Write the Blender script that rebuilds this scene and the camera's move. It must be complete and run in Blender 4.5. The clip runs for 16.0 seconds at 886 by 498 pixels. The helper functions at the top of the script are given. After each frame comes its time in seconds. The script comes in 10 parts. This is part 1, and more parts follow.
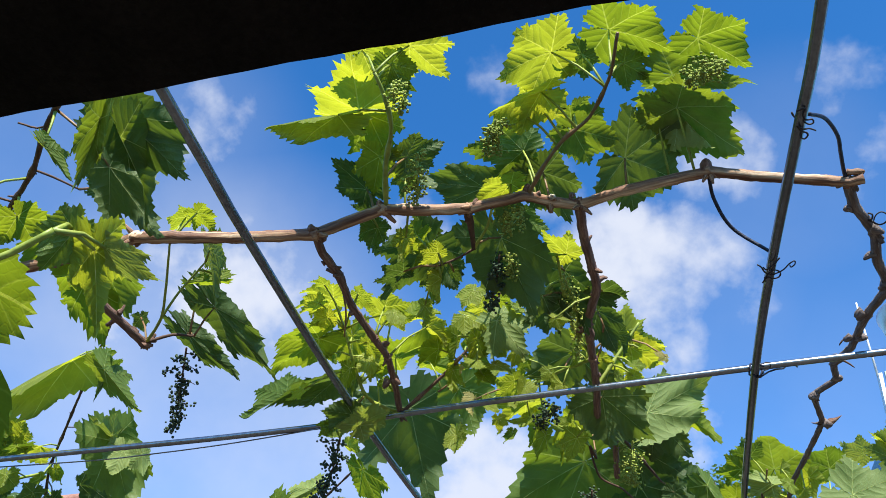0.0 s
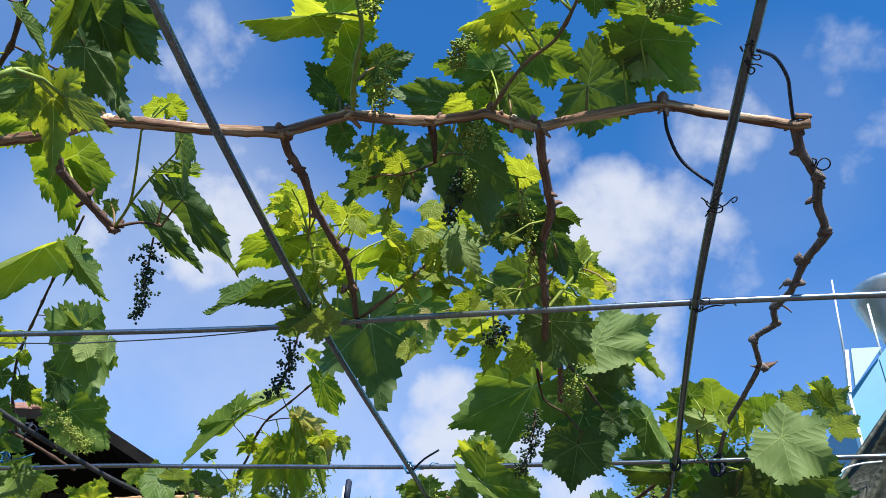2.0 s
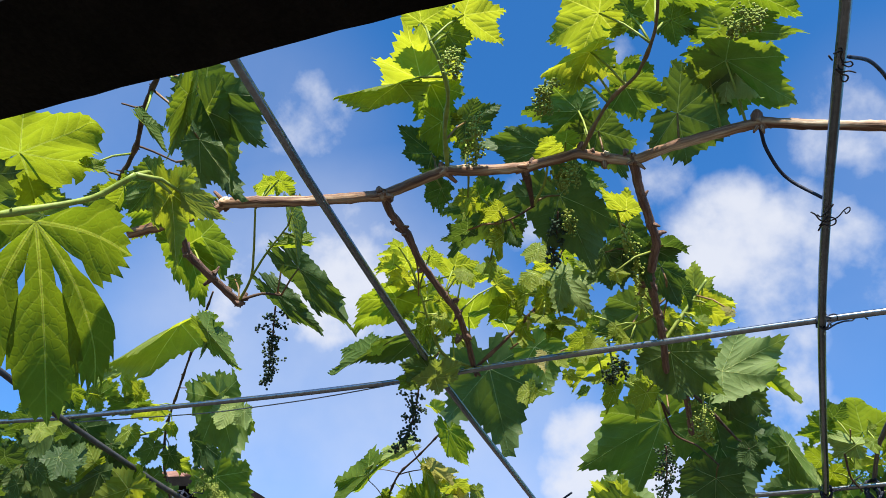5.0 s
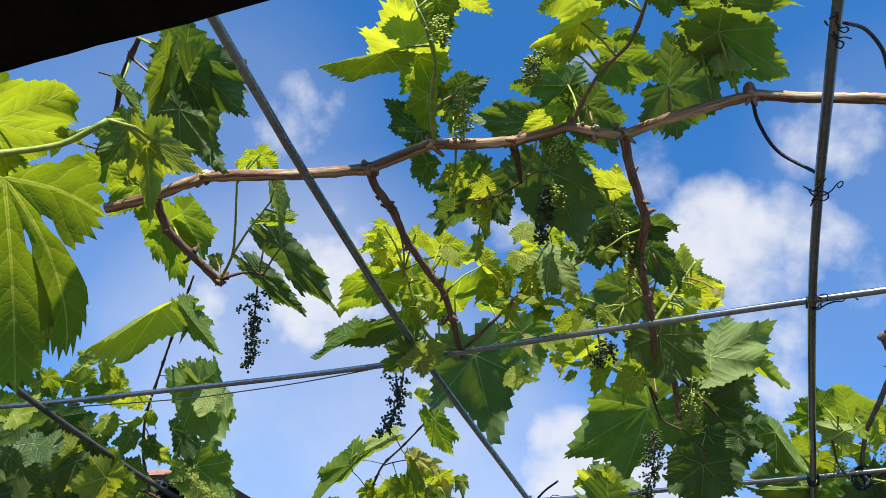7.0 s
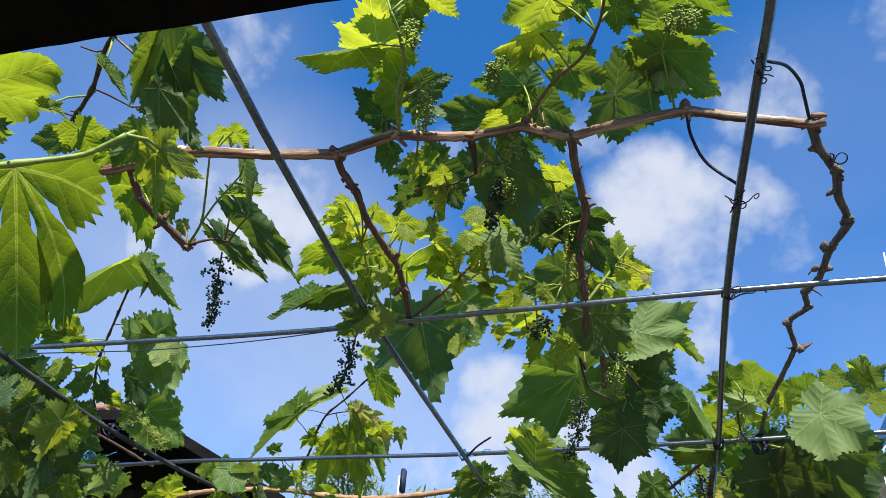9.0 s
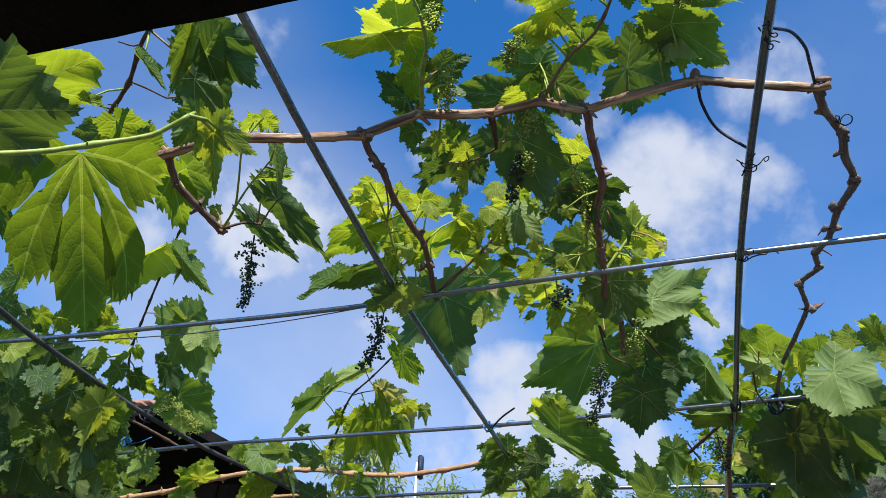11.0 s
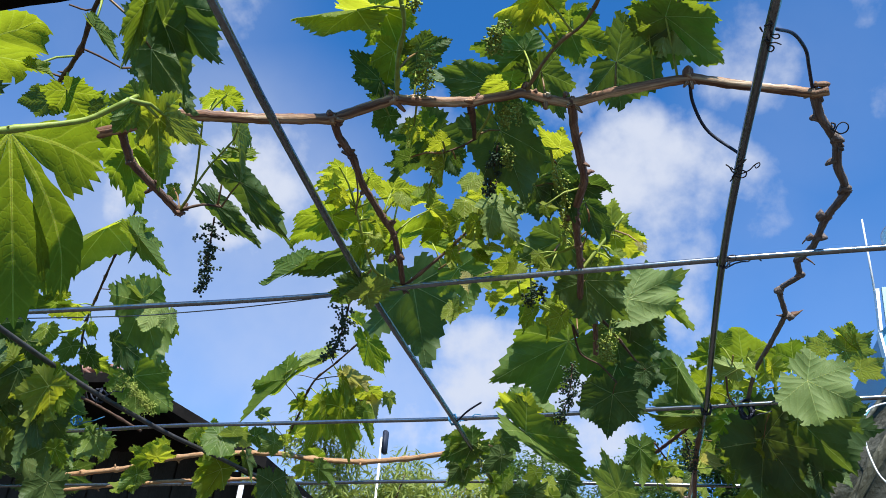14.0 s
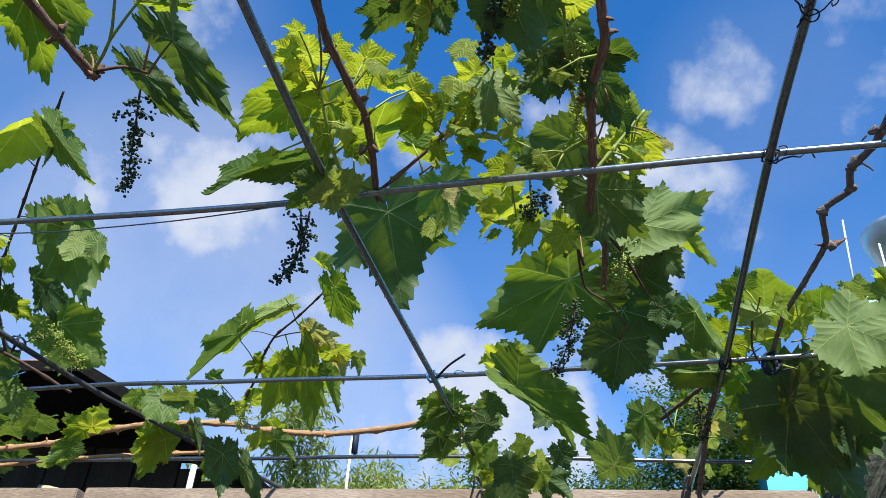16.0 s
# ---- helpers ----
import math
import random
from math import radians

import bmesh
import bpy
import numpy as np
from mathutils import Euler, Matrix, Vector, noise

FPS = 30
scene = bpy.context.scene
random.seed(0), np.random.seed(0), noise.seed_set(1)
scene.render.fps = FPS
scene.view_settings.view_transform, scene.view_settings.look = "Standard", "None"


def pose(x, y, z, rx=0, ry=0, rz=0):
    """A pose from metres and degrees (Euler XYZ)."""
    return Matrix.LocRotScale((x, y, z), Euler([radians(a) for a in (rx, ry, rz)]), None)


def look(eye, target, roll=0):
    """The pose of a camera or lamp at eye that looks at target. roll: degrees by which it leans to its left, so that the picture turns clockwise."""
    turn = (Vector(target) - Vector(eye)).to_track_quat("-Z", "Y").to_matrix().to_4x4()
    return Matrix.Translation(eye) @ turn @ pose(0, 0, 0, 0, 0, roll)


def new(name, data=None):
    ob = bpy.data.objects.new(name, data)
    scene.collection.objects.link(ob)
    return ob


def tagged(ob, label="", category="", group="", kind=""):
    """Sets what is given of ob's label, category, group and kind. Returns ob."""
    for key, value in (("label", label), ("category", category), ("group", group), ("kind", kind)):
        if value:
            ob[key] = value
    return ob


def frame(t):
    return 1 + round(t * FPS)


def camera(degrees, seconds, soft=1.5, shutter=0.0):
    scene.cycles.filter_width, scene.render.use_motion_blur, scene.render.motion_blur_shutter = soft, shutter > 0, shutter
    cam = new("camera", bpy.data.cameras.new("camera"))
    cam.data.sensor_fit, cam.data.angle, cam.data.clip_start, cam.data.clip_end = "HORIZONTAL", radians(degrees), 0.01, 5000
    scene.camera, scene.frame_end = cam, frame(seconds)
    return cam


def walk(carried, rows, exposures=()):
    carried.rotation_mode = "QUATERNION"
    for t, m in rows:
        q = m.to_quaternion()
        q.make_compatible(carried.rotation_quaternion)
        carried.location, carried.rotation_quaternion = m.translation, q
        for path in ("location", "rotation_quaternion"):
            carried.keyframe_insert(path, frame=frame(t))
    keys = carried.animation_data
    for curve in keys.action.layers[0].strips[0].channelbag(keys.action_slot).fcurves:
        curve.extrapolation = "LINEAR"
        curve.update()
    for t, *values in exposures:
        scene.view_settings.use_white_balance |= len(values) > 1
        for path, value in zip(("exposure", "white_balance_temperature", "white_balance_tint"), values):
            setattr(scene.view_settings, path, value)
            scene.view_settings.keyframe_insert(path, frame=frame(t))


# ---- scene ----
cam = camera(58.4, 16.0, soft=0.25)
PATH = [
    (0, (-0.053, 0.042, 1.505), (-0.424, 1.493, 2.83), 0.8),
    (0.5, (-0.006, 0.01, 1.481), (-0.42, 1.494, 2.757), 0.5),
    (1, (-0.018, 0.031, 1.486), (-0.406, 1.553, 2.725), 1.7),
    (1.5, (-0.033, 0.062, 1.488), (-0.345, 1.633, 2.686), 1.4),
    (2, (-0.012, 0.05, 1.444), (-0.369, 1.59, 2.669), 4.9),
    (2.5, (-0.01, 0.043, 1.405), (-0.545, 1.534, 2.626), 5.3),
    (3, (-0.02, 0.015, 1.423), (-0.663, 1.445, 2.664), 7.6),
    (3.5, (0.017, 0.041, 1.421), (-0.565, 1.491, 2.669), 7.7),
    (3.7, (0.028, 0.029, 1.432), (-0.579, 1.454, 2.697), 7.1),
    (5.8, (0.0, 0.055, 1.438), (-0.62, 1.447, 2.734), 5.7),
    (6, (0.005, 0.064, 1.433), (-0.609, 1.455, 2.732), 5.8),
    (6.5, (-0.014, 0.083, 1.424), (-0.643, 1.477, 2.713), 6.3),
    (7, (-0.005, 0.071, 1.427), (-0.597, 1.479, 2.719), 5.4),
    (7.5, (0.004, 0.089, 1.41), (-0.534, 1.512, 2.708), 5.8),
    (8, (0.006, 0.075, 1.398), (-0.488, 1.519, 2.689), 6.5),
    (8.5, (0.014, 0.037, 1.394), (-0.346, 1.586, 2.608), 1.9),
    (9, (0.006, -0.034, 1.406), (-0.46, 1.5, 2.601), 4.7),
    (9.2, (0.004, -0.019, 1.373), (-0.497, 1.532, 2.531), 5.0),
    (11.3, (-0.012, -0.072, 1.353), (-0.497, 1.469, 2.532), 2.2),
    (11.5, (-0.01, -0.072, 1.353), (-0.497, 1.463, 2.538), 1.9),
    (12, (-0.014, -0.079, 1.349), (-0.499, 1.446, 2.548), 3.8),
    (12.5, (-0.009, -0.076, 1.342), (-0.496, 1.457, 2.531), 3.9),
    (13, (0.0, -0.074, 1.338), (-0.484, 1.456, 2.531), 3.6),
    (13.5, (0.004, -0.065, 1.322), (-0.479, 1.468, 2.512), 5.2),
    (14, (-0.019, -0.035, 1.415), (-0.446, 1.564, 2.538), 3.9),
    (14.5, (-0.038, -0.002, 1.426), (-0.466, 1.62, 2.514), 4.2),
    (15, (-0.05, 0.029, 1.423), (-0.445, 1.674, 2.491), 3.4),
    (15.5, (-0.041, 0.056, 1.407), (-0.406, 1.708, 2.474), 2.7),
    (16, (-0.092, 0.246, 1.423), (-0.455, 1.846, 2.567), 3.6),
]
walk(cam, [(t, look(eye, target, roll)) for t, eye, target, roll in PATH],
     [(0.0, 0.88, 6650, 10), (2.0, 0.76, 6500, 10), (3.5, 0.79, 6650, 10), (6.0, 0.89, 6950, 10), (7.0, 0.89, 7000, 10), (8.0, 0.88, 6850, 10), (8.5, 0.78, 6550, 10), (12.5, 0.71, 6500, 10), (16.0, 0.74, 6450, 10)])

# ---- world, sun, exposure ----
SUN_DIR = Vector((0.25, -0.66, 0.71)).normalized()      # towards the sun, behind the camera and high
sun_el = math.asin(SUN_DIR.z)
sun_az = math.atan2(SUN_DIR.x, SUN_DIR.y)

world = bpy.data.worlds.new("sky")
scene.world = world
world.use_nodes = True
wt = world.node_tree
wt.nodes.clear()


def choose(n, operation=None, use_clamp=None, feature=None, data_type=None, blend_type=None, noise_dimensions=None, interpolation_type=None):
    """Set a node's menu choices."""
    if data_type is not None:
        n.data_type = data_type
    if operation is not None:
        n.operation = operation
    if use_clamp is not None:
        n.use_clamp = use_clamp
    if feature is not None:
        n.feature = feature
    if blend_type is not None:
        n.blend_type = blend_type
    if noise_dimensions is not None:
        n.noise_dimensions = noise_dimensions
    if interpolation_type is not None:
        n.interpolation_type = interpolation_type
    return n


def wnode(kind, **props):
    return choose(wt.nodes.new(kind), **props)


def wmath(op, a, b=None, clamp=False):
    n = wnode("ShaderNodeMath", operation=op, use_clamp=clamp)
    for i, v in enumerate((a, b)):
        if v is None:
            continue
        if isinstance(v, (int, float)):
            n.inputs[i].default_value = v
        else:
            wt.links.new(v, n.inputs[i])
    return n.outputs[0]


sky = wnode("ShaderNodeTexSky")
sky.sky_type, sky.sun_disc = "NISHITA", False
sky.sun_elevation, sky.sun_rotation = sun_el, sun_az
sky.air_density, sky.dust_density, sky.ozone_density = 1.0, 0.6, 2.4
coord = wnode("ShaderNodeTexCoord")
ray_dir = coord.outputs["Generated"]

# cumulus: soft-edged heaps broken up by noise; (azimuth, elevation, half width in degrees, weight)
HEAPS = [(2.4, 38.8, 5.0, 1.0), (2.4, 41.6, 3.0, 0.95), (7.6, 38.0, 4.6, 0.78), (9.5, 35.0, 4.0, 0.6), (4.0, 34.0, 4.8, 0.75), (14.4, 45.4, 4.4, 0.62), (25.6, 43.5, 6.0, 0.56),
         (-12.2, 25.8, 4.2, 1.1), (-9.6, 24.0, 5.4, 1.1), (-5.0, 22.4, 6.0, 1.0), (-16.0, 20.0, 6.0, 0.75), (-39.6, 47.2, 3.8, 0.6), (-33.0, 35.0, 7.0, 0.84),
         (-3.2, 46.2, 3.2, 0.5), (-31.0, 40.2, 3.6, 0.66), (-23.5, 28.5, 7.0, 0.55), (-17.3, 42.0, 3.6, 0.52), (-7.6, 53.5, 3.0, 0.5), (2.5, 28.4, 6.0, 0.75), (-38.5, 35.4, 6.0, 0.8)]


def sky_dir(az, el):
    a, e = radians(az), radians(el)
    return (math.sin(a) * math.cos(e), math.cos(a) * math.cos(e), math.sin(e))


warp = wnode("ShaderNodeTexNoise", noise_dimensions="3D")
warp.inputs["Scale"].default_value = 11.0
warp.inputs["Detail"].default_value = 6.0
warp.inputs["Roughness"].default_value = 0.54
wt.links.new(ray_dir, warp.inputs["Vector"])
wide = wnode("ShaderNodeTexNoise", noise_dimensions="3D")
wide.inputs["Scale"].default_value = 2.6
wide.inputs["Detail"].default_value = 5.0
wt.links.new(ray_dir, wide.inputs["Vector"])

heap_sum = None
for az, el, half, weight in HEAPS:
    dot = wnode("ShaderNodeVectorMath", operation="DOT_PRODUCT")
    wt.links.new(ray_dir, dot.inputs[0])
    dot.inputs[1].default_value = sky_dir(az, el)
    ramp = wnode("ShaderNodeMapRange", interpolation_type="SMOOTHSTEP")
    wt.links.new(dot.outputs["Value"], ramp.inputs["Value"])
    ramp.inputs["From Min"].default_value = math.cos(radians(half * 1.35))
    ramp.inputs["From Max"].default_value = math.cos(radians(half * 0.25))
    ramp.inputs["To Max"].default_value = weight
    heap_sum = ramp.outputs["Result"] if heap_sum is None else wmath("MAXIMUM", heap_sum, ramp.outputs["Result"])
ragged = wmath("ADD", heap_sum, wmath("MULTIPLY", wmath("SUBTRACT", warp.outputs["Fac"], 0.5), 2.0))
thick = wnode("ShaderNodeMapRange", interpolation_type="SMOOTHSTEP")
wt.links.new(ragged, thick.inputs["Value"])
thick.inputs["From Min"].default_value = 0.32
thick.inputs["From Max"].default_value = 1.25
# thin veil, denser towards the horizon
sep = wnode("ShaderNodeSeparateXYZ")
wt.links.new(ray_dir, sep.inputs[0])
low = wnode("ShaderNodeMapRange", interpolation_type="SMOOTHSTEP")
wt.links.new(sep.outputs["Z"], low.inputs["Value"])
low.inputs["From Min"].default_value = 0.78
low.inputs["From Max"].default_value = 0.30
low.inputs["To Max"].default_value = 0.27
veil = wmath("MULTIPLY", low.outputs["Result"], wmath("SUBTRACT", wmath("MULTIPLY", wide.outputs["Fac"], 1.9), 0.35), True)
VEILS = [(-34.0, 30.0, 15.0, 0.62), (-22.0, 24.0, 12.0, 0.62), (-8.0, 18.0, 11.0, 0.6), (-48.0, 40.0, 14.0, 0.22), (6.0, 33.0, 10.0, 0.16), (17.0, 42.0, 8.0, 0.14)]
veil2 = None
for az, el, half, weight in VEILS:
    dot = wnode("ShaderNodeVectorMath", operation="DOT_PRODUCT")
    wt.links.new(ray_dir, dot.inputs[0])
    dot.inputs[1].default_value = sky_dir(az, el)
    ramp = wnode("ShaderNodeMapRange", interpolation_type="SMOOTHSTEP")
    wt.links.new(dot.outputs["Value"], ramp.inputs["Value"])
    ramp.inputs["From Min"].default_value = math.cos(radians(half * 1.3))
    ramp.inputs["From Max"].default_value = 1.0
    ramp.inputs["To Max"].default_value = weight
    veil2 = ramp.outputs["Result"] if veil2 is None else wmath("MAXIMUM", veil2, ramp.outputs["Result"])
veil2 = wmath("MULTIPLY", veil2, wmath("ADD", wmath("MULTIPLY", wide.outputs["Fac"], 1.1), wmath("MULTIPLY", warp.outputs["Fac"], 0.5)), True)
cover = wmath("MAXIMUM", thick.outputs["Result"], wmath("MAXIMUM", veil, veil2), True)
cover = wmath("MULTIPLY", cover, 0.93)

tint = wnode("ShaderNodeMix", data_type="RGBA", blend_type="MULTIPLY")
tint.inputs["Factor"].default_value = 1.0
wt.links.new(sky.outputs[0], tint.inputs["A"])
tint.inputs["B"].default_value = (0.25, 0.86, 1.40, 1)
blend = wnode("ShaderNodeMix", data_type="RGBA")
wt.links.new(cover, blend.inputs["Factor"])
wt.links.new(tint.outputs["Result"], blend.inputs["A"])
blend.inputs["B"].default_value = (4.1, 4.4, 5.1, 1)
back = wnode("ShaderNodeBackground")
back.inputs["Strength"].default_value = 0.108
wt.links.new(blend.outputs["Result"], back.inputs["Color"])
wout = wnode("ShaderNodeOutputWorld")
wt.links.new(back.outputs[0], wout.inputs[0])

sun = new("sun", bpy.data.lights.new("sun", "SUN"))
sun.data.energy, sun.data.angle, sun.data.color = 5.0, radians(0.53), (1.0, 0.95, 0.86)
sun.matrix_world = look(SUN_DIR * 30, (0, 0, 0))


# ---- materials ----
def material(name):
    m = bpy.data.materials.new(name)
    m.use_nodes = True
    m.node_tree.nodes.clear()
    return m, m.node_tree


def mnode(tree, kind, inputs=(), **props):
    n = choose(tree.nodes.new(kind), **props)
    for k, v in dict(inputs).items():
        if hasattr(v, "links"):
            tree.links.new(v, n.inputs[k])
        else:
            n.inputs[k].default_value = v
    return n


def ramp_node(tree, fac, stops):
    n = tree.nodes.new("ShaderNodeValToRGB")
    while len(n.color_ramp.elements) < len(stops):
        n.color_ramp.elements.new(0.5)
    for el, (p, c) in zip(n.color_ramp.elements, stops):
        el.position, el.color = p, (*c, 1)
    tree.links.new(fac, n.inputs[0])
    return n.outputs["Color"]


def mix_colour(tree, fac, a, b, how="MIX"):
    n = tree.nodes.new("ShaderNodeMix")
    n.data_type, n.blend_type = "RGBA", how
    for key, v in (("Factor", fac), ("A", a), ("B", b)):
        if hasattr(v, "links"):
            tree.links.new(v, n.inputs[key])
        else:
            n.inputs[key].default_value = v if key == "Factor" else (*v, 1)
    return n.outputs["Result"]


def surface(name, stops, scale=20.0, rough=0.7, metal=0.0, bump=0.3, fine=160.0, dist=0.002, stretch=(1, 1, 1), space="Object",
            rough_var=0.15, spec=0.4):
    """Rough opaque surface with two scales of variation."""
    m, t = material(name)
    co = mnode(t, "ShaderNodeTexCoord")
    mp = mnode(t, "ShaderNodeMapping", {"Vector": co.outputs[space], "Scale": stretch})
    n1 = mnode(t, "ShaderNodeTexNoise", {"Vector": mp.outputs[0], "Scale": scale, "Detail": 6.0, "Roughness": 0.6})
    n2 = mnode(t, "ShaderNodeTexNoise", {"Vector": mp.outputs[0], "Scale": fine, "Detail": 3.0})
    col = ramp_node(t, n1.outputs["Fac"], stops)
    grey = ramp_node(t, n2.outputs["Fac"], [(0.3, (0.72, 0.72, 0.72)), (0.7, (1.15, 1.15, 1.15))])
    col = mix_colour(t, 1.0, col, grey, "MULTIPLY")
    info = mnode(t, "ShaderNodeObjectInfo")
    vary = mnode(t, "ShaderNodeMapRange", {"Value": info.outputs["Random"], "To Min": 0.88, "To Max": 1.1})
    hsv = mnode(t, "ShaderNodeHueSaturation", {"Color": col, "Value": vary.outputs[0]})
    rg = mnode(t, "ShaderNodeMapRange", {"Value": n1.outputs["Fac"], "To Min": max(0.05, rough - rough_var), "To Max": min(1.0, rough + rough_var)})
    add = mnode(t, "ShaderNodeMath", {0: n1.outputs["Fac"], 1: n2.outputs["Fac"]}, operation="ADD")
    bp = mnode(t, "ShaderNodeBump", {"Height": add.outputs[0], "Strength": bump, "Distance": dist})
    p = mnode(t, "ShaderNodeBsdfPrincipled", {"Base Color": hsv.outputs[0], "Roughness": rg.outputs[0], "Metallic": metal,
                                               "Normal": bp.outputs[0], "Specular IOR Level": spec})
    mnode(t, "ShaderNodeOutputMaterial", {"Surface": p.outputs[0]})
    return m


def leaf_material(name, dark, mid, light, glow, through_share=0.45, rough=0.42):
    """Leaf blade: waxy reflection over a diffuse body that lets sunlight through. UV: leaf plane in units of leaf length."""
    m, t = material(name)
    co = mnode(t, "ShaderNodeTexCoord")
    uv = co.outputs["UV"]
    info = mnode(t, "ShaderNodeObjectInfo")
    shift = mnode(t, "ShaderNodeVectorMath", {0: uv, 1: info.outputs["Location"]}, operation="ADD")
    n1 = mnode(t, "ShaderNodeTexNoise", {"Vector": shift.outputs[0], "Scale": 3.2, "Detail": 4.0})
    cells = mnode(t, "ShaderNodeTexVoronoi", {"Vector": uv, "Scale": 19.0}, feature="DISTANCE_TO_EDGE")
    lines = mnode(t, "ShaderNodeMapRange", {"Value": cells.outputs["Distance"], "From Min": 0.0, "From Max": 0.12})
    body = ramp_node(t, n1.outputs["Fac"], [(0.28, dark), (0.52, mid), (0.75, light)])
    body = mix_colour(t, 0.10, body, ramp_node(t, lines.outputs[0], [(0.0, light), (1.0, mid)]))
    spot = mnode(t, "ShaderNodeTexNoise", {"Vector": shift.outputs[0], "Scale": 13.0, "Detail": 3.0})
    spots = mnode(t, "ShaderNodeMapRange", {"Value": spot.outputs["Fac"], "From Min": 0.69, "From Max": 0.74, "To Max": 0.55}).outputs[0]
    body = mix_colour(t, spots, body, (mid[0] * 1.3 + 0.03, mid[1] * 0.85, mid[2] * 0.9))
    hue = mnode(t, "ShaderNodeMapRange", {"Value": info.outputs["Random"], "To Min": 0.488, "To Max": 0.512})
    val = mnode(t, "ShaderNodeMapRange", {"Value": info.outputs["Random"], "To Min": 1.16, "To Max": 0.82})
    body2 = mnode(t, "ShaderNodeHueSaturation", {"Color": body, "Hue": hue.outputs[0], "Value": val.outputs[0]})
    gl = mix_colour(t, 0.22, glow, ramp_node(t, lines.outputs[0], [(0.0, glow), (1.0, (glow[0] * 0.62, glow[1] * 0.7, glow[2] * 0.6))]))
    gl = mix_colour(t, 0.5, gl, ramp_node(t, n1.outputs["Fac"], [(0.3, (0.6, 0.65, 0.5)), (0.7, (1.1, 1.1, 1.0))]), "MULTIPLY")
    gl2 = mnode(t, "ShaderNodeHueSaturation", {"Color": gl, "Hue": hue.outputs[0], "Value": val.outputs[0]})
    parts = mnode(t, "ShaderNodeSeparateXYZ", {0: uv})
    ax = mnode(t, "ShaderNodeMath", {0: parts.outputs[0]}, operation="ABSOLUTE").outputs[0]
    flat = mnode(t, "ShaderNodeCombineXYZ", {0: ax, 1: parts.outputs[1]}).outputs[0]
    rib = swell = nearest = None
    for dx, dy in ((0.0, 1.0), (0.769, 0.639), (0.945, -0.327)):       # main veins fan out from the petiole
        off = mnode(t, "ShaderNodeVectorMath", {0: flat, 1: (dy, -dx, 0.0)}, operation="DOT_PRODUCT").outputs["Value"]
        off = mnode(t, "ShaderNodeMath", {0: off}, operation="ABSOLUTE").outputs[0]
        run = mnode(t, "ShaderNodeVectorMath", {0: flat, 1: (dx, dy, 0.0)}, operation="DOT_PRODUCT").outputs["Value"]
        wide_at = mnode(t, "ShaderNodeMapRange", {"Value": run, "From Min": 0.0, "From Max": 1.0, "To Min": 0.013, "To Max": 0.004}).outputs[0]
        on = mnode(t, "ShaderNodeMath", {0: off, 1: wide_at}, operation="LESS_THAN").outputs[0]
        on = mnode(t, "ShaderNodeMath", {0: on, 1: mnode(t, "ShaderNodeMath", {0: run, 1: 0.0}, operation="GREATER_THAN").outputs[0]}, operation="MULTIPLY").outputs[0]
        rib = on if rib is None else mnode(t, "ShaderNodeMath", {0: rib, 1: on}, operation="MAXIMUM").outputs[0]
        # side veins leave each main vein at an angle; the blade swells between them
        lean = mnode(t, "ShaderNodeMath", {0: run, 1: off}, operation="SUBTRACT").outputs[0]
        lean = mnode(t, "ShaderNodeMath", {0: n1.outputs["Fac"], 1: 0.12, 2: lean}, operation="MULTIPLY_ADD").outputs[0]
        wave = mnode(t, "ShaderNodeMath", {0: mnode(t, "ShaderNodeMath", {0: lean, 1: 21.0}, operation="MULTIPLY").outputs[0]}, operation="SINE").outputs[0]
        wave = mnode(t, "ShaderNodeMath", {0: wave}, operation="ABSOLUTE").outputs[0]
        behind = mnode(t, "ShaderNodeMath", {0: run, 1: 0.0}, operation="LESS_THAN").outputs[0]
        far_off = mnode(t, "ShaderNodeMath", {0: off, 1: behind}, operation="ADD").outputs[0]
        if swell is None:
            swell, nearest = wave, far_off
        else:
            closer = mnode(t, "ShaderNodeMath", {0: far_off, 1: nearest}, operation="LESS_THAN").outputs[0]
            swell = mnode(t, "ShaderNodeMix", {"Factor": closer, "A": swell, "B": wave}, data_type="FLOAT").outputs["Result"]
            nearest = mnode(t, "ShaderNodeMath", {0: far_off, 1: nearest}, operation="MINIMUM").outputs[0]
    relief = mnode(t, "ShaderNodeMath", {0: lines.outputs[0], 1: 0.22, 2: swell}, operation="MULTIPLY_ADD").outputs[0]
    bp = mnode(t, "ShaderNodeBump", {"Height": relief, "Strength": 0.45, "Distance": 0.0014})
    side_vein = mnode(t, "ShaderNodeMapRange", {"Value": swell, "From Min": 0.05, "From Max": 0.22, "To Min": 0.35, "To Max": 0.0}).outputs[0]
    veins = mnode(t, "ShaderNodeMath", {0: rib, 1: side_vein}, operation="MAXIMUM").outputs[0]
    faded = mnode(t, "ShaderNodeMath", {0: veins, 1: 0.22}, operation="MULTIPLY").outputs[0]
    body3 = mix_colour(t, faded, body2.outputs[0], tuple(min(1.0, c * 1.35 + 0.04) for c in light))
    p = mnode(t, "ShaderNodeBsdfPrincipled", {"Base Color": body3, "Roughness": rough, "Normal": bp.outputs[0], "Specular IOR Level": 0.26})
    pale = mix_colour(t, veins, gl2.outputs[0], (min(1.0, glow[0] * 1.3 + 0.04), min(1.0, glow[1] * 1.25 + 0.04), glow[2] + 0.05))
    tr = mnode(t, "ShaderNodeBsdfTranslucent", {"Color": pale, "Normal": bp.outputs[0]})
    mx = mnode(t, "ShaderNodeMixShader", {0: through_share, 1: p.outputs[0], 2: tr.outputs[0]})
    mnode(t, "ShaderNodeOutputMaterial", {"Surface": mx.outputs[0]})
    return m


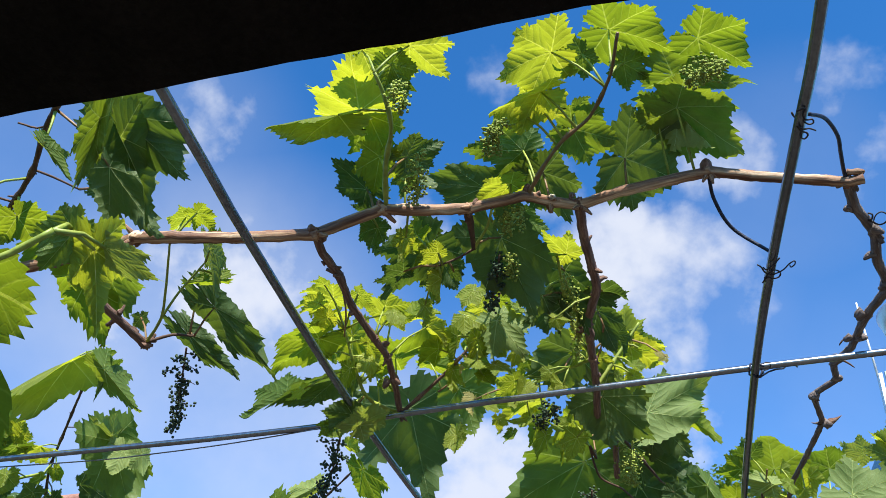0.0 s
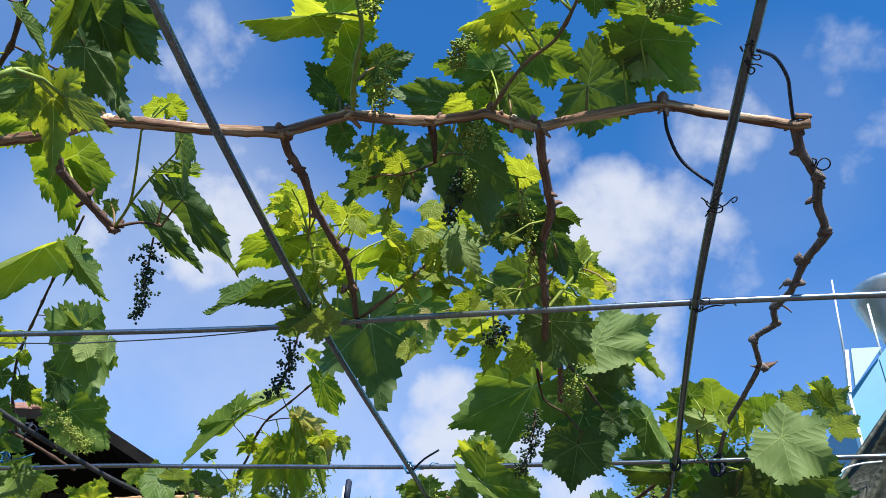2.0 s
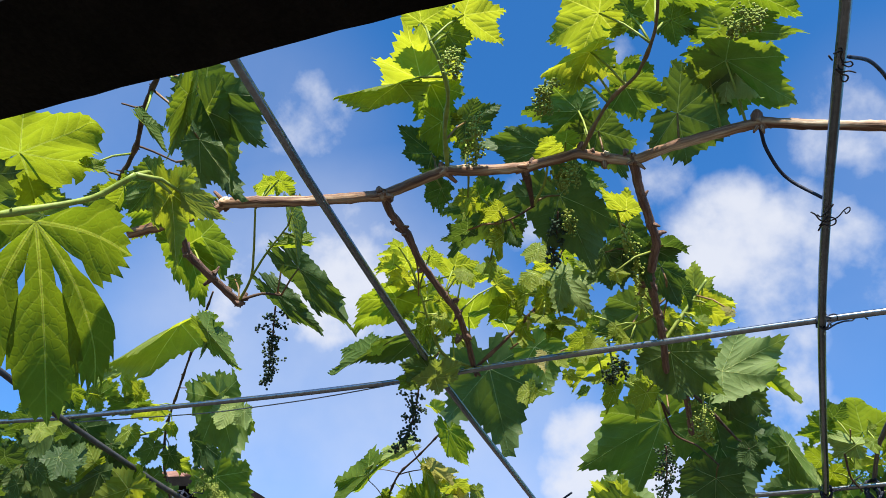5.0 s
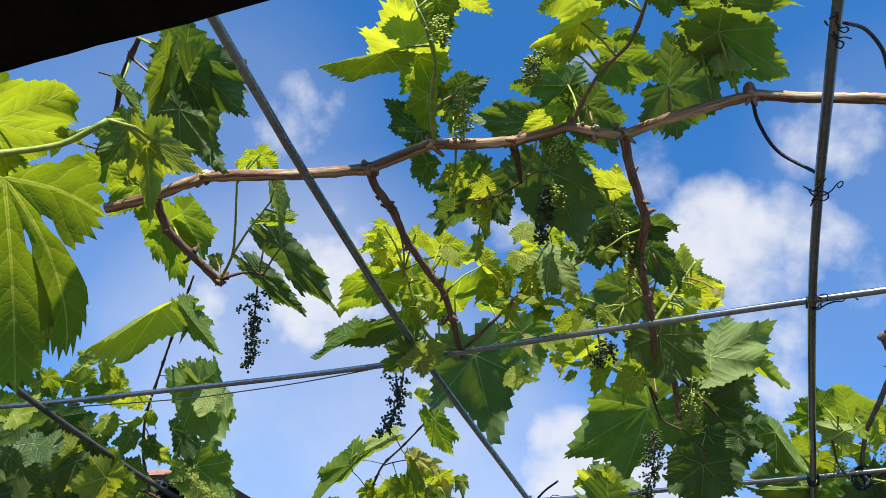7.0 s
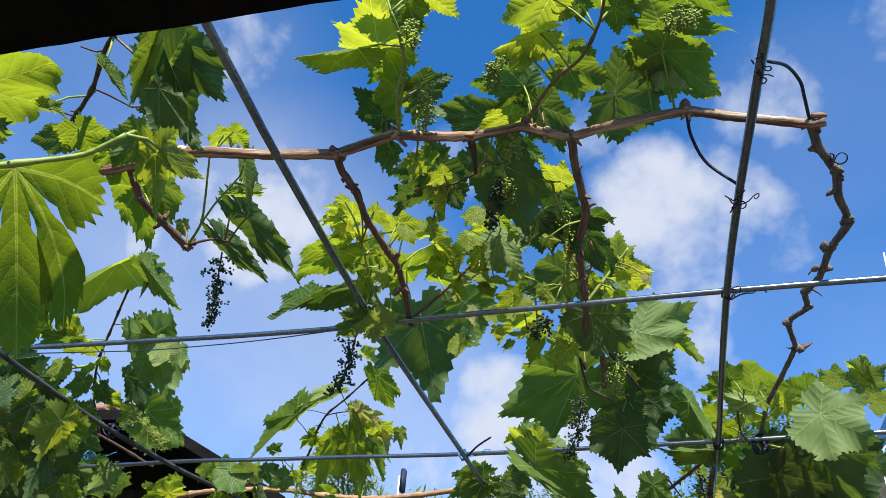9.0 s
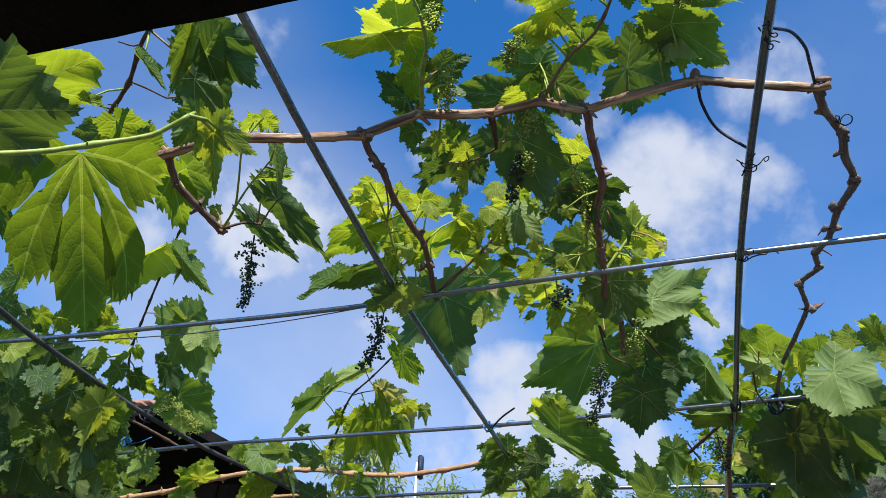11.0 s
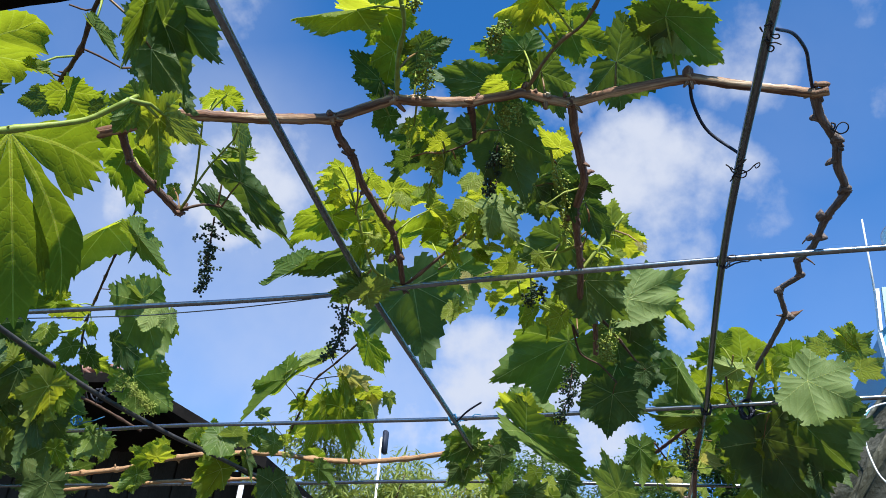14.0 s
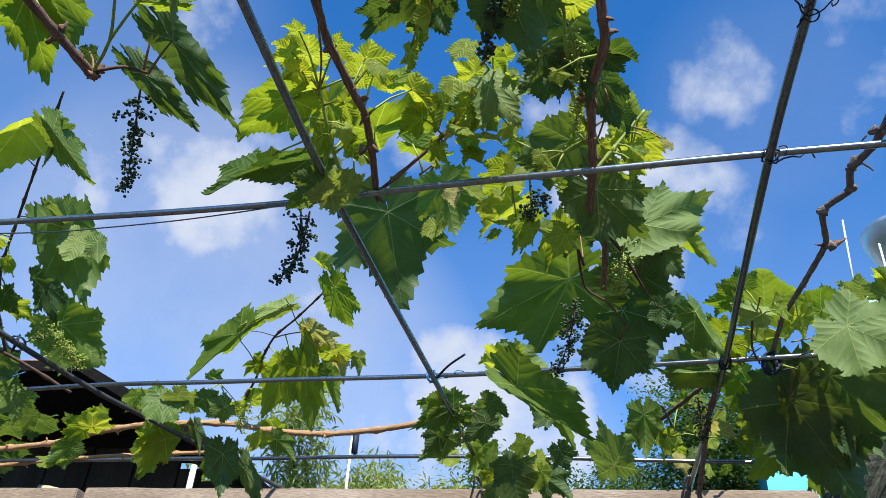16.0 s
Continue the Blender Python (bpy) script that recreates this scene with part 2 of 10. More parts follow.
LEAF = {
    "young": leaf_material("young leaf", (0.16, 0.21, 0.03), (0.23, 0.29, 0.04), (0.31, 0.37, 0.075), (0.52, 0.57, 0.03), 0.54, 0.5),
    "mature": leaf_material("mature leaf", (0.095, 0.145, 0.018), (0.145, 0.205, 0.022), (0.20, 0.27, 0.036), (0.38, 0.475, 0.02), 0.48, 0.58),
    # darkest kind, with less glow; also carries the shade of leaves in dense growth
    "old_shaded": leaf_material("old shaded leaf", (0.05, 0.088, 0.03), (0.072, 0.12, 0.04), (0.105, 0.16, 0.052), (0.165, 0.25, 0.022), 0.36, 0.5),
    "green": leaf_material("full green leaf", (0.075, 0.132, 0.03), (0.11, 0.178, 0.04), (0.155, 0.235, 0.058), (0.25, 0.35, 0.02), 0.42, 0.46),
    "pale": leaf_material("pale leaf", (0.16, 0.225, 0.06), (0.205, 0.275, 0.08), (0.25, 0.32, 0.105), (0.34, 0.43, 0.05), 0.36, 0.6),
    "bronze": leaf_material("bronze shoot leaf", (0.24, 0.22, 0.06), (0.33, 0.29, 0.09), (0.40, 0.36, 0.14), (0.66, 0.58, 0.14), 0.5, 0.5),
}
VEIN = leaf_material("leaf vein", (0.15, 0.205, 0.06), (0.19, 0.25, 0.08), (0.24, 0.30, 0.11), (0.95, 0.98, 0.62), 0.9, 0.5)
GREEN_STEM = surface("green stem", [(0.3, (0.20, 0.27, 0.035)), (0.7, (0.34, 0.40, 0.07))], 30, 0.5, bump=0.15)
RED_STEM = surface("reddish petiole", [(0.3, (0.16, 0.13, 0.05)), (0.7, (0.30, 0.15, 0.07))], 30, 0.5, bump=0.15)
TWIG = surface("brown twig", [(0.3, (0.06, 0.032, 0.022)), (0.7, (0.15, 0.085, 0.055))], 40, 0.75, bump=0.5)
BARK = surface("cane bark", [(0.36, (0.085, 0.036, 0.022)), (0.47, (0.22, 0.105, 0.058)), (0.56, (0.46, 0.29, 0.165)), (0.68, (0.82, 0.66, 0.46))], 2.2, 0.62, bump=0.35, fine=16.0,
               dist=0.002, stretch=(7.0, 0.9, 1.0), space="UV")
RED_BARK = surface("red cane bark", [(0.28, (0.11, 0.058, 0.045)), (0.5, (0.235, 0.135, 0.10)), (0.75, (0.45, 0.30, 0.225))], 5.0, 0.75, bump=0.8, fine=26.0,
                   dist=0.003, stretch=(8.0, 2.5, 1.0), space="UV")
GREY_BARK = surface("grey cane bark", [(0.28, (0.10, 0.075, 0.065)), (0.5, (0.21, 0.165, 0.145)), (0.75, (0.40, 0.34, 0.30))], 5.0, 0.8, bump=0.8, fine=26.0,
                   dist=0.003, stretch=(8.0, 2.5, 1.0), space="UV")
TAN_BARK = surface("orange cane bark", [(0.28, (0.30, 0.15, 0.07)), (0.5, (0.48, 0.27, 0.13)), (0.75, (0.62, 0.42, 0.24))], 5.0, 0.7, bump=0.6, fine=26.0,
                   dist=0.003, stretch=(8.0, 2.5, 1.0), space="UV")
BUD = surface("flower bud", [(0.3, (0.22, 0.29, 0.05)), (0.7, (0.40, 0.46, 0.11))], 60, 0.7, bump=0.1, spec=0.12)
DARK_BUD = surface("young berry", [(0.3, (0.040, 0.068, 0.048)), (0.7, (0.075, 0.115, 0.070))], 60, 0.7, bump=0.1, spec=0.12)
STEEL = surface("galvanised steel", [(0.25, (0.20, 0.215, 0.23)), (0.5, (0.25, 0.27, 0.29)), (0.8, (0.33, 0.355, 0.38))], 6, 0.24, metal=0.92, bump=0.03, rough_var=0.06, spec=0.6)
# darker steel for one rod: the shade of the leaves is in its colour
SHADED_STEEL = surface("shade-dark steel", [(0.3, (0.045, 0.042, 0.042)), (0.55, (0.085, 0.08, 0.078)), (0.8, (0.14, 0.12, 0.105))], 14, 0.55, metal=0.35, bump=0.2, rough_var=0.1)
CORD = surface("dark blue cord", [(0.3, (0.008, 0.012, 0.03)), (0.7, (0.02, 0.03, 0.06))], 80, 0.6, bump=0.4)
BLUE_TIE = surface("bright blue string", [(0.3, (0.02, 0.12, 0.32)), (0.7, (0.04, 0.28, 0.55))], 80, 0.5, bump=0.4)
DARK_TENDRIL = surface("dry tendril", [(0.3, (0.02, 0.017, 0.02)), (0.7, (0.05, 0.04, 0.035))], 80, 0.7, bump=0.3)
# near-black holds the shade under the purlin; the shed roof shares it
SHADE_DARK = surface("shade-dark timber and roofing", [(0.3, (0.006, 0.0055, 0.005)), (0.7, (0.015, 0.013, 0.012))], 14, 0.9, bump=0.6, dist=0.006, spec=0.05)
PLANK = surface("weathered sunlit timber", [(0.28, (0.20, 0.145, 0.105)), (0.5, (0.30, 0.23, 0.17)), (0.75, (0.42, 0.335, 0.26))], 4.0, 0.85, bump=0.6, fine=70,
                stretch=(0.9, 4, 5), dist=0.003)
# dark tone includes the shade that lies on the shed wall
SHED = surface("shade-dark boards", [(0.3, (0.030, 0.026, 0.023)), (0.7, (0.070, 0.056, 0.048))], 6, 0.95, bump=0.5, stretch=(1, 1, 0.2), spec=0.08)
RED_TILE = surface("red clay tile", [(0.3, (0.20, 0.09, 0.065)), (0.7, (0.36, 0.20, 0.155))], 9, 0.85, bump=0.5)
BLUE_WALL = surface("sky blue painted sheet", [(0.3, (0.055, 0.25, 0.40)), (0.7, (0.085, 0.32, 0.48))], 3, 0.5, bump=0.15)
WHITE_PAINT = surface("white paint", [(0.3, (0.70, 0.72, 0.72)), (0.7, (0.84, 0.85, 0.85))], 8, 0.5, bump=0.15)
TARP = surface("olive tarpaulin", [(0.3, (0.030, 0.034, 0.024)), (0.55, (0.055, 0.060, 0.044)), (0.8, (0.095, 0.10, 0.078))], 5, 0.55, bump=0.6, fine=40, dist=0.01)
GROUND = surface("trodden earth", [(0.3, (0.05, 0.04, 0.03)), (0.7, (0.11, 0.09, 0.07))], 2.0, 0.95, bump=0.7, dist=0.02, fine=40)
FAR_LEAF = {
    "mango": leaf_material("mango leaf", (0.15, 0.20, 0.05), (0.26, 0.31, 0.085), (0.40, 0.43, 0.16), (0.46, 0.52, 0.09), 0.35),
    "bush": leaf_material("bush leaf", (0.05, 0.09, 0.03), (0.08, 0.13, 0.04), (0.13, 0.19, 0.06), (0.16, 0.28, 0.04), 0.35),
}


# ---- mesh helpers ----
def link_mesh(name, mesh, mats, parent=None, label=""):
    ob = new(name, mesh)
    for mt in mats:
        if mt.name not in [x.name for x in mesh.materials if x]:
            mesh.materials.append(mt)
    if parent is not None:
        ob.parent = parent
    if label:
        tagged(ob, label)
    return ob


def part(name, bm, mat, parent=None, label="", smooth=True):
    me = bpy.data.meshes.new(name)
    bm.to_mesh(me)
    bm.free()
    if smooth:
        me.polygons.foreach_set("use_smooth", [True] * len(me.polygons))
    return link_mesh(name, me, [mat], parent, label)


def thing(name, label, category, at=(0, 0, 0), group="", kind=""):
    e = new(name)
    e.empty_display_size = 0.05
    e.location = at
    return tagged(e, label, category, group, kind)


def smooth_path(points, step=0.012, ease=1.0):
    """Path through the points with even steps; ease 1 rounds every corner, 0 leaves it sharp."""
    P = [Vector(p) for p in points]
    if len(P) == 2:
        n = max(2, int((P[1] - P[0]).length / step))
        return [P[0].lerp(P[1], i / n) for i in range(n + 1)]
    P = [P[0] * 2 - P[1]] + P + [P[-1] * 2 - P[-2]]
    out = []
    for i in range(1, len(P) - 2):
        a, b, c, d = P[i - 1:i + 3]
        n = max(1, int((c - b).length / step))
        for k in range(n):
            u = k / n
            round_way = 0.5 * ((2 * b) + (c - a) * u + (2 * a - 5 * b + 4 * c - d) * u * u + (3 * b - a - 3 * c + d) * u ** 3)
            out.append(b.lerp(c, u).lerp(round_way, ease))
    out.append(P[-2].copy())
    return out


def tube_bm(path, radii, sides=8, bm=None, wobble=0.0, seed=0, knots=()):
    """A round tube along a path; radii: one per path point or (start, end). knots: path fractions that swell."""
    bm = bm or bmesh.new()
    uv = bm.loops.layers.uv.verify()
    n = len(path)
    rs = radii if len(radii) == n else [radii[0] + (radii[1] - radii[0]) * i / (n - 1) for i in range(n)]
    up = Vector((0.13, 0.21, 0.97))
    rings, dist, run = [], [0.0], 0.0
    prev = None
    for i, p in enumerate(path):
        d = (path[min(i + 1, n - 1)] - path[max(i - 1, 0)])
        d = d.normalized() if d.length > 1e-9 else Vector((0, 1, 0))
        if prev is None:
            side = d.cross(up).normalized()
        else:
            side = (prev - d * prev.dot(d)).normalized()
        prev = side
        over = side.cross(d)
        if i:
            run += (p - path[i - 1]).length
            dist.append(run)
        r = rs[i]
        for f in knots:
            r *= 1 + 0.42 * math.exp(-((i / (n - 1) - f) * run_scale(path) / 0.010) ** 2)
        ring = []
        for k in range(sides):
            a = 2 * math.pi * k / sides
            q = p + (side * math.cos(a) + over * math.sin(a)) * r
            if wobble:
                q += noise.noise_vector(q * 90 + Vector((seed, 0, 0))) * r * wobble
            ring.append(bm.verts.new(q))
        rings.append(ring)
    for i in range(n - 1):
        for k in range(sides):
            f = bm.faces.new((rings[i][k], rings[i][(k + 1) % sides], rings[i + 1][(k + 1) % sides], rings[i + 1][k]))
            f.smooth = True
            us = (k / sides, (k + 1) / sides, (k + 1) / sides, k / sides)
            vs = (dist[i], dist[i], dist[i + 1], dist[i + 1])
            for lp, u, v in zip(f.loops, us, vs):
                lp[uv].uv = (u * 0.1 * 3, v * 3)
    bm.faces.new(rings[0][::-1])
    bm.faces.new(rings[-1])
    return bm


def run_scale(path):
    return sum((path[i + 1] - path[i]).length for i in range(len(path) - 1))


def box_bm(lo, hi, bevel=0.004, bm=None, cuts=0, rough=0.0, seed=0):
    bm = bm or bmesh.new()
    made = bmesh.ops.create_cube(bm, size=1.0)["verts"]
    for v in made:
        v.co = Vector([lo[i] + (v.co[i] + 0.5) * (hi[i] - lo[i]) for i in range(3)])
    if bevel:
        edges = list({e for v in made for e in v.link_edges})
        bmesh.ops.bevel(bm, geom=edges, offset=bevel, segments=2, affect="EDGES")
    if cuts:
        longest = max(range(3), key=lambda i: hi[i] - lo[i])
        edges = [e for e in bm.edges if abs((e.verts[0].co - e.verts[1].co)[longest]) > 0.6 * (hi[longest] - lo[longest])]
        bmesh.ops.subdivide_edges(bm, edges=edges, cuts=cuts)
        for v in bm.verts:
            v.co += noise.noise_vector(v.co * 7 + Vector((seed, seed, 0))) * rough
    return bm


# ---- vine leaves ----
# lobes of a leaf: (angle from the tip in degrees, length, how quickly the lobe narrows)
LOBE_STYLES = {
    "broad": ([(0, 1.0, 0.95), (52, 0.86, 0.95), (-52, 0.86, 0.95), (108, 0.66, 1.0), (-108, 0.66, 1.0), (150, 0.46, 0.9), (-150, 0.46, 0.9)], 0.50),
    "five": ([(0, 1.0, 1.45), (52, 0.86, 1.45), (-52, 0.86, 1.45), (108, 0.64, 1.4), (-108, 0.64, 1.4), (152, 0.42, 1.0), (-152, 0.42, 1.0)], 0.36),
}


def leaf_radius(deg, style):
    """Smooth outline of a lobed vine leaf round its petiole joint; 0 degrees is the tip, 180 the petiole notch."""
    lobes, base = LOBE_STYLES[style]
    r = base * (1 - 0.25 * abs(deg) / 180)
    for a, length, slim in lobes:
        d = math.radians(abs((deg - a + 180) % 360 - 180))
        if d < 1.2:
            r = max(r, length / (math.cos(d) + slim * math.sin(d)))
    return r * (1 - 0.82 * math.exp(-((abs(deg) - 180) / 13.0) ** 2))


def leaf_outline(style, rng):
    """Pairs of points round the leaf: on the smooth outline, and on the toothed edge. Teeth point towards the tips of the lobes."""
    asym, swing = rng.uniform(-0.10, 0.10), [(rng.uniform(0, 6.28), rng.uniform(0.02, 0.05), k) for k in (2, 3, 5)]
    sides = []
    for sgn in (-1, 1):
        run = []
        for i in range(361):
            deg = sgn * (178.5 - 178.5 * i / 360)
            r = leaf_radius(deg, style) * (1 + asym * math.sin(radians(deg)) + sum(b * math.sin(radians(deg) * k + a) for a, b, k in swing))
            run.append(Vector((math.sin(radians(deg)) * r * 0.94, math.cos(radians(deg)) * r)))
        dist = [0.0]
        for p, q in zip(run[:-1], run[1:]):
            dist.append(dist[-1] + (q - p).length)

        def on(s):
            i = min(359, max(0, next((k for k, v in enumerate(dist) if v > s), 360) - 1))
            f = (s - dist[i]) / max(1e-6, dist[i + 1] - dist[i])
            p = run[i].lerp(run[i + 1], min(1.0, f))
            d = (run[i + 1] - run[i]).normalized()
            return p, d, Vector((-d.y, d.x)) * sgn * -1

        pts, s = [], 0.03
        pts.append((run[0], run[0]))
        while s < dist[-1] - 0.07:
            step = rng.uniform(0.075, 0.165)
            step = min(step, dist[-1] - s)
            tall = step * rng.uniform(0.22, 0.62)
            for f, h in ((0.0, -0.14), (0.30, 0.34), (0.60, 1.0), (0.84, 0.30)):
                p, d, out = on(s + step * f)
                pts.append((p, p + out * tall * h + d * (step * 0.12 * h if h > 0 else 0)))
            s += step
        sides.append(pts)
    tip = (Vector((0, leaf_radius(0, style))), Vector((rng.uniform(-0.02, 0.02), leaf_radius(0, style) * 1.05)))
    return sides[0] + [tip] + sides[1][::-1]


def leaf_mesh(name, style, cup, droop, fold, ripple, seed):
    """A leaf one unit long: petiole joint at the origin, tip along +Y, upper side +Z, with raised veins underneath."""
    rng = random.Random(seed)
    verts, faces, mats, uvs = [], [], [], []
    edge = leaf_outline(style, rng)
    rings = (0.2, 0.42, 0.64, 0.83, 0.94, 1.0)
    lobes = LOBE_STYLES[style][0]
    veins_a = tuple(a for a, r, w in lobes[:5])
    off = Vector((rng.uniform(0, 50), rng.uniform(0, 50), rng.uniform(0, 50)))
    twist = rng.uniform(-0.12, 0.12)

    def bend(x, y):
        r = math.hypot(x, y)
        a = math.degrees(math.atan2(x, y))
        near = min(abs((a - v + 180) % 360 - 180) for v in veins_a)
        z = cup * r * r - droop * max(0.0, y) ** 2 + fold * abs(x) * 0.9 + twist * x * y
        z += 0.05 * min(near, 26) / 26 * r * (1.5 - r)                 # blade bulges between the veins
        z += ripple * r * r * (noise.noise(Vector((x * 3.1, y * 3.1, 0)) + off) * 1.7 + noise.noise(Vector((x * 1.5, y * 1.5, 3)) + off) * 2.2)
        z += ripple * 0.5 * r * math.sin(math.radians(a * 7 + seed * 40)) * r
        k = 1 - 0.25 * min(1, abs(fold)) * 0.7
        return Vector((x * k, y * (1 - 0.25 * droop * max(0, y)), z))

    verts.append(bend(0, 0.0))
    uvs.append((0, 0))
    N = len(edge)
    for f in rings:
        for smooth, toothed in edge:
            p = toothed if f == 1.0 else smooth * f
            verts.append(bend(p.x, p.y))
            uvs.append((p.x, p.y))
    for i in range(N - 1):                                              # the notch stays open
        faces.append((0, 2 + i, 1 + i))
        mats.append(0)
        for k in range(len(rings) - 1):
            a, b = 1 + k * N, 1 + (k + 1) * N
            faces.append((a + i, a + i + 1, b + i + 1, b + i))
            mats.append(0)

    def vein(x0, y0, x1, y1, w0, w1, steps):
        d = Vector((x1 - x0, y1 - y0))
        side = Vector((-d.y, d.x)).normalized()
        s = len(verts)
        for i in range(steps + 1):
            u = i / steps
            x, y = x0 + d.x * u, y0 + d.y * u
            w = w0 + (w1 - w0) * u
            for q, dz in ((-1, -0.002), (0, -0.002 - w * 0.9), (1, -0.002)):
                p = bend(x + side.x * q * w, y + side.y * q * w)
                verts.append(p + Vector((0, 0, dz)))
                uvs.append((x + side.x * q * w, y + side.y * q * w))
        for i in range(steps):
            for q in range(2):
                a = s + i * 3 + q
                faces.append((a, a + 1, a + 4, a + 3))
                mats.append(1)

    for v in veins_a:
        length = leaf_radius(v, style) * 0.9
        a = math.radians(v)
        ux, uy = math.sin(a) * 0.94, math.cos(a)
        vein(0, 0, ux * length, uy * length, 0.0036, 0.0012, 10)
    me = bpy.data.meshes.new(name)
    me.from_pydata([tuple(v) for v in verts], [], faces)
    layer = me.uv_layers.new(name="UVMap")
    idx = np.zeros(len(me.loops), dtype=np.int32)
    me.loops.foreach_get("vertex_index", idx)
    layer.data.foreach_set("uv", np.array(uvs, dtype=np.float32)[idx].ravel())
    me.polygons.foreach_set("use_smooth", [True] * len(faces))
    me.polygons.foreach_set("material_index", mats)
    return me


def fingered_leaf_mesh(name, cup, droop, fold, ripple, seed):
    """A deeply cut leaf one unit long: five long toothed lobes that touch past small eye-shaped gaps, joined round the petiole joint."""
    rng = random.Random(seed)
    verts, faces, mats, uvs = [], [], [], []
    off = Vector((rng.uniform(0, 50), rng.uniform(0, 50), 7))

    def bend(x, y, lift):
        r = math.hypot(x, y)
        z = cup * r * r - droop * max(0.0, y) ** 2 + fold * abs(x) + lift * r
        z += ripple * r * (noise.noise(Vector((x * 2.6, y * 2.6, 0)) + off) * 1.2 + noise.noise(Vector((x * 6, y * 6, 4)) + off) * 0.5)
        return (x, y, z)

    def strip(rows, mat):
        first = len(verts)
        n = len(rows[0])
        for row in rows:
            for co, uv in row:
                verts.append(co)
                uvs.append(uv)
        for i in range(len(rows) - 1):
            for k in range(n - 1):
                a = first + i * n + k
                faces.append((a, a + n, a + n + 1, a + 1))
                mats.append(mat)

    # lobe: left and right edge, angle of its vein in the leaf pattern, length, length at the edges, sideways droop of the tip
    lobes = ((-21, 21, 0, 1.0, 0.68, 0), (21, 50, 50.3, 0.92, 0.72, -15), (-58, -21, -50.3, 0.84, 0.66, 8), (50, 112, 109, 0.58, 0.47, -6), (-118, -58, -109, 0.72, 0.54, 6))
    teeth, rings = 9, (0.0, 0.12, 0.24, 0.34, 0.42, 0.5, 0.6, 0.72, 0.84, 0.93, 1.0)
    n = teeth * 4

    def spot(lobe, q, f, h=0.0):
        """Point of a lobe: q from edge to edge (-1 to 1), f from joint to margin, h out from the margin."""
        lo, hi, vein, length, short, sway = lobe
        r = f * (length - (length - short) * abs(q) ** 1.8) + h
        eye = 4.6 * math.exp(-((r - 0.33) / 0.045) ** 2) + 0.4 * min(1.0, r / 0.3)   # gap between neighbouring lobes
        swing = q * ((hi - lo) / 2 - eye)
        deg = (lo + hi) / 2 + swing + sway * (r / length) ** 2
        x, y = math.sin(radians(deg)) * r, math.cos(radians(deg)) * r
        ruffle = 0.022 * (1 - q * q) * math.sin(math.pi * f)
        co = bend(x, y, 0.0)
        return (co[0], co[1], co[2] + ruffle), (math.sin(radians(vein + swing)) * r, math.cos(radians(vein + swing)) * r)

    for k, lobe in enumerate(lobes):
        high = [rng.uniform(0.022, 0.06) for j in range(teeth)]
        rows = []
        for i in range(n + 1):
            q = -1 + 2 * i / n
            h = high[min(teeth - 1, i // 4)] * (-0.3, 0.2, 1.0, 0.4)[i % 4] * (1 - 0.4 * (abs(q) > 0.9))
            lean = (0.25 if i % 4 == 2 else 0.0) * (2 / n) * (-1 if q > 0 else 1)       # teeth point to the lobe's tip
            rows.append([spot(lobe, q + (lean if f == 1.0 else 0.0), f, h if f == 1.0 else 0.0) for f in rings])
        strip(rows, 0)
        ribs = []
        for i in range(13):
            f = 0.95 * i / 12
            w = (0.005 - 0.0035 * f) / max(0.05, f * radians((lobe[1] - lobe[0]) / 2) * lobe[3])
            w = min(w, 0.2)
            row = []
            for q in (-w, 0.0, w):
                co, flat = spot(lobe, q, f)
                row.append(((co[0], co[1], co[2] - 0.003 - (0.004 * (1 - f) if q == 0.0 else 0.0)), flat))
            ribs.append(row)
        strip(ribs, 1)
    me = bpy.data.meshes.new(name)
    me.from_pydata(verts, [], faces)
    layer = me.uv_layers.new(name="UVMap")
    idx = np.zeros(len(me.loops), dtype=np.int32)
    me.loops.foreach_get("vertex_index", idx)
    layer.data.foreach_set("uv", np.array(uvs, dtype=np.float32)[idx].ravel())
    me.polygons.foreach_set("use_smooth", [True] * len(faces))
    me.polygons.foreach_set("material_index", mats)
    return me


# shape: lobe style, cup, droop, fold, ripple
LEAF_SHAPES = {
    "flat": ("five", 0.05, 0.10, 0.05, 0.12), "wide": ("broad", -0.08, 0.12, -0.05, 0.12),
    "fingered": (-0.04, 0.12, -0.05, 0.05), "cup": ("five", 0.22, 0.05, 0.12, 0.16), "droop": ("broad", -0.15, 0.38, 0.10, 0.16), "fold": ("five", 0.02, 0.15, 0.55, 0.13),
    "roof": ("broad", 0.0, 0.22, -0.50, 0.12), "slim": ("broad", 0.02, 0.10, 0.12, 0.14), "curl": ("five", -0.30, 0.30, 0.15, 0.24), "lobed": ("five", 0.08, 0.12, 0.06, 0.14),
}
LEAF_MESHES = {}


def leaf_data(shape, kind, variant):
    key = (shape, kind, variant)
    if key not in LEAF_MESHES:
        build = fingered_leaf_mesh if shape == "fingered" else leaf_mesh
        me = build("leaf", *LEAF_SHAPES[shape], seed=sorted(LEAF_SHAPES).index(shape) * 3 + 1 + variant * 31)
        me.materials.append(LEAF[kind])
        me.materials.append(VEIN)
        LEAF_MESHES[key] = me
    return LEAF_MESHES[key]


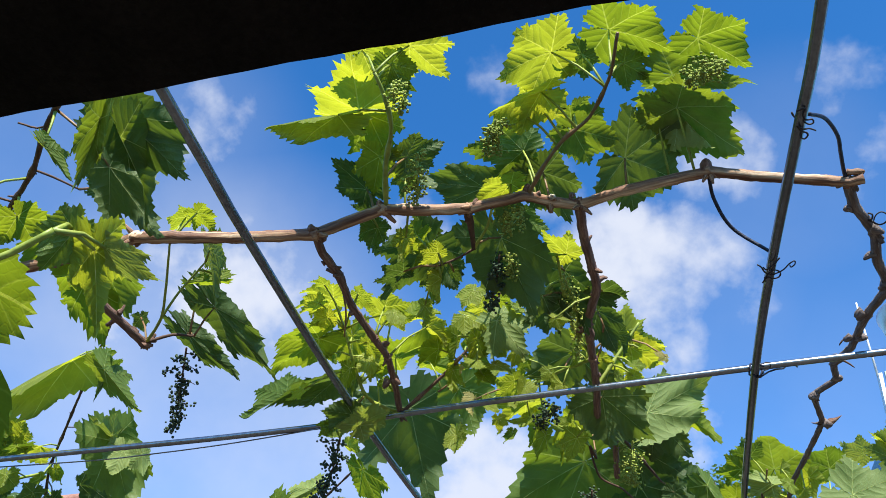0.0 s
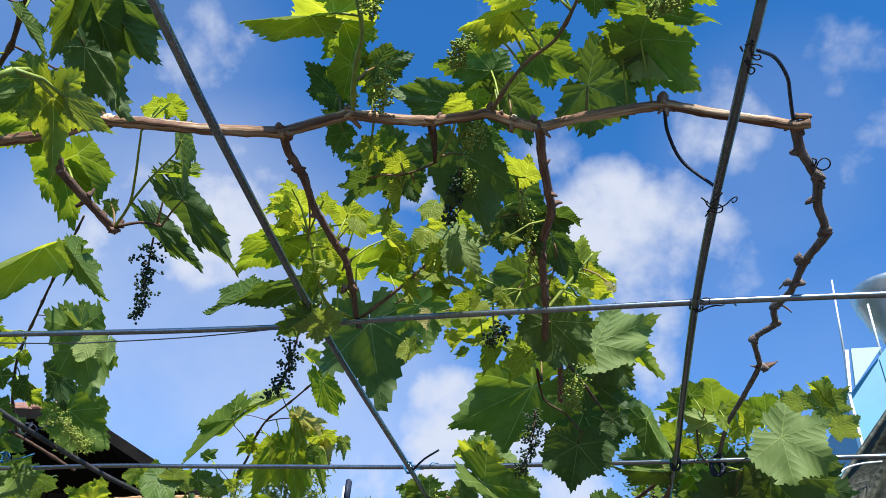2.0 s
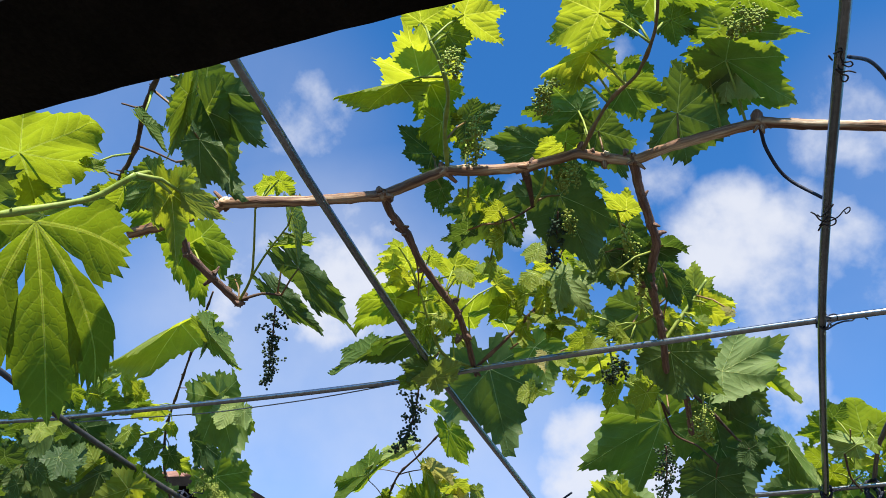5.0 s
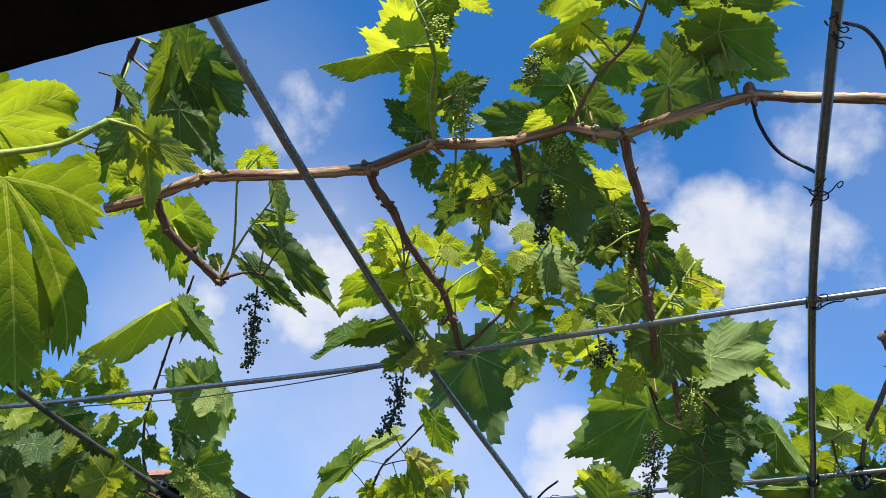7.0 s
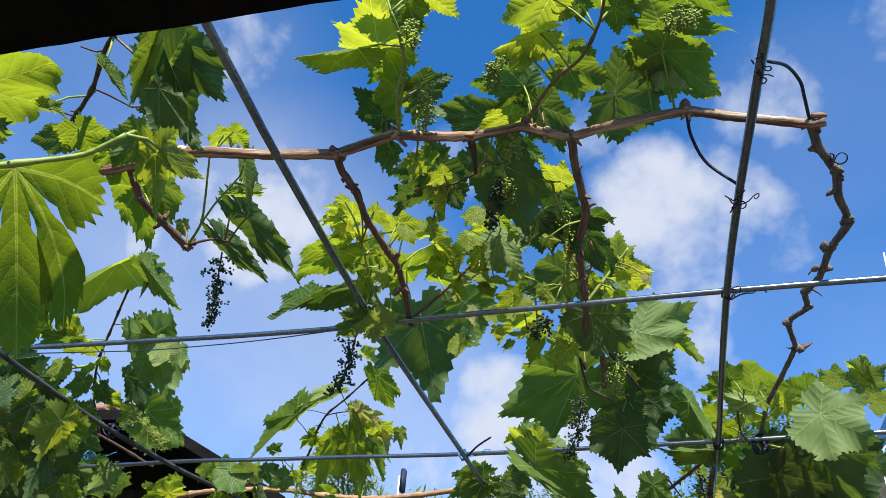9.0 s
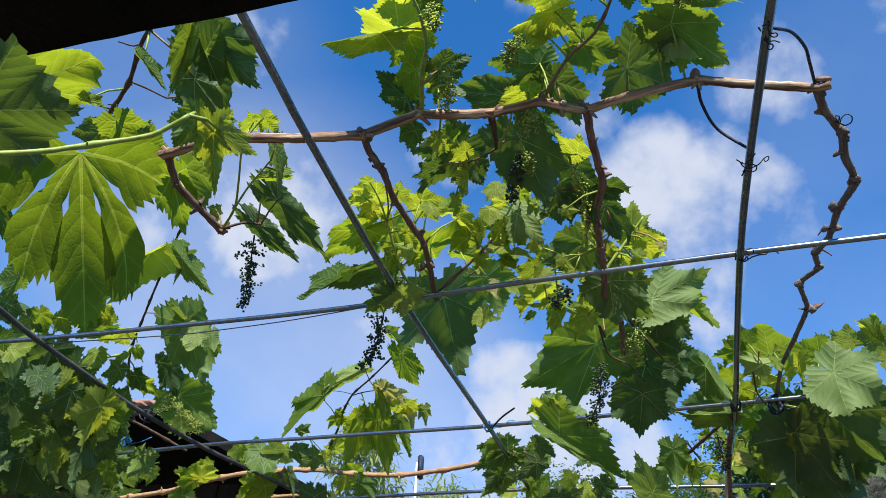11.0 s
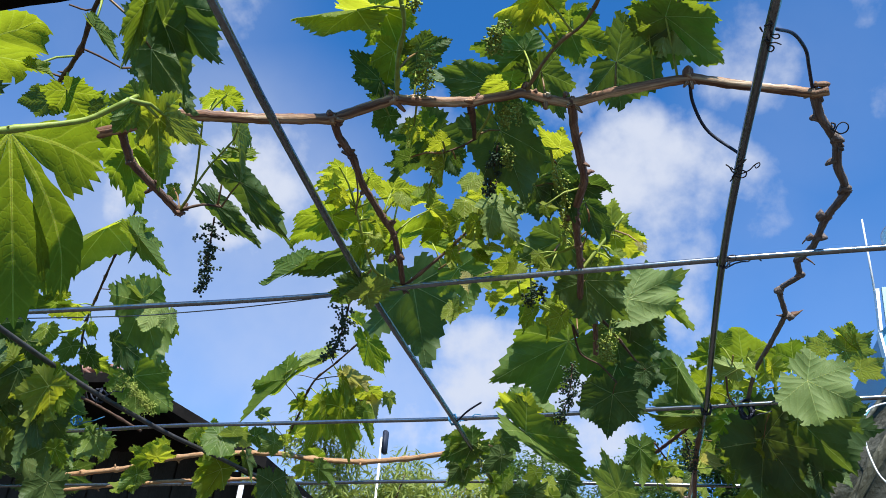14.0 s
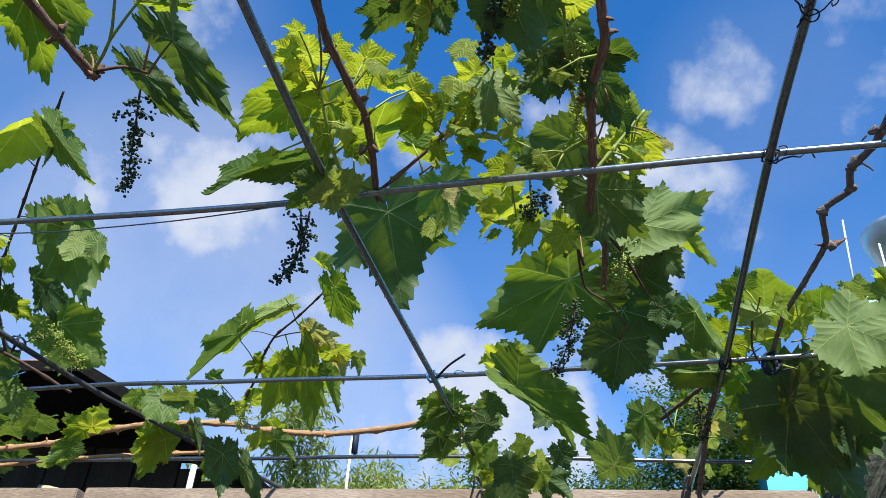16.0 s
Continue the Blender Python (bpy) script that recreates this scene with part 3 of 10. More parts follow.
def leaf(vine, at, turn, size, kind="mature", shape="flat", stalk=None, wide=1.0):
    """One leaf of a vine: joint at, Euler turn in degrees, length in metres; stalk: where its petiole leaves the shoot."""
    ob = new("leaf", leaf_data(shape, kind, int(abs(at[0] * 1000) + abs(at[1] * 1000)) % 5))
    ob.parent = vine
    ob.matrix_basis = pose(*at, *turn) @ Matrix.Diagonal((size * wide, size, size, 1))
    if stalk:
        a, b = Vector(at), Vector(stalk)
        sag = Vector((0, 0, 0.10 * (b - a).length))
        path = smooth_path([b, b.lerp(a, 0.5) + sag, a], 0.02)
        bm = tube_bm(path, (0.0018, 0.0012), 5)
        part("petiole", bm, RED_STEM if kind in ("bronze", "old_shaded") else GREEN_STEM, vine)
    return ob


def lump_into(bm, at, r, seed):
    """A rough, bulging node of bark."""
    made = bmesh.ops.create_icosphere(bm, subdivisions=3, radius=r)["verts"]
    for v in made:
        q = v.co * (1.3 / r) + Vector((seed * 3.1, 0, 0))
        v.co *= 0.85 + 0.55 * noise.noise(q) + 0.35 * noise.noise(q * 2.7)
        v.co += Vector(at)
    uv = bm.loops.layers.uv.verify()
    for f in {f for v in made for f in v.link_faces}:
        f.smooth = True
        for lp in f.loops:
            q = lp.vert.co
            lp[uv].uv = (q.z * 3.0, (q.x + q.y) * 3.0)


def cane(vine, points, r0, r1, mat, knots=True, name="cane", label="", wobble=0.2, every=0.085, kink=0.8, nodes=()):
    """A woody stem; nodes: numbers of the points that carry a swollen, rough node with bud stubs."""
    path = smooth_path(points, 0.006, kink)
    length = run_scale(path)
    ks = [(k + 0.5) * every / length for k in range(int(length / every))] if knots and not nodes else []
    bm = tube_bm(path, (r0, r1), 10, None, wobble, len(points), ks)
    rng = random.Random(int(length * 10000))
    for f in ks:                                                        # bud stubs at the joints
        i = min(len(path) - 2, int(f * (len(path) - 1)))
        d = (path[i + 1] - path[i]).normalized()
        out = d.cross(Vector((rng.uniform(-1, 1), rng.uniform(-1, 1), rng.uniform(-1, 1)))).normalized()
        r = r0 + (r1 - r0) * f
        tip = path[i] + out * r * rng.uniform(1.6, 3.0) + d * r * 0.8
        tube_bm([path[i], path[i].lerp(tip, 0.6), tip], (r * 0.62, r * 0.25), 6, bm, 0.3, i)
    for n in nodes:
        r = r0 + (r1 - r0) * n / max(1, len(points) - 1)
        at = Vector(points[n])
        lump_into(bm, at, r * rng.uniform(1.15, 1.35), n + seed_of(length))
        for k in range(rng.randint(1, 3)):
            out = Vector((rng.uniform(-1, 1), rng.uniform(-0.6, 0.6), rng.uniform(-1, 1))).normalized()
            tip = at + out * r * rng.uniform(2.2, 3.4)
            tube_bm([at, at.lerp(tip, 0.6), tip], (r * 0.6, r * rng.uniform(0.2, 0.45)), 6, bm, 0.35, n + k)
    return part(name, bm, mat, vine, label)


def seed_of(length):
    return int(length * 1000) % 17


def tendril(vine, points, radius):
    """A dried tendril with curled loose ends."""
    return part("tendril", tube_bm(smooth_path(points, 0.002), (radius, radius * 0.7), 6), DARK_TENDRIL, vine)


def bud_stub(vine, base, tip, r0, r1, mat):
    """The cut stump of a side shoot on a woody stem: swollen foot, blunt rough end."""
    a, b = Vector(base), Vector(tip)
    bm = tube_bm([a, a.lerp(b, 0.3), a.lerp(b, 0.65), a.lerp(b, 0.9), b], [r0, r0 * 0.9, r0 * 0.3 + r1 * 0.7, r1 * 0.75, r1 * 0.25], 8, None, 0.75, int(abs(b.x) * 1000))
    return part("bud_stub", bm, mat, vine)


def ball_into(verts, faces, at, r):
    s = len(verts)
    x, y, z = at
    verts.extend([(x + r, y, z), (x - r, y, z), (x, y + r, z), (x, y - r, z), (x, y, z + r), (x, y, z - r)])
    k = r * 0.62
    verts.extend([(x + sx * k, y + sy * k, z + sz * k) for sx in (1, -1) for sy in (1, -1) for sz in (1, -1)])
    for cx, sx in ((0, 0), (1, 1)):
        for cy, sy in ((2, 0), (3, 1)):
            for cz, sz in ((4, 0), (5, 1)):
                c = s + 6 + sx * 4 + sy * 2 + sz
                a, b, d = s + cx, s + cy, s + cz
                tri = [(a, b, c), (b, d, c), (d, a, c)]
                if (sx + sy + sz) % 2:
                    tri = [t[::-1] for t in tri]
                faces.extend(tri)


def grape_cluster(vine, top, tip, width, kind="dark", seed=0, count=120):
    """A hanging flower cluster: rachis, branchlets and many buds, tapering to the tip."""
    rng = random.Random(seed * 7 + 3)
    a, b = Vector(top), Vector(tip)
    length = (b - a).length
    d = (b - a).normalized()
    u = d.orthogonal().normalized()
    v = d.cross(u)
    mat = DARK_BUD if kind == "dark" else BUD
    bend = u * rng.uniform(-0.12, 0.12) * length
    spine = [a + d * length * f + bend * math.sin(f * 3.0) for f in [i / 10 for i in range(11)]]
    bm = tube_bm(spine, (0.0016, 0.0007), 5)
    verts, faces = [], []
    n_branch = max(8, int(length / 0.006))
    per = max(4, int(count * (1.45 if kind == "dark" else 1.7)) // n_branch)
    for i in range(n_branch):
        f = 0.06 + 0.92 * i / n_branch
        base = spine[0].lerp(spine[-1], f) + bend * math.sin(f * 3.0)
        th = i * 2.4 + rng.uniform(-0.4, 0.4)
        reach = width * 0.66 * (1 - 0.62 * f) * rng.uniform(0.35, 1.25)
        out = (u * math.cos(th) + v * math.sin(th) + d * 0.35).normalized()
        end = base + out * reach
        tube_bm([base, end], (0.0008, 0.0005), 4, bm)
        for k in range(per):
            g = rng.uniform(0.25, 1.1)
            off = Vector((rng.gauss(0, 1), rng.gauss(0, 1), rng.gauss(0, 1))) * (0.0036 if kind == "dark" else 0.0036)
            ball_into(verts, faces, base.lerp(end, g) + off, rng.uniform(0.0015, 0.0026) * (1.0 if kind == "dark" else 0.82))
    holder = part("flower_stalk", bm, GREEN_STEM if kind != "dark" else TWIG, vine,
                  "dark green cluster of tiny unripe grapes" if kind == "dark" else "bright green cluster of flower buds")
    me = bpy.data.meshes.new("bud_tuft")
    me.from_pydata(verts, [], faces)
    me.polygons.foreach_set("use_smooth", [True] * len(faces))
    tagged(link_mesh("bud_tuft", me, [mat], holder), kind="stuff")
    return holder


# ---- ground and the house roof over the camera ----
def ground_sheet():
    bm = bmesh.new()
    bmesh.ops.create_grid(bm, x_segments=80, y_segments=80, size=1.0)
    for v in bm.verts:
        r = max(abs(v.co.x), abs(v.co.y))
        v.co = v.co * (6 + 394 * r ** 4) if r > 0 else v.co
        v.co.z = noise.noise(v.co * 0.6) * 0.05
    return tagged(part("ground", bm, GROUND), "bare trodden earth below the pergola", "ground", kind="structure")


ground_sheet()


def dark_purlin():
    """Rough timber close above the camera, almost square to the rods; near-black colour holds its underside's shade."""
    purlin = thing("timber_purlin", "rough timber purlin, the shade of its underside coloured near-black", "beam")
    bm = bmesh.new()
    cols, rows = 150, []
    for j, (dy, dz) in enumerate(((0.0, 0.0), (-0.04, -0.001), (-0.08, 0.0), (-0.113, 0.001), (-0.113, 0.076), (0.0, 0.076))):
        row = []
        for i in range(cols + 1):
            x = -3.0 + 5.0 * i / cols
            chip = 0.0035 * noise.noise(Vector((x * 9, j, 0))) + 0.0025 * noise.noise(Vector((x * 37, j + 4, 0)))
            row.append(bm.verts.new((x, 0.380 + 0.0225 * x + dy + chip, 2.03 + dz + 0.003 * noise.noise(Vector((x * 22, j, 5))))))
        rows.append(row)
    for j in range(len(rows)):
        a, b = rows[j], rows[(j + 1) % len(rows)]
        for i in range(cols):
            bm.faces.new((a[i], a[i + 1], b[i + 1], b[i]))
    bm.faces.new([r[0] for r in rows]), bm.faces.new([r[-1] for r in rows])
    bmesh.ops.recalc_face_normals(bm, faces=bm.faces)
    part("timber", bm, SHADE_DARK, purlin, smooth=False)
    for x in (-2.75, 1.85):
        part("post", box_bm((x - 0.05, 0.25, 0), (x + 0.05, 0.34, 2.027), 0.005, None, 10, 0.003, x), SHED, purlin)


dark_purlin()


# ---- steel rod grid of the pergola ----
def rod(points, radius, label, mat=None):
    path = smooth_path(points, 0.03)
    path = [p + Vector((0, 0, 0.003 * noise.noise(p * 3))) for p in path]
    ob = part("steel_rod", tube_bm(path, (radius, radius), 12), mat or STEEL)
    return tagged(ob, label, "rod", "rods of the pergola grid")


rod([(-0.420, 0.250, 2.113), (-0.432, 0.523, 2.113), (-0.437, 0.638, 2.113), (-0.441, 0.960, 2.113), (-0.430, 1.286, 2.113), (-0.413, 1.635, 2.113), (-0.408, 1.795, 2.113), (-0.388, 2.440, 2.113)], 0.0057, "grey galvanised steel rod running lengthways")
rod([(0.172, 0.250, 2.113), (0.167, 0.460, 2.113), (0.165, 0.538, 2.113), (0.158, 0.636, 2.113), (0.146, 0.842, 2.113), (0.139, 1.049, 2.113), (0.138, 1.381, 2.113), (0.139, 1.627, 2.113), (0.128, 2.017, 2.113), (0.116, 2.440, 2.113)], 0.0057, "grey galvanised steel rod running lengthways")
rod([(-1.141, 0.250, 2.113), (-1.165, 0.507, 2.113), (-1.203, 0.919, 2.113), (-1.213, 1.051, 2.113), (-1.210, 1.256, 2.113), (-1.198, 1.427, 2.113), (-1.161, 1.658, 2.113), (-1.125, 1.781, 2.113), (-1.079, 1.938, 2.113), (-0.932, 2.440, 2.113)], 0.0057, "steel rod running lengthways through the leaves, its shade coloured in", SHADED_STEEL)
rod([(-1.668, 1.027, 2.124), (-1.326, 1.060, 2.124), (-1.230, 1.067, 2.124), (-0.935, 1.080, 2.124), (-0.530, 1.086, 2.124), (-0.352, 1.078, 2.124), (-0.060, 1.069, 2.124), (0.141, 1.065, 2.124), (0.360, 1.065, 2.124), (0.616, 1.065, 2.124)], 0.0049, "thin galvanised cross rod above the long rods")
rod([(-2.116, 1.649, 2.124), (-1.455, 1.657, 2.124), (-1.158, 1.648, 2.124), (-0.797, 1.654, 2.124), (-0.419, 1.660, 2.124), (-0.115, 1.653, 2.124), (0.147, 1.643, 2.124), (0.349, 1.634, 2.124), (0.583, 1.622, 2.124)], 0.0049, "thin galvanised cross rod above the long rods")
rod([(-2.385, 2.067, 2.124), (-1.702, 2.076, 2.124), (-0.989, 2.097, 2.124), (-0.523, 2.102, 2.124), (-0.036, 2.154, 2.124), (0.338, 2.183, 2.124), (0.706, 2.210, 2.124)], 0.0049, "thin galvanised cross rod above the long rods")


def cord(points, mat, radius, name, label, category="cord"):
    return tagged(part(name, tube_bm(smooth_path(points, 0.004), (radius, radius * 0.9), 7), mat), label, category)


def knot(at, radius, mat, label, turns=5, seed=0):
    """String wound several times round a rod crossing, with two loose ends."""
    rng = random.Random(seed)
    c = Vector(at)
    pts = []
    for i in range(turns * 12):
        th = 2 * math.pi * i / 12
        ax = Vector((0.7, 0.7, 0)) if (i // 12) % 2 else Vector((0.7, -0.7, 0))
        v = Vector((0, 0, 1))
        pts.append(c + (ax * math.cos(th) + v * math.sin(th)) * radius * rng.uniform(0.92, 1.12) + Vector((rng.uniform(-1, 1), rng.uniform(-1, 1), 0)) * 0.002)
    end = pts[-1]
    for k in range(1, 6):
        pts.append(end + Vector((0.011 * k, 0.004 * k * rng.uniform(-1, 1), 0.004 * k)))
    return tagged(part("string_tie", tube_bm(pts, (0.0016, 0.0012), 5), mat), label, "string", "string ties of the pergola")


# ---- timber beam at the far end ----
def timber_beam(name, x0, x1, y0, y1, z0, z1, seed, label):
    bm = box_bm((x0, y0, z0), (x1, y1, z1), 0.003, None, 40, 0.002, seed)
    for v in bm.verts:                                                  # the beam stands a little askew to the rods
        v.co.y += 0.043 * (v.co.x + 0.7)
    return tagged(part(name, bm, PLANK, smooth=False), label, "beam")


timber_beam("timber_beam", -1.545, 0.425, 2.287, 2.372, 2.046, 2.1065, 3, "sunlit weathered timber beam carrying the rods")
timber_beam("timber_beam", -1.93, -1.57, 2.287, 2.372, 2.044, 2.1045, 8, "shorter weathered timber beam butted end to end")


def post(name, x, y, z1, r, mat, label, category="post"):
    return tagged(part(name, box_bm((x - r, y - r, 0), (x + r, y + r, z1), 0.006, None, 12, 0.004, x), mat), label, category)


post("timber_post", 0.37, 2.375, 2.044, 0.032, SHED, "dark squared timber post under the beam")
post("timber_post", -1.60, 2.29, 2.042, 0.032, SHED, "dark squared timber post under the beam")


# ---- neighbours and trees beyond the beam ----
def brick_house():
    house = thing("brick_house", "red brick neighbour house behind the shed", "house", (-7.5, 8.5, 0))
    part("wall", box_bm((-12.3, 7.0, 0), (-5.95, 8.2, 4.9), 0.02), RED_TILE, house).matrix_parent_inverse = Matrix.Translation((7.5, -8.5, 0))
    for j in range(5):                                                  # tile courses
        y0 = 6.7 + 0.14 * j
        part("tile_course", box_bm((-12.5, y0, 4.905 + 0.085 * j), (-5.85, y0 + 0.20, 4.95 + 0.085 * j), 0.008), RED_TILE, house).matrix_parent_inverse = Matrix.Translation((7.5, -8.5, 0))
    part("ridge", box_bm((-12.5, 7.4, 5.0), (-5.87, 7.6, 5.35), 0.03), RED_TILE, house).matrix_parent_inverse = Matrix.Translation((7.5, -8.5, 0))


def dark_shed():
    shed = thing("shed", "lean-to shed with a sloping roof, its shade put into dark colour", "shed")
    n = 26

    def eave(x):
        return 3.217 + (-2.625 - x) * 0.537 if x > -3.70 else 3.794 + (-3.70 - x) * 0.05

    for i in range(n):
        x0, x1 = -8.0 + 5.46 * i / n, -8.0 + 5.46 * (i + 1) / n - 0.006
        bm = box_bm((x0, 6.2 + 0.012 * (i % 2), 0), (x1, 6.24 + 0.012 * (i % 2), eave(x1) - 0.02), 0.004)
        part("board", bm, SHED, shed, smooth=False)
    for name, ends in (("roof", (-2.42, -3.70)), ("upper_roof", (-3.70, -8.2))):
        bm = bmesh.new()
        x0, x1 = ends
        for y in (4.75, 6.6):
            for x, dz in ((x0, 0), (x1, 0), (x1, 0.08), (x0, 0.08)):
                bm.verts.new((x, y, eave(x + 1e-6 * (1 if x == ends[1] else -1)) + dz))
        bm.verts.ensure_lookup_table()
        v = bm.verts
        for i in range(4):
            j = (i + 1) % 4
            bm.faces.new((v[i], v[j], v[4 + j], v[4 + i]))
        bm.faces.new(v[0:4][::-1]), bm.faces.new(v[4:8])
        bmesh.ops.recalc_face_normals(bm, faces=bm.faces)
        part(name, bm, SHADE_DARK, shed, smooth=False)


def prism(outline, y0, y1):
    """Solid with the given (x, z) outline between two depths."""
    bm = bmesh.new()
    lo = [bm.verts.new((x, y0, z)) for x, z in outline]
    hi = [bm.verts.new((x, y1, z)) for x, z in outline]
    bm.faces.new(lo), bm.faces.new(hi[::-1])
    for i in range(len(outline)):
        j = (i + 1) % len(outline)
        bm.faces.new((lo[i], hi[i], hi[j], lo[j]))
    bmesh.ops.recalc_face_normals(bm, faces=bm.faces)
    return bm


def blue_house():
    house = thing("blue_house", "sky-blue painted neighbour house with a rising gable and white trim", "house")
    part("wall", prism([(2.50, 0), (9.0, 0), (9.0, 7.6), (4.40, 7.6), (2.56, 5.545)], 8.0, 13.0), BLUE_WALL, house, smooth=False)
    part("corner_trim", prism([(2.485, 0), (2.515, 0), (2.565, 5.56), (2.54, 5.56)], 7.95, 8.06), WHITE_PAINT, house, "white corner board", smooth=False)
    part("fascia", prism([(2.548, 5.55), (2.575, 5.55), (2.655, 6.045), (2.618, 6.045)], 7.93, 8.02), WHITE_PAINT, house, "white fascia board", smooth=False)
    part("soffit", prism([(2.672, 6.04), (2.975, 6.05), (2.615, 5.60)], 7.90, 7.94), PALE_BLUE, house, "pale blue three-cornered soffit", smooth=False)
    part("annex_wall", prism([(1.40, 0), (2.48, 0), (2.48, 4.78), (1.78, 4.62), (1.40, 4.2)], 8.02, 9.0), CYAN_WALL, house, "bright cyan low annex wall", smooth=False)
    for k in range(5):                                                  # sheet seams
        part("seam", prism([(2.95 + 0.9 * k, 0), (2.98 + 0.9 * k, 0), (2.98 + 0.9 * k, min(7.55, 5.98 + 1.0 * k)), (2.95 + 0.9 * k, min(7.55, 5.95 + 1.0 * k))], 7.985, 7.9975), BLUE_WALL, house, smooth=False)


def antenna():
    mast = thing("antenna_mast", "thin pale antenna mast on the blue house", "antenna")
    part("mast", tube_bm([Vector((2.625, 8.0, 6.03)), Vector((2.71, 8.0, 7.0))], (0.013, 0.010), 7), WHITE_PAINT, mast)


def water_tank():
    tank = thing("water_tank", "shiny steel water tank with a tapered foot", "tank")
    bm = bmesh.new()
    prof = [(0.0, 0.0), (0.20, 0.0), (0.24, 0.06), (0.30, 0.22), (0.335, 0.24), (0.39, 0.46), (0.42, 0.48), (0.43, 0.62), (0.445, 0.64), (0.445, 0.68), (0.42, 0.70), (0.0, 0.74)]
    rings = []
    for r, z in prof:
        rings.append([bm.verts.new((3.52 + r * math.cos(a), 8.6 + r * math.sin(a), 6.52 + z)) for a in [2 * math.pi * k / 32 for k in range(32)]])
    for a, b in zip(rings[:-1], rings[1:]):
        for k in range(32):
            bm.faces.new((a[k], a[(k + 1) % 32], b[(k + 1) % 32], b[k]))
    bmesh.ops.remove_doubles(bm, verts=bm.verts, dist=1e-5)
    part("tank_body", bm, TANK_STEEL, tank)
    part("stand", tube_bm([Vector((3.52, 8.6, 5.6)), Vector((3.52, 8.6, 6.53))], (0.16, 0.16), 12), WHITE_PAINT, tank)
    part("stay", tube_bm([Vector((3.02, 8.1, 6.05)), Vector((3.045, 8.1, 6.72))], (0.014, 0.012), 7), WHITE_PAINT, tank)
    part("stay_foot", tube_bm([Vector((3.02, 8.1, 5.7)), Vector((3.02, 8.1, 6.06))], (0.016, 0.016), 7), CORD, tank)


CYAN_WALL = surface("bright cyan painted sheet", [(0.3, (0.07, 0.42, 0.55)), (0.7, (0.10, 0.50, 0.62))], 3, 0.5, bump=0.1)
PALE_BLUE = surface("pale blue sheet", [(0.3, (0.26, 0.44, 0.50)), (0.7, (0.34, 0.52, 0.57))], 4, 0.5, bump=0.1)
TANK_STEEL = surface("polished tank steel", [(0.3, (0.55, 0.56, 0.57)), (0.7, (0.72, 0.73, 0.74))], 5, 0.35, metal=0.7, bump=0.05)
brick_house(), dark_shed(), blue_house(), antenna(), water_tank()


def white_house():
    house = thing("white_house", "small white far-off house with a low pitched roof", "house")
    part("wall", box_bm((-3.4, 15.0, 0), (-1.2, 19.0, 5.5), 0.02), WHITE_PAINT, house)
    part("roof", box_bm((-3.6, 14.8, 5.5), (-1.0, 19.2, 5.68), 0.03), STEEL, house)


white_house()


def street_lamp():
    lamp = thing("street_lamp", "white lamp post with a dark box head", "lamp post", (0, 0, 0))
    part("pole", tube_bm([Vector((-2.885, 8.5, 0)), Vector((-2.885, 8.5, 4.78))], (0.016, 0.014), 10), WHITE_PAINT, lamp)
    part("head", box_bm((-2.868, 8.46, 4.58), (-2.81, 8.54, 4.86), 0.012), CORD, lamp, "dark box head")


street_lamp()
tagged(part("plastic_pipe", tube_bm([Vector((-1.43, 2.60, 0.0)), Vector((-1.422, 2.60, 2.295))], (0.010, 0.010), 10), WHITE_PAINT), "upright white plastic pipe behind the beam", "pipe")


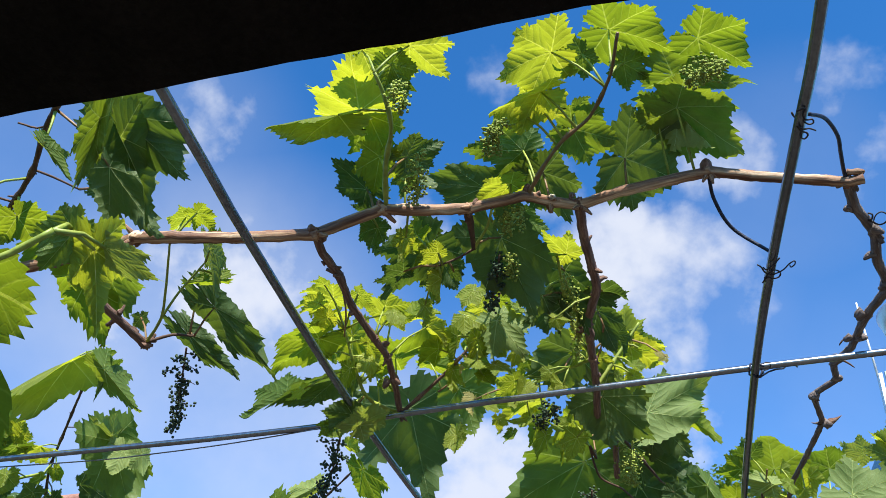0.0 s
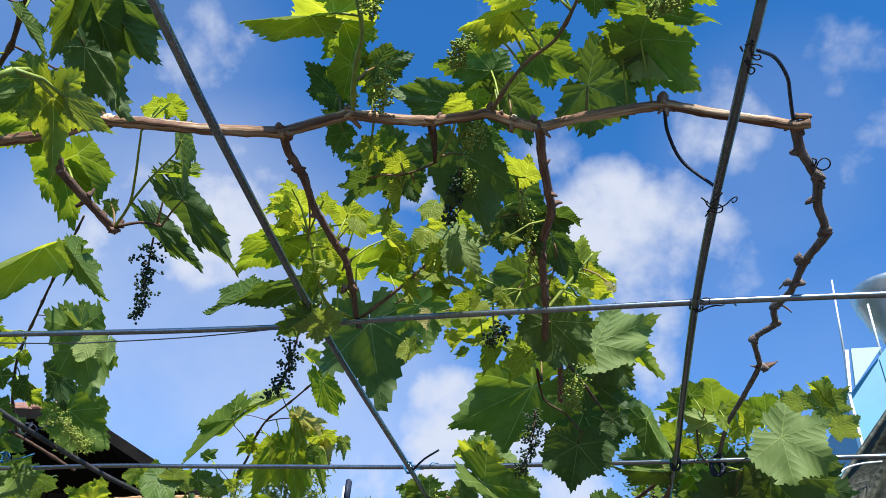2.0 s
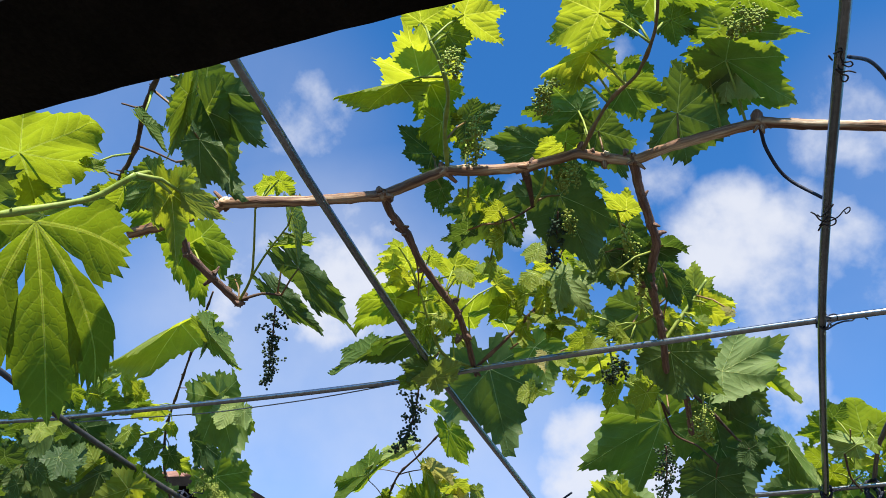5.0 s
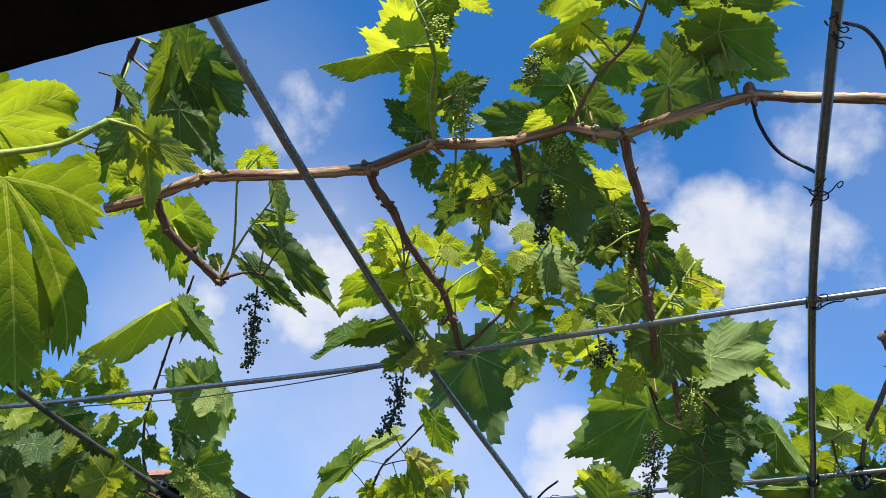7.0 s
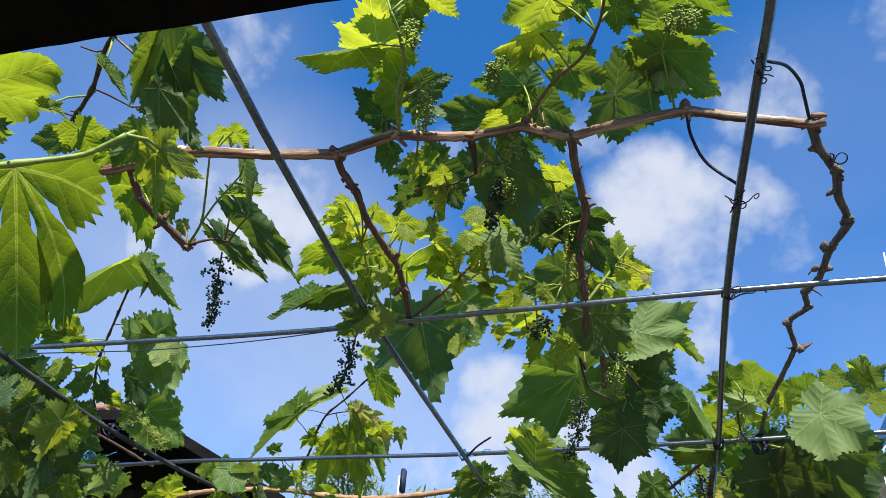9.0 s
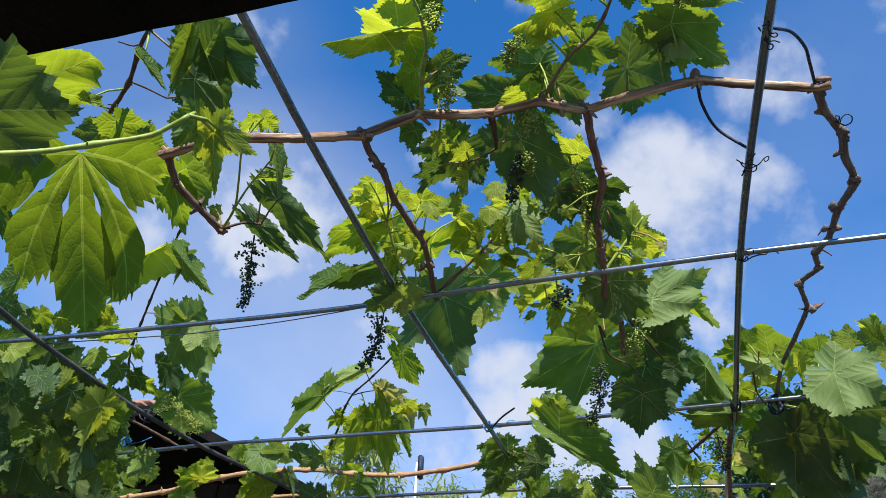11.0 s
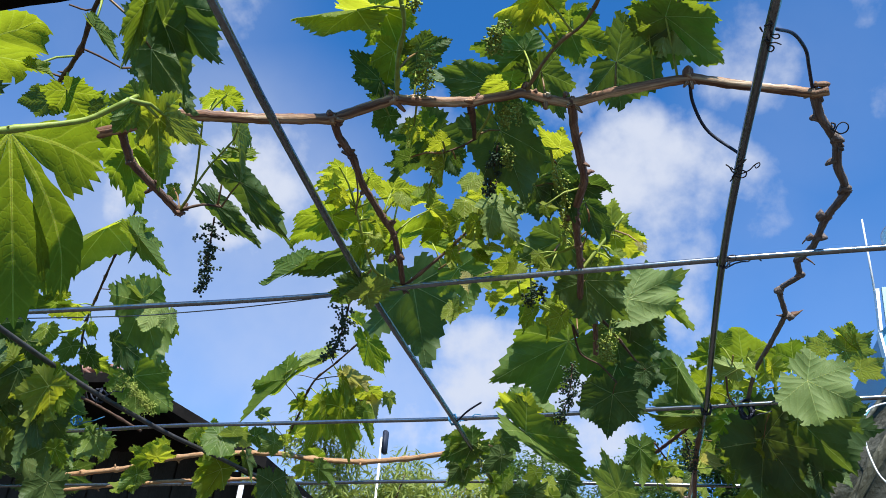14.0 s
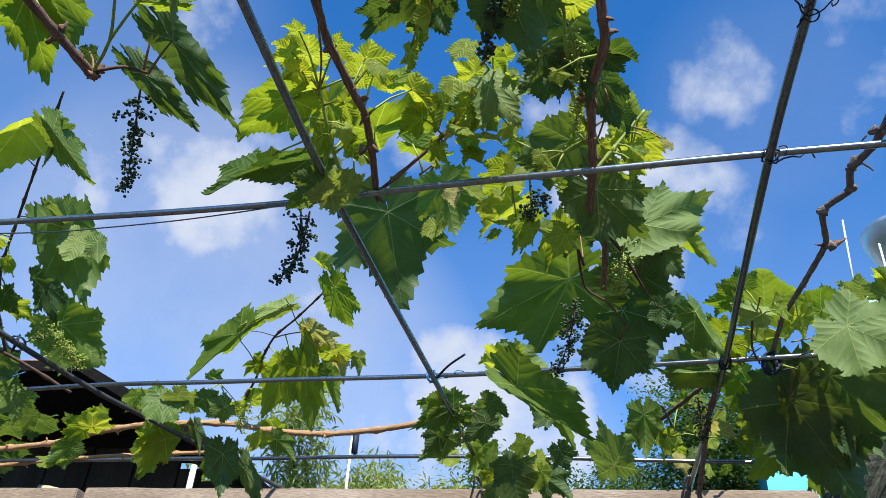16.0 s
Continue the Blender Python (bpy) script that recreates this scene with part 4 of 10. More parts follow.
def tree(name, at, height, spread, kind, leaf_len, count, label, seed, slim=0.28, droop=0.6, loose=0.8):
    """Tapered trunk, limbs and a crown of many separate leaves set in tufts at the twig ends."""
    rng = random.Random(seed)
    t = thing(name, label, "tree")
    base = Vector(at)
    top = base + Vector((0, 0, height * 0.72))
    part("trunk", tube_bm(smooth_path([base, base.lerp(top, 0.5) + Vector((0.08, 0.05, 0)), top], 0.25), (0.05 * height * 0.6, 0.02 * height * 0.5), 9, None, 0.15, seed), TWIG, t)
    tufts, bm = [], bmesh.new()
    for i in range(46):
        f = rng.uniform(0.45, 1.0)
        start = base.lerp(top, f)
        ang = i * 2.4 + rng.uniform(-0.3, 0.3)
        out = spread * rng.uniform(0.35, 1.0) * (1.15 - 0.5 * abs(f - 0.7))
        end = start + Vector((math.cos(ang) * out, math.sin(ang) * out, height * rng.uniform(0.02, 0.28)))
        mid = start.lerp(end, 0.5) + Vector((0, 0, 0.12 * out))
        tube_bm([start, mid, end], (0.03, 0.008), 5, bm)
        for k in range(14):
            tufts.append(mid.lerp(end, rng.uniform(0, 1)) + Vector((rng.gauss(0, 0.2), rng.gauss(0, 0.2), rng.gauss(0, 0.2))) * spread * 0.6)
        tufts.append(end)
    part("bough", bm, TWIG, t)
    verts, faces, uvs = [], [], []
    for i in range(count):
        c = tufts[i % len(tufts)]
        ang, el = rng.uniform(0, 2 * math.pi), rng.uniform(-droop, 0.55)
        d = Vector((math.cos(ang) * math.cos(el), math.sin(ang) * math.cos(el), math.sin(el)))
        ln = leaf_len * rng.uniform(0.7, 1.2)
        side = d.cross(Vector((rng.gauss(0, 0.5), rng.gauss(0, 0.5), 1))).normalized() * ln * slim * 0.5
        sag = Vector((0, 0, -ln * 0.22))
        p0 = c + d * ln * 0.1 + Vector((rng.gauss(0, 1), rng.gauss(0, 1), rng.gauss(0, 1))) * leaf_len * loose
        p1, p2 = p0 + d * ln * 0.5, p0 + d * ln + sag
        s = len(verts)
        verts.extend([tuple(p0), tuple(p1 + side), tuple(p1 - side), tuple(p2)])
        uvs.extend([(0, 0), (0.2, 0.5), (-0.2, 0.5), (0, 1)])
        faces.extend([(s, s + 2, s + 1), (s + 1, s + 2, s + 3)])
    me = bpy.data.meshes.new("crown")
    me.from_pydata(verts, [], faces)
    lay = me.uv_layers.new(name="UVMap")
    idx = np.zeros(len(me.loops), dtype=np.int32)
    me.loops.foreach_get("vertex_index", idx)
    lay.data.foreach_set("uv", np.array(uvs, dtype=np.float32)[idx].ravel())
    tagged(link_mesh("crown", me, [FAR_LEAF[kind]], t), kind="stuff")


tree("mango_tree", (-3.9, 9.8, 0), 5.2, 1.6, "mango", 0.15, 62000, "mango tree with long drooping sunlit leaves", 4, slim=0.19, droop=1.1)
tree("mango_tree", (-2.5, 10.6, 0), 5.1, 1.6, "mango", 0.145, 60000, "mango tree with long drooping sunlit leaves", 9, slim=0.19, droop=1.1)
tree("mango_tree", (-3.15, 9.3, 0), 4.75, 1.25, "mango", 0.14, 40000, "mango tree with long drooping sunlit leaves", 57, slim=0.19, droop=1.1)
tree("garden_tree", (-0.5, 10.2, 0), 5.5, 1.7, "bush", 0.055, 85000, "dark green small-leaved garden tree", 14, slim=0.5, loose=2.0)
tree("garden_tree", (1.0, 9.4, 0), 5.9, 1.5, "bush", 0.055, 90000, "dark green small-leaved garden tree", 21, slim=0.5, loose=2.0)
tree("mango_tree", (-5.4, 11.5, 0), 5.2, 1.4, "mango", 0.14, 14000, "mango tree with long drooping sunlit leaves", 33, slim=0.19, droop=1.1)


def tarpaulin():
    """Grey sheet hung over a post, in soft folds, its edge running down to one side."""
    bm = bmesh.new()
    cols, rows, grid = 40, 36, []
    for j in range(rows + 1):
        v = j / rows
        row = []
        for i in range(cols + 1):
            u = i / cols
            z = 2.50 - 1.7 * v
            for _ in range(4):                                          # the foot of the sheet is gathered up towards the far side
                edge = 0.335 + 0.80 * max(0.0, z - 1.95) - 0.12 * max(0.0, 1.95 - z)
                x = edge + (1.9 - edge) * u
                z = 2.50 - v * (2.50 - min(2.2, max(0.8, 1.905 + 0.89 * (x - 0.477))))
            y = 2.10 + (0.022 * math.sin(u * 60 + v * 3) + 0.016 * math.sin(u * 131 + v * 5 + 1)) * (0.4 + v) + 0.03 * noise.noise(Vector((u * 4, v * 3, 0))) + 0.25 * u - 0.10 * math.exp(-u * 14)
            row.append(bm.verts.new((x, y, z)))
        grid.append(row)
    for j in range(rows):
        for i in range(cols):
            bm.faces.new((grid[j][i], grid[j][i + 1], grid[j + 1][i + 1], grid[j + 1][i]))
    edge_path = [grid[j][0].co.copy() for j in range(rows + 1)]
    bmesh.ops.solidify(bm, geom=bm.faces[:], thickness=0.003)
    tarp = thing("tarpaulin", "worn olive-grey tarpaulin hung in folds beside the beam", "tarpaulin")
    part("sheet", bm, TARP, tarp)
    part("hem", tube_bm(edge_path, (0.006, 0.006), 8), TARP, tarp, "thick rolled hem")
    part("rail", tube_bm([Vector((0.75, 2.08, 2.51)), Vector((1.95, 2.36, 2.51))], (0.012, 0.012), 8), STEEL, tarp)
    part("upright", tube_bm([Vector((1.9, 2.36, 0)), Vector((1.9, 2.36, 2.52))], (0.015, 0.015), 8), STEEL, tarp)
    part("upright", tube_bm([Vector((0.80, 2.13, 0)), Vector((0.80, 2.13, 2.52))], (0.015, 0.015), 8), STEEL, tarp)
    return tarp


tarpaulin()
cord([(0.652, 2.0, 2.274), (0.601, 2.0, 2.268), (0.559, 2.0, 2.252), (0.536, 2.0, 2.215), (0.531, 1.99, 2.172), (0.532, 1.98, 2.119), (0.541, 1.97, 2.072), (0.569, 1.97, 2.039)], WHITE_PAINT, 0.0024, "wire_loop", "loose pale wire hanging over the tarpaulin", "wire")


def shade_boards():
    """Dark boards added behind the tarpaulin; they stand in for the shade in the gap under it."""
    wall = thing("shade_boards", "dark boards added for the shaded gap under the tarpaulin", "board wall", (1.27, 2.62, 0))
    for i in range(12):
        x0 = -0.72 + 0.12 * i
        part("board", box_bm((x0, 0.006 * (i % 2), 0), (x0 + 0.114, 0.022 + 0.006 * (i % 2), 2.22), 0.003), SHED, wall, smooth=False)
    part("rail", box_bm((-0.72, 0.03, 1.6), (0.72, 0.06, 1.68), 0.004), SHED, wall)


shade_boards()

# ---- cords and ties on the rods ----
cord([(0.241, 0.766, 2.170), (0.237, 0.750, 2.177), (0.228, 0.715, 2.172), (0.218, 0.680, 2.163), (0.196, 0.637, 2.146), (0.170, 0.604, 2.121)], CORD, 0.0023, "cord_loop", "dark blue cord tying the cane to the rod")
cord([(0.090, 0.737, 2.188), (0.094, 0.764, 2.175), (0.111, 0.796, 2.155), (0.146, 0.808, 2.121)], CORD, 0.0023, "cord_loop", "dark blue cord tying the cane to the rod")
knot((-0.417, 1.652, 2.118), 0.012, BLUE_TIE, "bright blue string knotted round the rod crossing", 4, 1)
knot((-0.406, 1.895, 2.118), 0.014, BLUE_TIE, "bright blue string knotted round rod and cane", 5, 2)
knot((0.141, 1.638, 2.118), 0.013, CORD, "dark string knotted round the rod crossing", 5, 3)
knot((0.225, 1.655, 2.122), 0.019, CORD, "dark blue string wound round cane and rod", 11, 7)
knot((0.221, 1.650, 2.112), 0.015, CORD, "dark blue string wound round cane and rod", 8, 11)
knot((-1.209, 1.441, 2.118), 0.016, CORD, "dark blue string wrapped round rod and shoot", 7, 4)
knot((-1.336, 1.548, 2.105), 0.012, BLUE_TIE, "bright blue string tied round a shoot", 4, 5)
knot((0.142, 1.062, 2.118), 0.011, CORD, "dark wire tie round the rod crossing", 2, 6)
cord([(-0.409, 1.652, 2.113), (-0.375, 1.607, 2.118), (-0.338, 1.575, 2.124)], CORD, 0.0024, "string_end", "loose dark blue string end at the rod crossing", "string")


for ends in ([(-0.425, 2.24, 2.121), (-0.432, 2.288, 2.112), (-0.437, 2.290, 2.09), (-0.446, 2.288, 2.01)], [(-0.415, 2.24, 2.121), (-0.412, 2.290, 2.112), (-0.408, 2.291, 2.09), (-0.393, 2.289, 2.005)],
             [(0.112, 2.26, 2.121), (0.104, 2.311, 2.112), (0.101, 2.313, 2.09), (0.077, 2.311, 1.995)], [(0.118, 2.26, 2.121), (0.113, 2.312, 2.112), (0.114, 2.314, 2.09), (0.126, 2.312, 2.03)]):
    tagged(part("tie_wire", tube_bm(smooth_path(ends, 0.006), (0.0032, 0.0028), 7), GREY_BARK), "pale weathered strip tying the rod down over the beam", "tie", "ties over the beam")
cord([(-1.23, 1.074, 2.116), (-0.935, 1.102, 2.118), (-0.821, 1.103, 2.118), (-0.71, 1.100, 2.118), (-0.612, 1.093, 2.118), (-0.488, 1.080, 2.118)], STEEL, 0.0012, "thin_wire", "thin steel wire strung along the cross rod", "wire")


def bamboo_pole(points, label):
    path = smooth_path(points, 0.02)
    ks = [(k + 0.5) / 5 for k in range(5)]
    return tagged(part("bamboo_pole", tube_bm(path, (0.011, 0.010), 9, None, 0.05, 2, ks), TAN_POLE), label, "pole", "poles leaning behind the beam")


TAN_POLE = surface("pale dry bamboo", [(0.3, (0.42, 0.38, 0.22)), (0.7, (0.62, 0.58, 0.38))], 20, 0.5, bump=0.2)
bamboo_pole([(-2.22, 2.91, 2.333), (-2.03, 2.90, 2.30), (-1.72, 2.886, 2.245)], "pale dry bamboo pole leaning behind the beam")
bamboo_pole([(-2.24, 2.975, 2.331), (-2.10, 2.97, 2.315), (-1.88, 2.96, 2.288)], "pale dry bamboo pole leaning behind the beam")
post("timber_post", -2.13, 2.945, 2.302, 0.03, SHED, "dark timber post holding the bamboo poles")
post("timber_post", -1.86, 2.925, 2.256, 0.03, SHED, "dark timber post holding the bamboo poles")


# ---- the vines ----
vine_mid = thing("grapevine", "sunlit grapevine spreading along a bare brown cane over steel rods", "vine", kind="")
vine_left = thing("grapevine", "dense leafy grapevine in shade beside the dark shed", "vine")
# added canopy, mostly out of view, that keeps sun off the left vine
shade_canopy = thing("grapevine", "leafy grapevine added high up to shade the left side", "vine")
vine_right = thing("grapevine", "grapevine with a bare knobbly cane and broad pale leaves", "vine")
vine_far = thing("grapevine", "grapevine with a smooth orange cane above the timber beam", "vine")
vine_near = thing("grapevine", "thick green shoot with large lobed leaves under the roof edge", "vine")
cane(vine_mid, [(-0.737, 0.638, 2.125), (-0.687, 0.640, 2.130), (-0.660, 0.638, 2.130), (-0.580, 0.630, 2.135), (-0.521, 0.648, 2.140), (-0.462, 0.666, 2.143), (-0.374, 0.682, 2.145), (-0.335, 0.685, 2.160), (-0.294, 0.686, 2.172), (-0.245, 0.707, 2.180), (-0.193, 0.721, 2.185), (-0.126, 0.720, 2.190), (-0.097, 0.742, 2.195), (-0.062, 0.758, 2.197), (-0.016, 0.746, 2.196), (0.032, 0.739, 2.194), (0.091, 0.733, 2.192), (0.137, 0.743, 2.185), (0.187, 0.753, 2.178), (0.242, 0.764, 2.171), (0.258, 0.761, 2.170)], 0.0076, 0.0064, BARK, kink=0.25, nodes=(2, 3, 6, 8, 10, 12, 13, 16, 19), label="long peeling tan-brown cane")
cane(vine_mid, [(-0.375, 0.685, 2.145), (-0.377, 0.716, 2.143), (-0.370, 0.755, 2.140), (-0.374, 0.815, 2.138), (-0.367, 0.893, 2.137), (-0.361, 0.939, 2.135), (-0.373, 1.021, 2.134), (-0.387, 1.093, 2.132)], 0.0054, 0.0048, RED_BARK, name="spur", kink=0.3, nodes=(2, 4, 5, 7))
cane(vine_mid, [(-0.063, 0.760, 2.197), (-0.064, 0.810, 2.190), (-0.059, 0.865, 2.180), (-0.058, 0.900, 2.175), (-0.078, 0.964, 2.165), (-0.079, 1.038, 2.155), (-0.081, 1.101, 2.145), (-0.088, 1.178, 2.135), (-0.068, 1.255, 2.130), (-0.074, 1.359, 2.120)], 0.0064, 0.0052, RED_BARK, name="spur", kink=0.3, nodes=(2, 4, 5, 7))
cane(vine_mid, [(-0.664, 0.645, 2.128), (-0.679, 0.696, 2.122), (-0.671, 0.749, 2.118), (-0.666, 0.784, 2.116), (-0.662, 0.809, 2.115)], 0.0056, 0.0060, RED_BARK, name="spur", kink=0.3, nodes=(1, 2, 4))
cane(vine_right, [(0.242, 0.766, 2.171), (0.252, 0.803, 2.168), (0.278, 0.846, 2.160), (0.286, 0.894, 2.153), (0.307, 0.949, 2.150), (0.293, 1.025, 2.160), (0.292, 1.122, 2.175), (0.279, 1.191, 2.190), (0.291, 1.246, 2.195), (0.262, 1.294, 2.199), (0.282, 1.375, 2.190), (0.262, 1.478, 2.180), (0.241, 1.568, 2.170), (0.229, 1.661, 2.140)], 0.0064, 0.0042, GREY_BARK, name="spur", kink=0.15, nodes=(0, 2, 4, 5, 7, 9, 10, 11, 12))
cane(vine_mid, [(-0.289, 0.686, 2.174), (-0.276, 0.637, 2.190), (-0.255, 0.589, 2.200), (-0.254, 0.553, 2.215), (-0.258, 0.530, 2.225)], 0.0030, 0.0022, GREEN_STEM, name="shoot", every=0.05)
cane(vine_mid, [(-0.122, 0.721, 2.190), (-0.096, 0.686, 2.200), (-0.069, 0.660, 2.210), (-0.035, 0.641, 2.220), (-0.008, 0.594, 2.225), (0.005, 0.544, 2.230)], 0.0024, 0.0018, RED_STEM, name="shoot", every=0.06)
cane(vine_mid, [(-0.198, 0.722, 2.185), (-0.198, 0.747, 2.180), (-0.201, 0.779, 2.170)], 0.0046, 0.0030, TWIG, name="spur", every=0.03)
cane(vine_mid, [(-0.201, 0.779, 2.170), (-0.226, 0.787, 2.165), (-0.250, 0.789, 2.160)], 0.0016, 0.0012, TWIG, False, "twig")
cane(vine_mid, [(-0.201, 0.779, 2.170), (-0.177, 0.746, 2.175), (-0.167, 0.724, 2.180)], 0.0022, 0.0016, GREEN_STEM, False, "twig")
cane(vine_mid, [(-0.661, 0.806, 2.115), (-0.621, 0.770, 2.125), (-0.599, 0.734, 2.140), (-0.565, 0.672, 2.160)], 0.0022, 0.0014, GREEN_STEM, False, "twig")
cane(vine_mid, [(-0.659, 0.803, 2.115), (-0.629, 0.814, 2.130), (-0.611, 0.836, 2.140)], 0.0024, 0.0016, TWIG, False, "twig")
cane(vine_mid, [(-0.621, 0.770, 2.125), (-0.594, 0.754, 2.150), (-0.545, 0.725, 2.170)], 0.0018, 0.0012, GREEN_STEM, False, "twig")
cane(vine_mid, [(-0.103, 1.303, 2.130), (-0.110, 1.267, 2.135), (-0.103, 1.354, 2.120), (-0.068, 1.389, 2.110), (-0.040, 1.449, 2.100)], 0.0022, 0.0016, TWIG, False, "twig")
cane(vine_mid, [(-0.386, 1.090, 2.132), (-0.427, 1.038, 2.140), (-0.435, 0.946, 2.200)], 0.0030, 0.0020, GREEN_STEM, name="shoot")
cane(vine_mid, [(-0.386, 1.090, 2.132), (-0.316, 1.052, 2.160), (-0.257, 1.018, 2.190), (-0.198, 0.974, 2.210)], 0.0030, 0.0020, RED_BARK, name="shoot")
cane(vine_mid, [(-0.079, 1.038, 2.155), (-0.128, 1.098, 2.180), (-0.202, 1.170, 2.200)], 0.0030, 0.0020, GREEN_STEM, name="shoot")
cane(vine_mid, [(-0.079, 1.038, 2.155), (-0.102, 0.971, 2.180), (-0.104, 0.860, 2.220)], 0.0030, 0.0020, GREEN_STEM, name="shoot")
cane(vine_mid, [(-0.081, 1.101, 2.145), (-0.036, 1.092, 2.200), (-0.003, 1.084, 2.240)], 0.0030, 0.0020, GREEN_STEM, name="shoot")
cane(vine_mid, [(-0.072, 1.203, 2.130), (-0.046, 1.269, 2.130), (-0.001, 1.395, 2.120)], 0.0030, 0.0020, TWIG, name="shoot")
cane(vine_left, [(-0.583, 0.457, 2.200), (-0.637, 0.498, 2.200), (-0.691, 0.552, 2.200), (-0.749, 0.595, 2.200), (-0.788, 0.622, 2.200)], 0.0030, 0.0034, TWIG, name="shoot", every=0.06)
cane(vine_left, [(-0.691, 0.552, 2.200), (-0.675, 0.569, 2.200), (-0.656, 0.594, 2.200)], 0.0016, 0.0012, TWIG, False, "twig")
cane(vine_left, [(-0.749, 0.595, 2.200), (-0.778, 0.572, 2.200), (-0.804, 0.552, 2.200)], 0.0016, 0.0012, TWIG, False, "twig")
cane(vine_left, [(-0.583, 0.457, 2.200), (-0.639, 0.497, 2.200), (-0.664, 0.485, 2.200)], 0.0016, 0.0012, TWIG, False, "twig")
cane(vine_left, [(-0.907, 1.009, 2.330), (-1.021, 1.127, 2.320), (-1.159, 1.272, 2.300), (-1.270, 1.392, 2.270), (-1.324, 1.487, 2.220), (-1.351, 1.581, 2.170)], 0.0020, 0.0034, TWIG, name="shoot", every=0.09)
cane(vine_left, [(-1.159, 1.272, 2.300), (-1.130, 1.280, 2.300), (-1.101, 1.295, 2.300)], 0.0012, 0.0010, TWIG, False, "twig")
cane(vine_left, [(-1.058, 1.164, 2.320), (-1.074, 1.120, 2.330)], 0.0012, 0.0010, TWIG, False, "twig")
cane(vine_left, [(-1.021, 1.127, 2.320), (-0.972, 1.111, 2.330)], 0.0012, 0.0010, TWIG, False, "twig")
cane(vine_far, [(-1.003, 2.029, 2.180), (-0.964, 1.958, 2.220), (-0.917, 1.902, 2.260), (-0.876, 1.831, 2.275), (-0.826, 1.770, 2.295), (-0.763, 1.724, 2.310), (-0.694, 1.662, 2.320), (-0.634, 1.606, 2.330)], 0.0034, 0.0020, TWIG, name="shoot", every=0.08)
cane(vine_far, [(-0.826, 1.770, 2.295), (-0.857, 1.757, 2.300), (-0.887, 1.747, 2.300)], 0.0011, 0.0009, TWIG, False, "twig")
cane(vine_far, [(-0.828, 1.776, 2.295), (-0.786, 1.754, 2.290), (-0.738, 1.730, 2.280)], 0.0016, 0.0012, TWIG, False, "twig")
cane(vine_far, [(-0.761, 1.718, 2.310), (-0.755, 1.674, 2.310), (-0.753, 1.636, 2.310)], 0.0012, 0.0010, TWIG, False, "twig")
cane(vine_far, [(-0.902, 1.863, 2.265), (-0.892, 1.790, 2.265), (-0.876, 1.704, 2.250)], 0.0013, 0.0010, TWIG, False, "twig")
cane(vine_far, [(-0.763, 1.724, 2.310), (-0.748, 1.768, 2.290), (-0.731, 1.801, 2.270), (-0.722, 1.842, 2.260)], 0.0018, 0.0012, GREEN_STEM, False, "shoot")
cane(vine_far, [(-0.968, 1.965, 2.200), (-0.964, 1.901, 2.200), (-0.961, 1.811, 2.200)], 0.0011, 0.0009, TWIG, False, "twig")
cane(vine_far, [(-1.780, 2.115, 2.170), (-1.561, 2.076, 2.170), (-1.413, 2.018, 2.170), (-1.244, 1.975, 2.172), (-1.084, 1.970, 2.172), (-0.986, 1.983, 2.170), (-0.901, 2.027, 2.168), (-0.773, 2.047, 2.165), (-0.633, 2.017, 2.160), (-0.512, 1.970, 2.155), (-0.412, 1.921, 2.155), (-0.330, 1.910, 2.155)], 0.0074, 0.0070, TAN_BARK, every=0.14, kink=0.4, label="smooth orange-brown cane")
cane(vine_far, [(-1.880, 2.130, 2.120), (-1.460, 2.061, 2.120), (-1.229, 2.042, 2.120), (-0.965, 2.037, 2.120)], 0.0055, 0.0050, TAN_BARK, every=0.16)
cane(vine_far, [(0.122, 1.906, 2.080), (0.126, 1.811, 2.100), (0.143, 1.687, 2.130)], 0.0052, 0.0045, RED_BARK, every=0.08)
cane(vine_far, [(0.127, 2.205, 2.060), (0.122, 1.906, 2.080)], 0.0058, 0.0052, RED_BARK, False)
cane(vine_near, [(-1.215, 0.500, 2.118), (-0.950, 0.420, 2.000), (-0.523, 0.180, 1.667), (-0.496, 0.213, 1.701), (-0.478, 0.234, 1.724), (-0.440, 0.271, 1.754), (-0.410, 0.292, 1.775), (-0.380, 0.309, 1.794), (-0.353, 0.312, 1.812)], 0.0026, 0.0021, GREEN_STEM, True, "shoot", every=0.09)
cane(vine_right, [(0.034, 1.875, 2.110), (0.081, 1.781, 2.112), (0.132, 1.692, 2.120)], 0.0034, 0.0030, TWIG, name="shoot", every=0.03)
cane(vine_right, [(0.031, 1.786, 2.100), (0.060, 1.917, 2.105)], 0.0022, 0.0018, TWIG, False, "twig")
cane(vine_right, [(0.242, 1.660, 2.120), (0.273, 1.680, 2.120), (0.327, 1.695, 2.122)], 0.0026, 0.0020, GREEN_STEM, False, "twig")
cane(vine_right, [(0.175, 1.507, 2.130), (0.184, 1.594, 2.125), (0.205, 1.656, 2.122)], 0.0022, 0.0018, TWIG, False, "twig")
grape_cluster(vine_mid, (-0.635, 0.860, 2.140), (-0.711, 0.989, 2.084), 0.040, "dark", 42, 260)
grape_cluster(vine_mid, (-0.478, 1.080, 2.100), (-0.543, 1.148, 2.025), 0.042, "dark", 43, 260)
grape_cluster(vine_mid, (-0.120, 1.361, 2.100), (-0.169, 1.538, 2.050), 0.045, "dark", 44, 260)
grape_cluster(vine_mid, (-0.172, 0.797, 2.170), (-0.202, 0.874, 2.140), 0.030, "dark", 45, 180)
grape_cluster(vine_mid, (-0.236, 0.632, 2.200), (-0.254, 0.695, 2.180), 0.040, "bright", 46, 130)
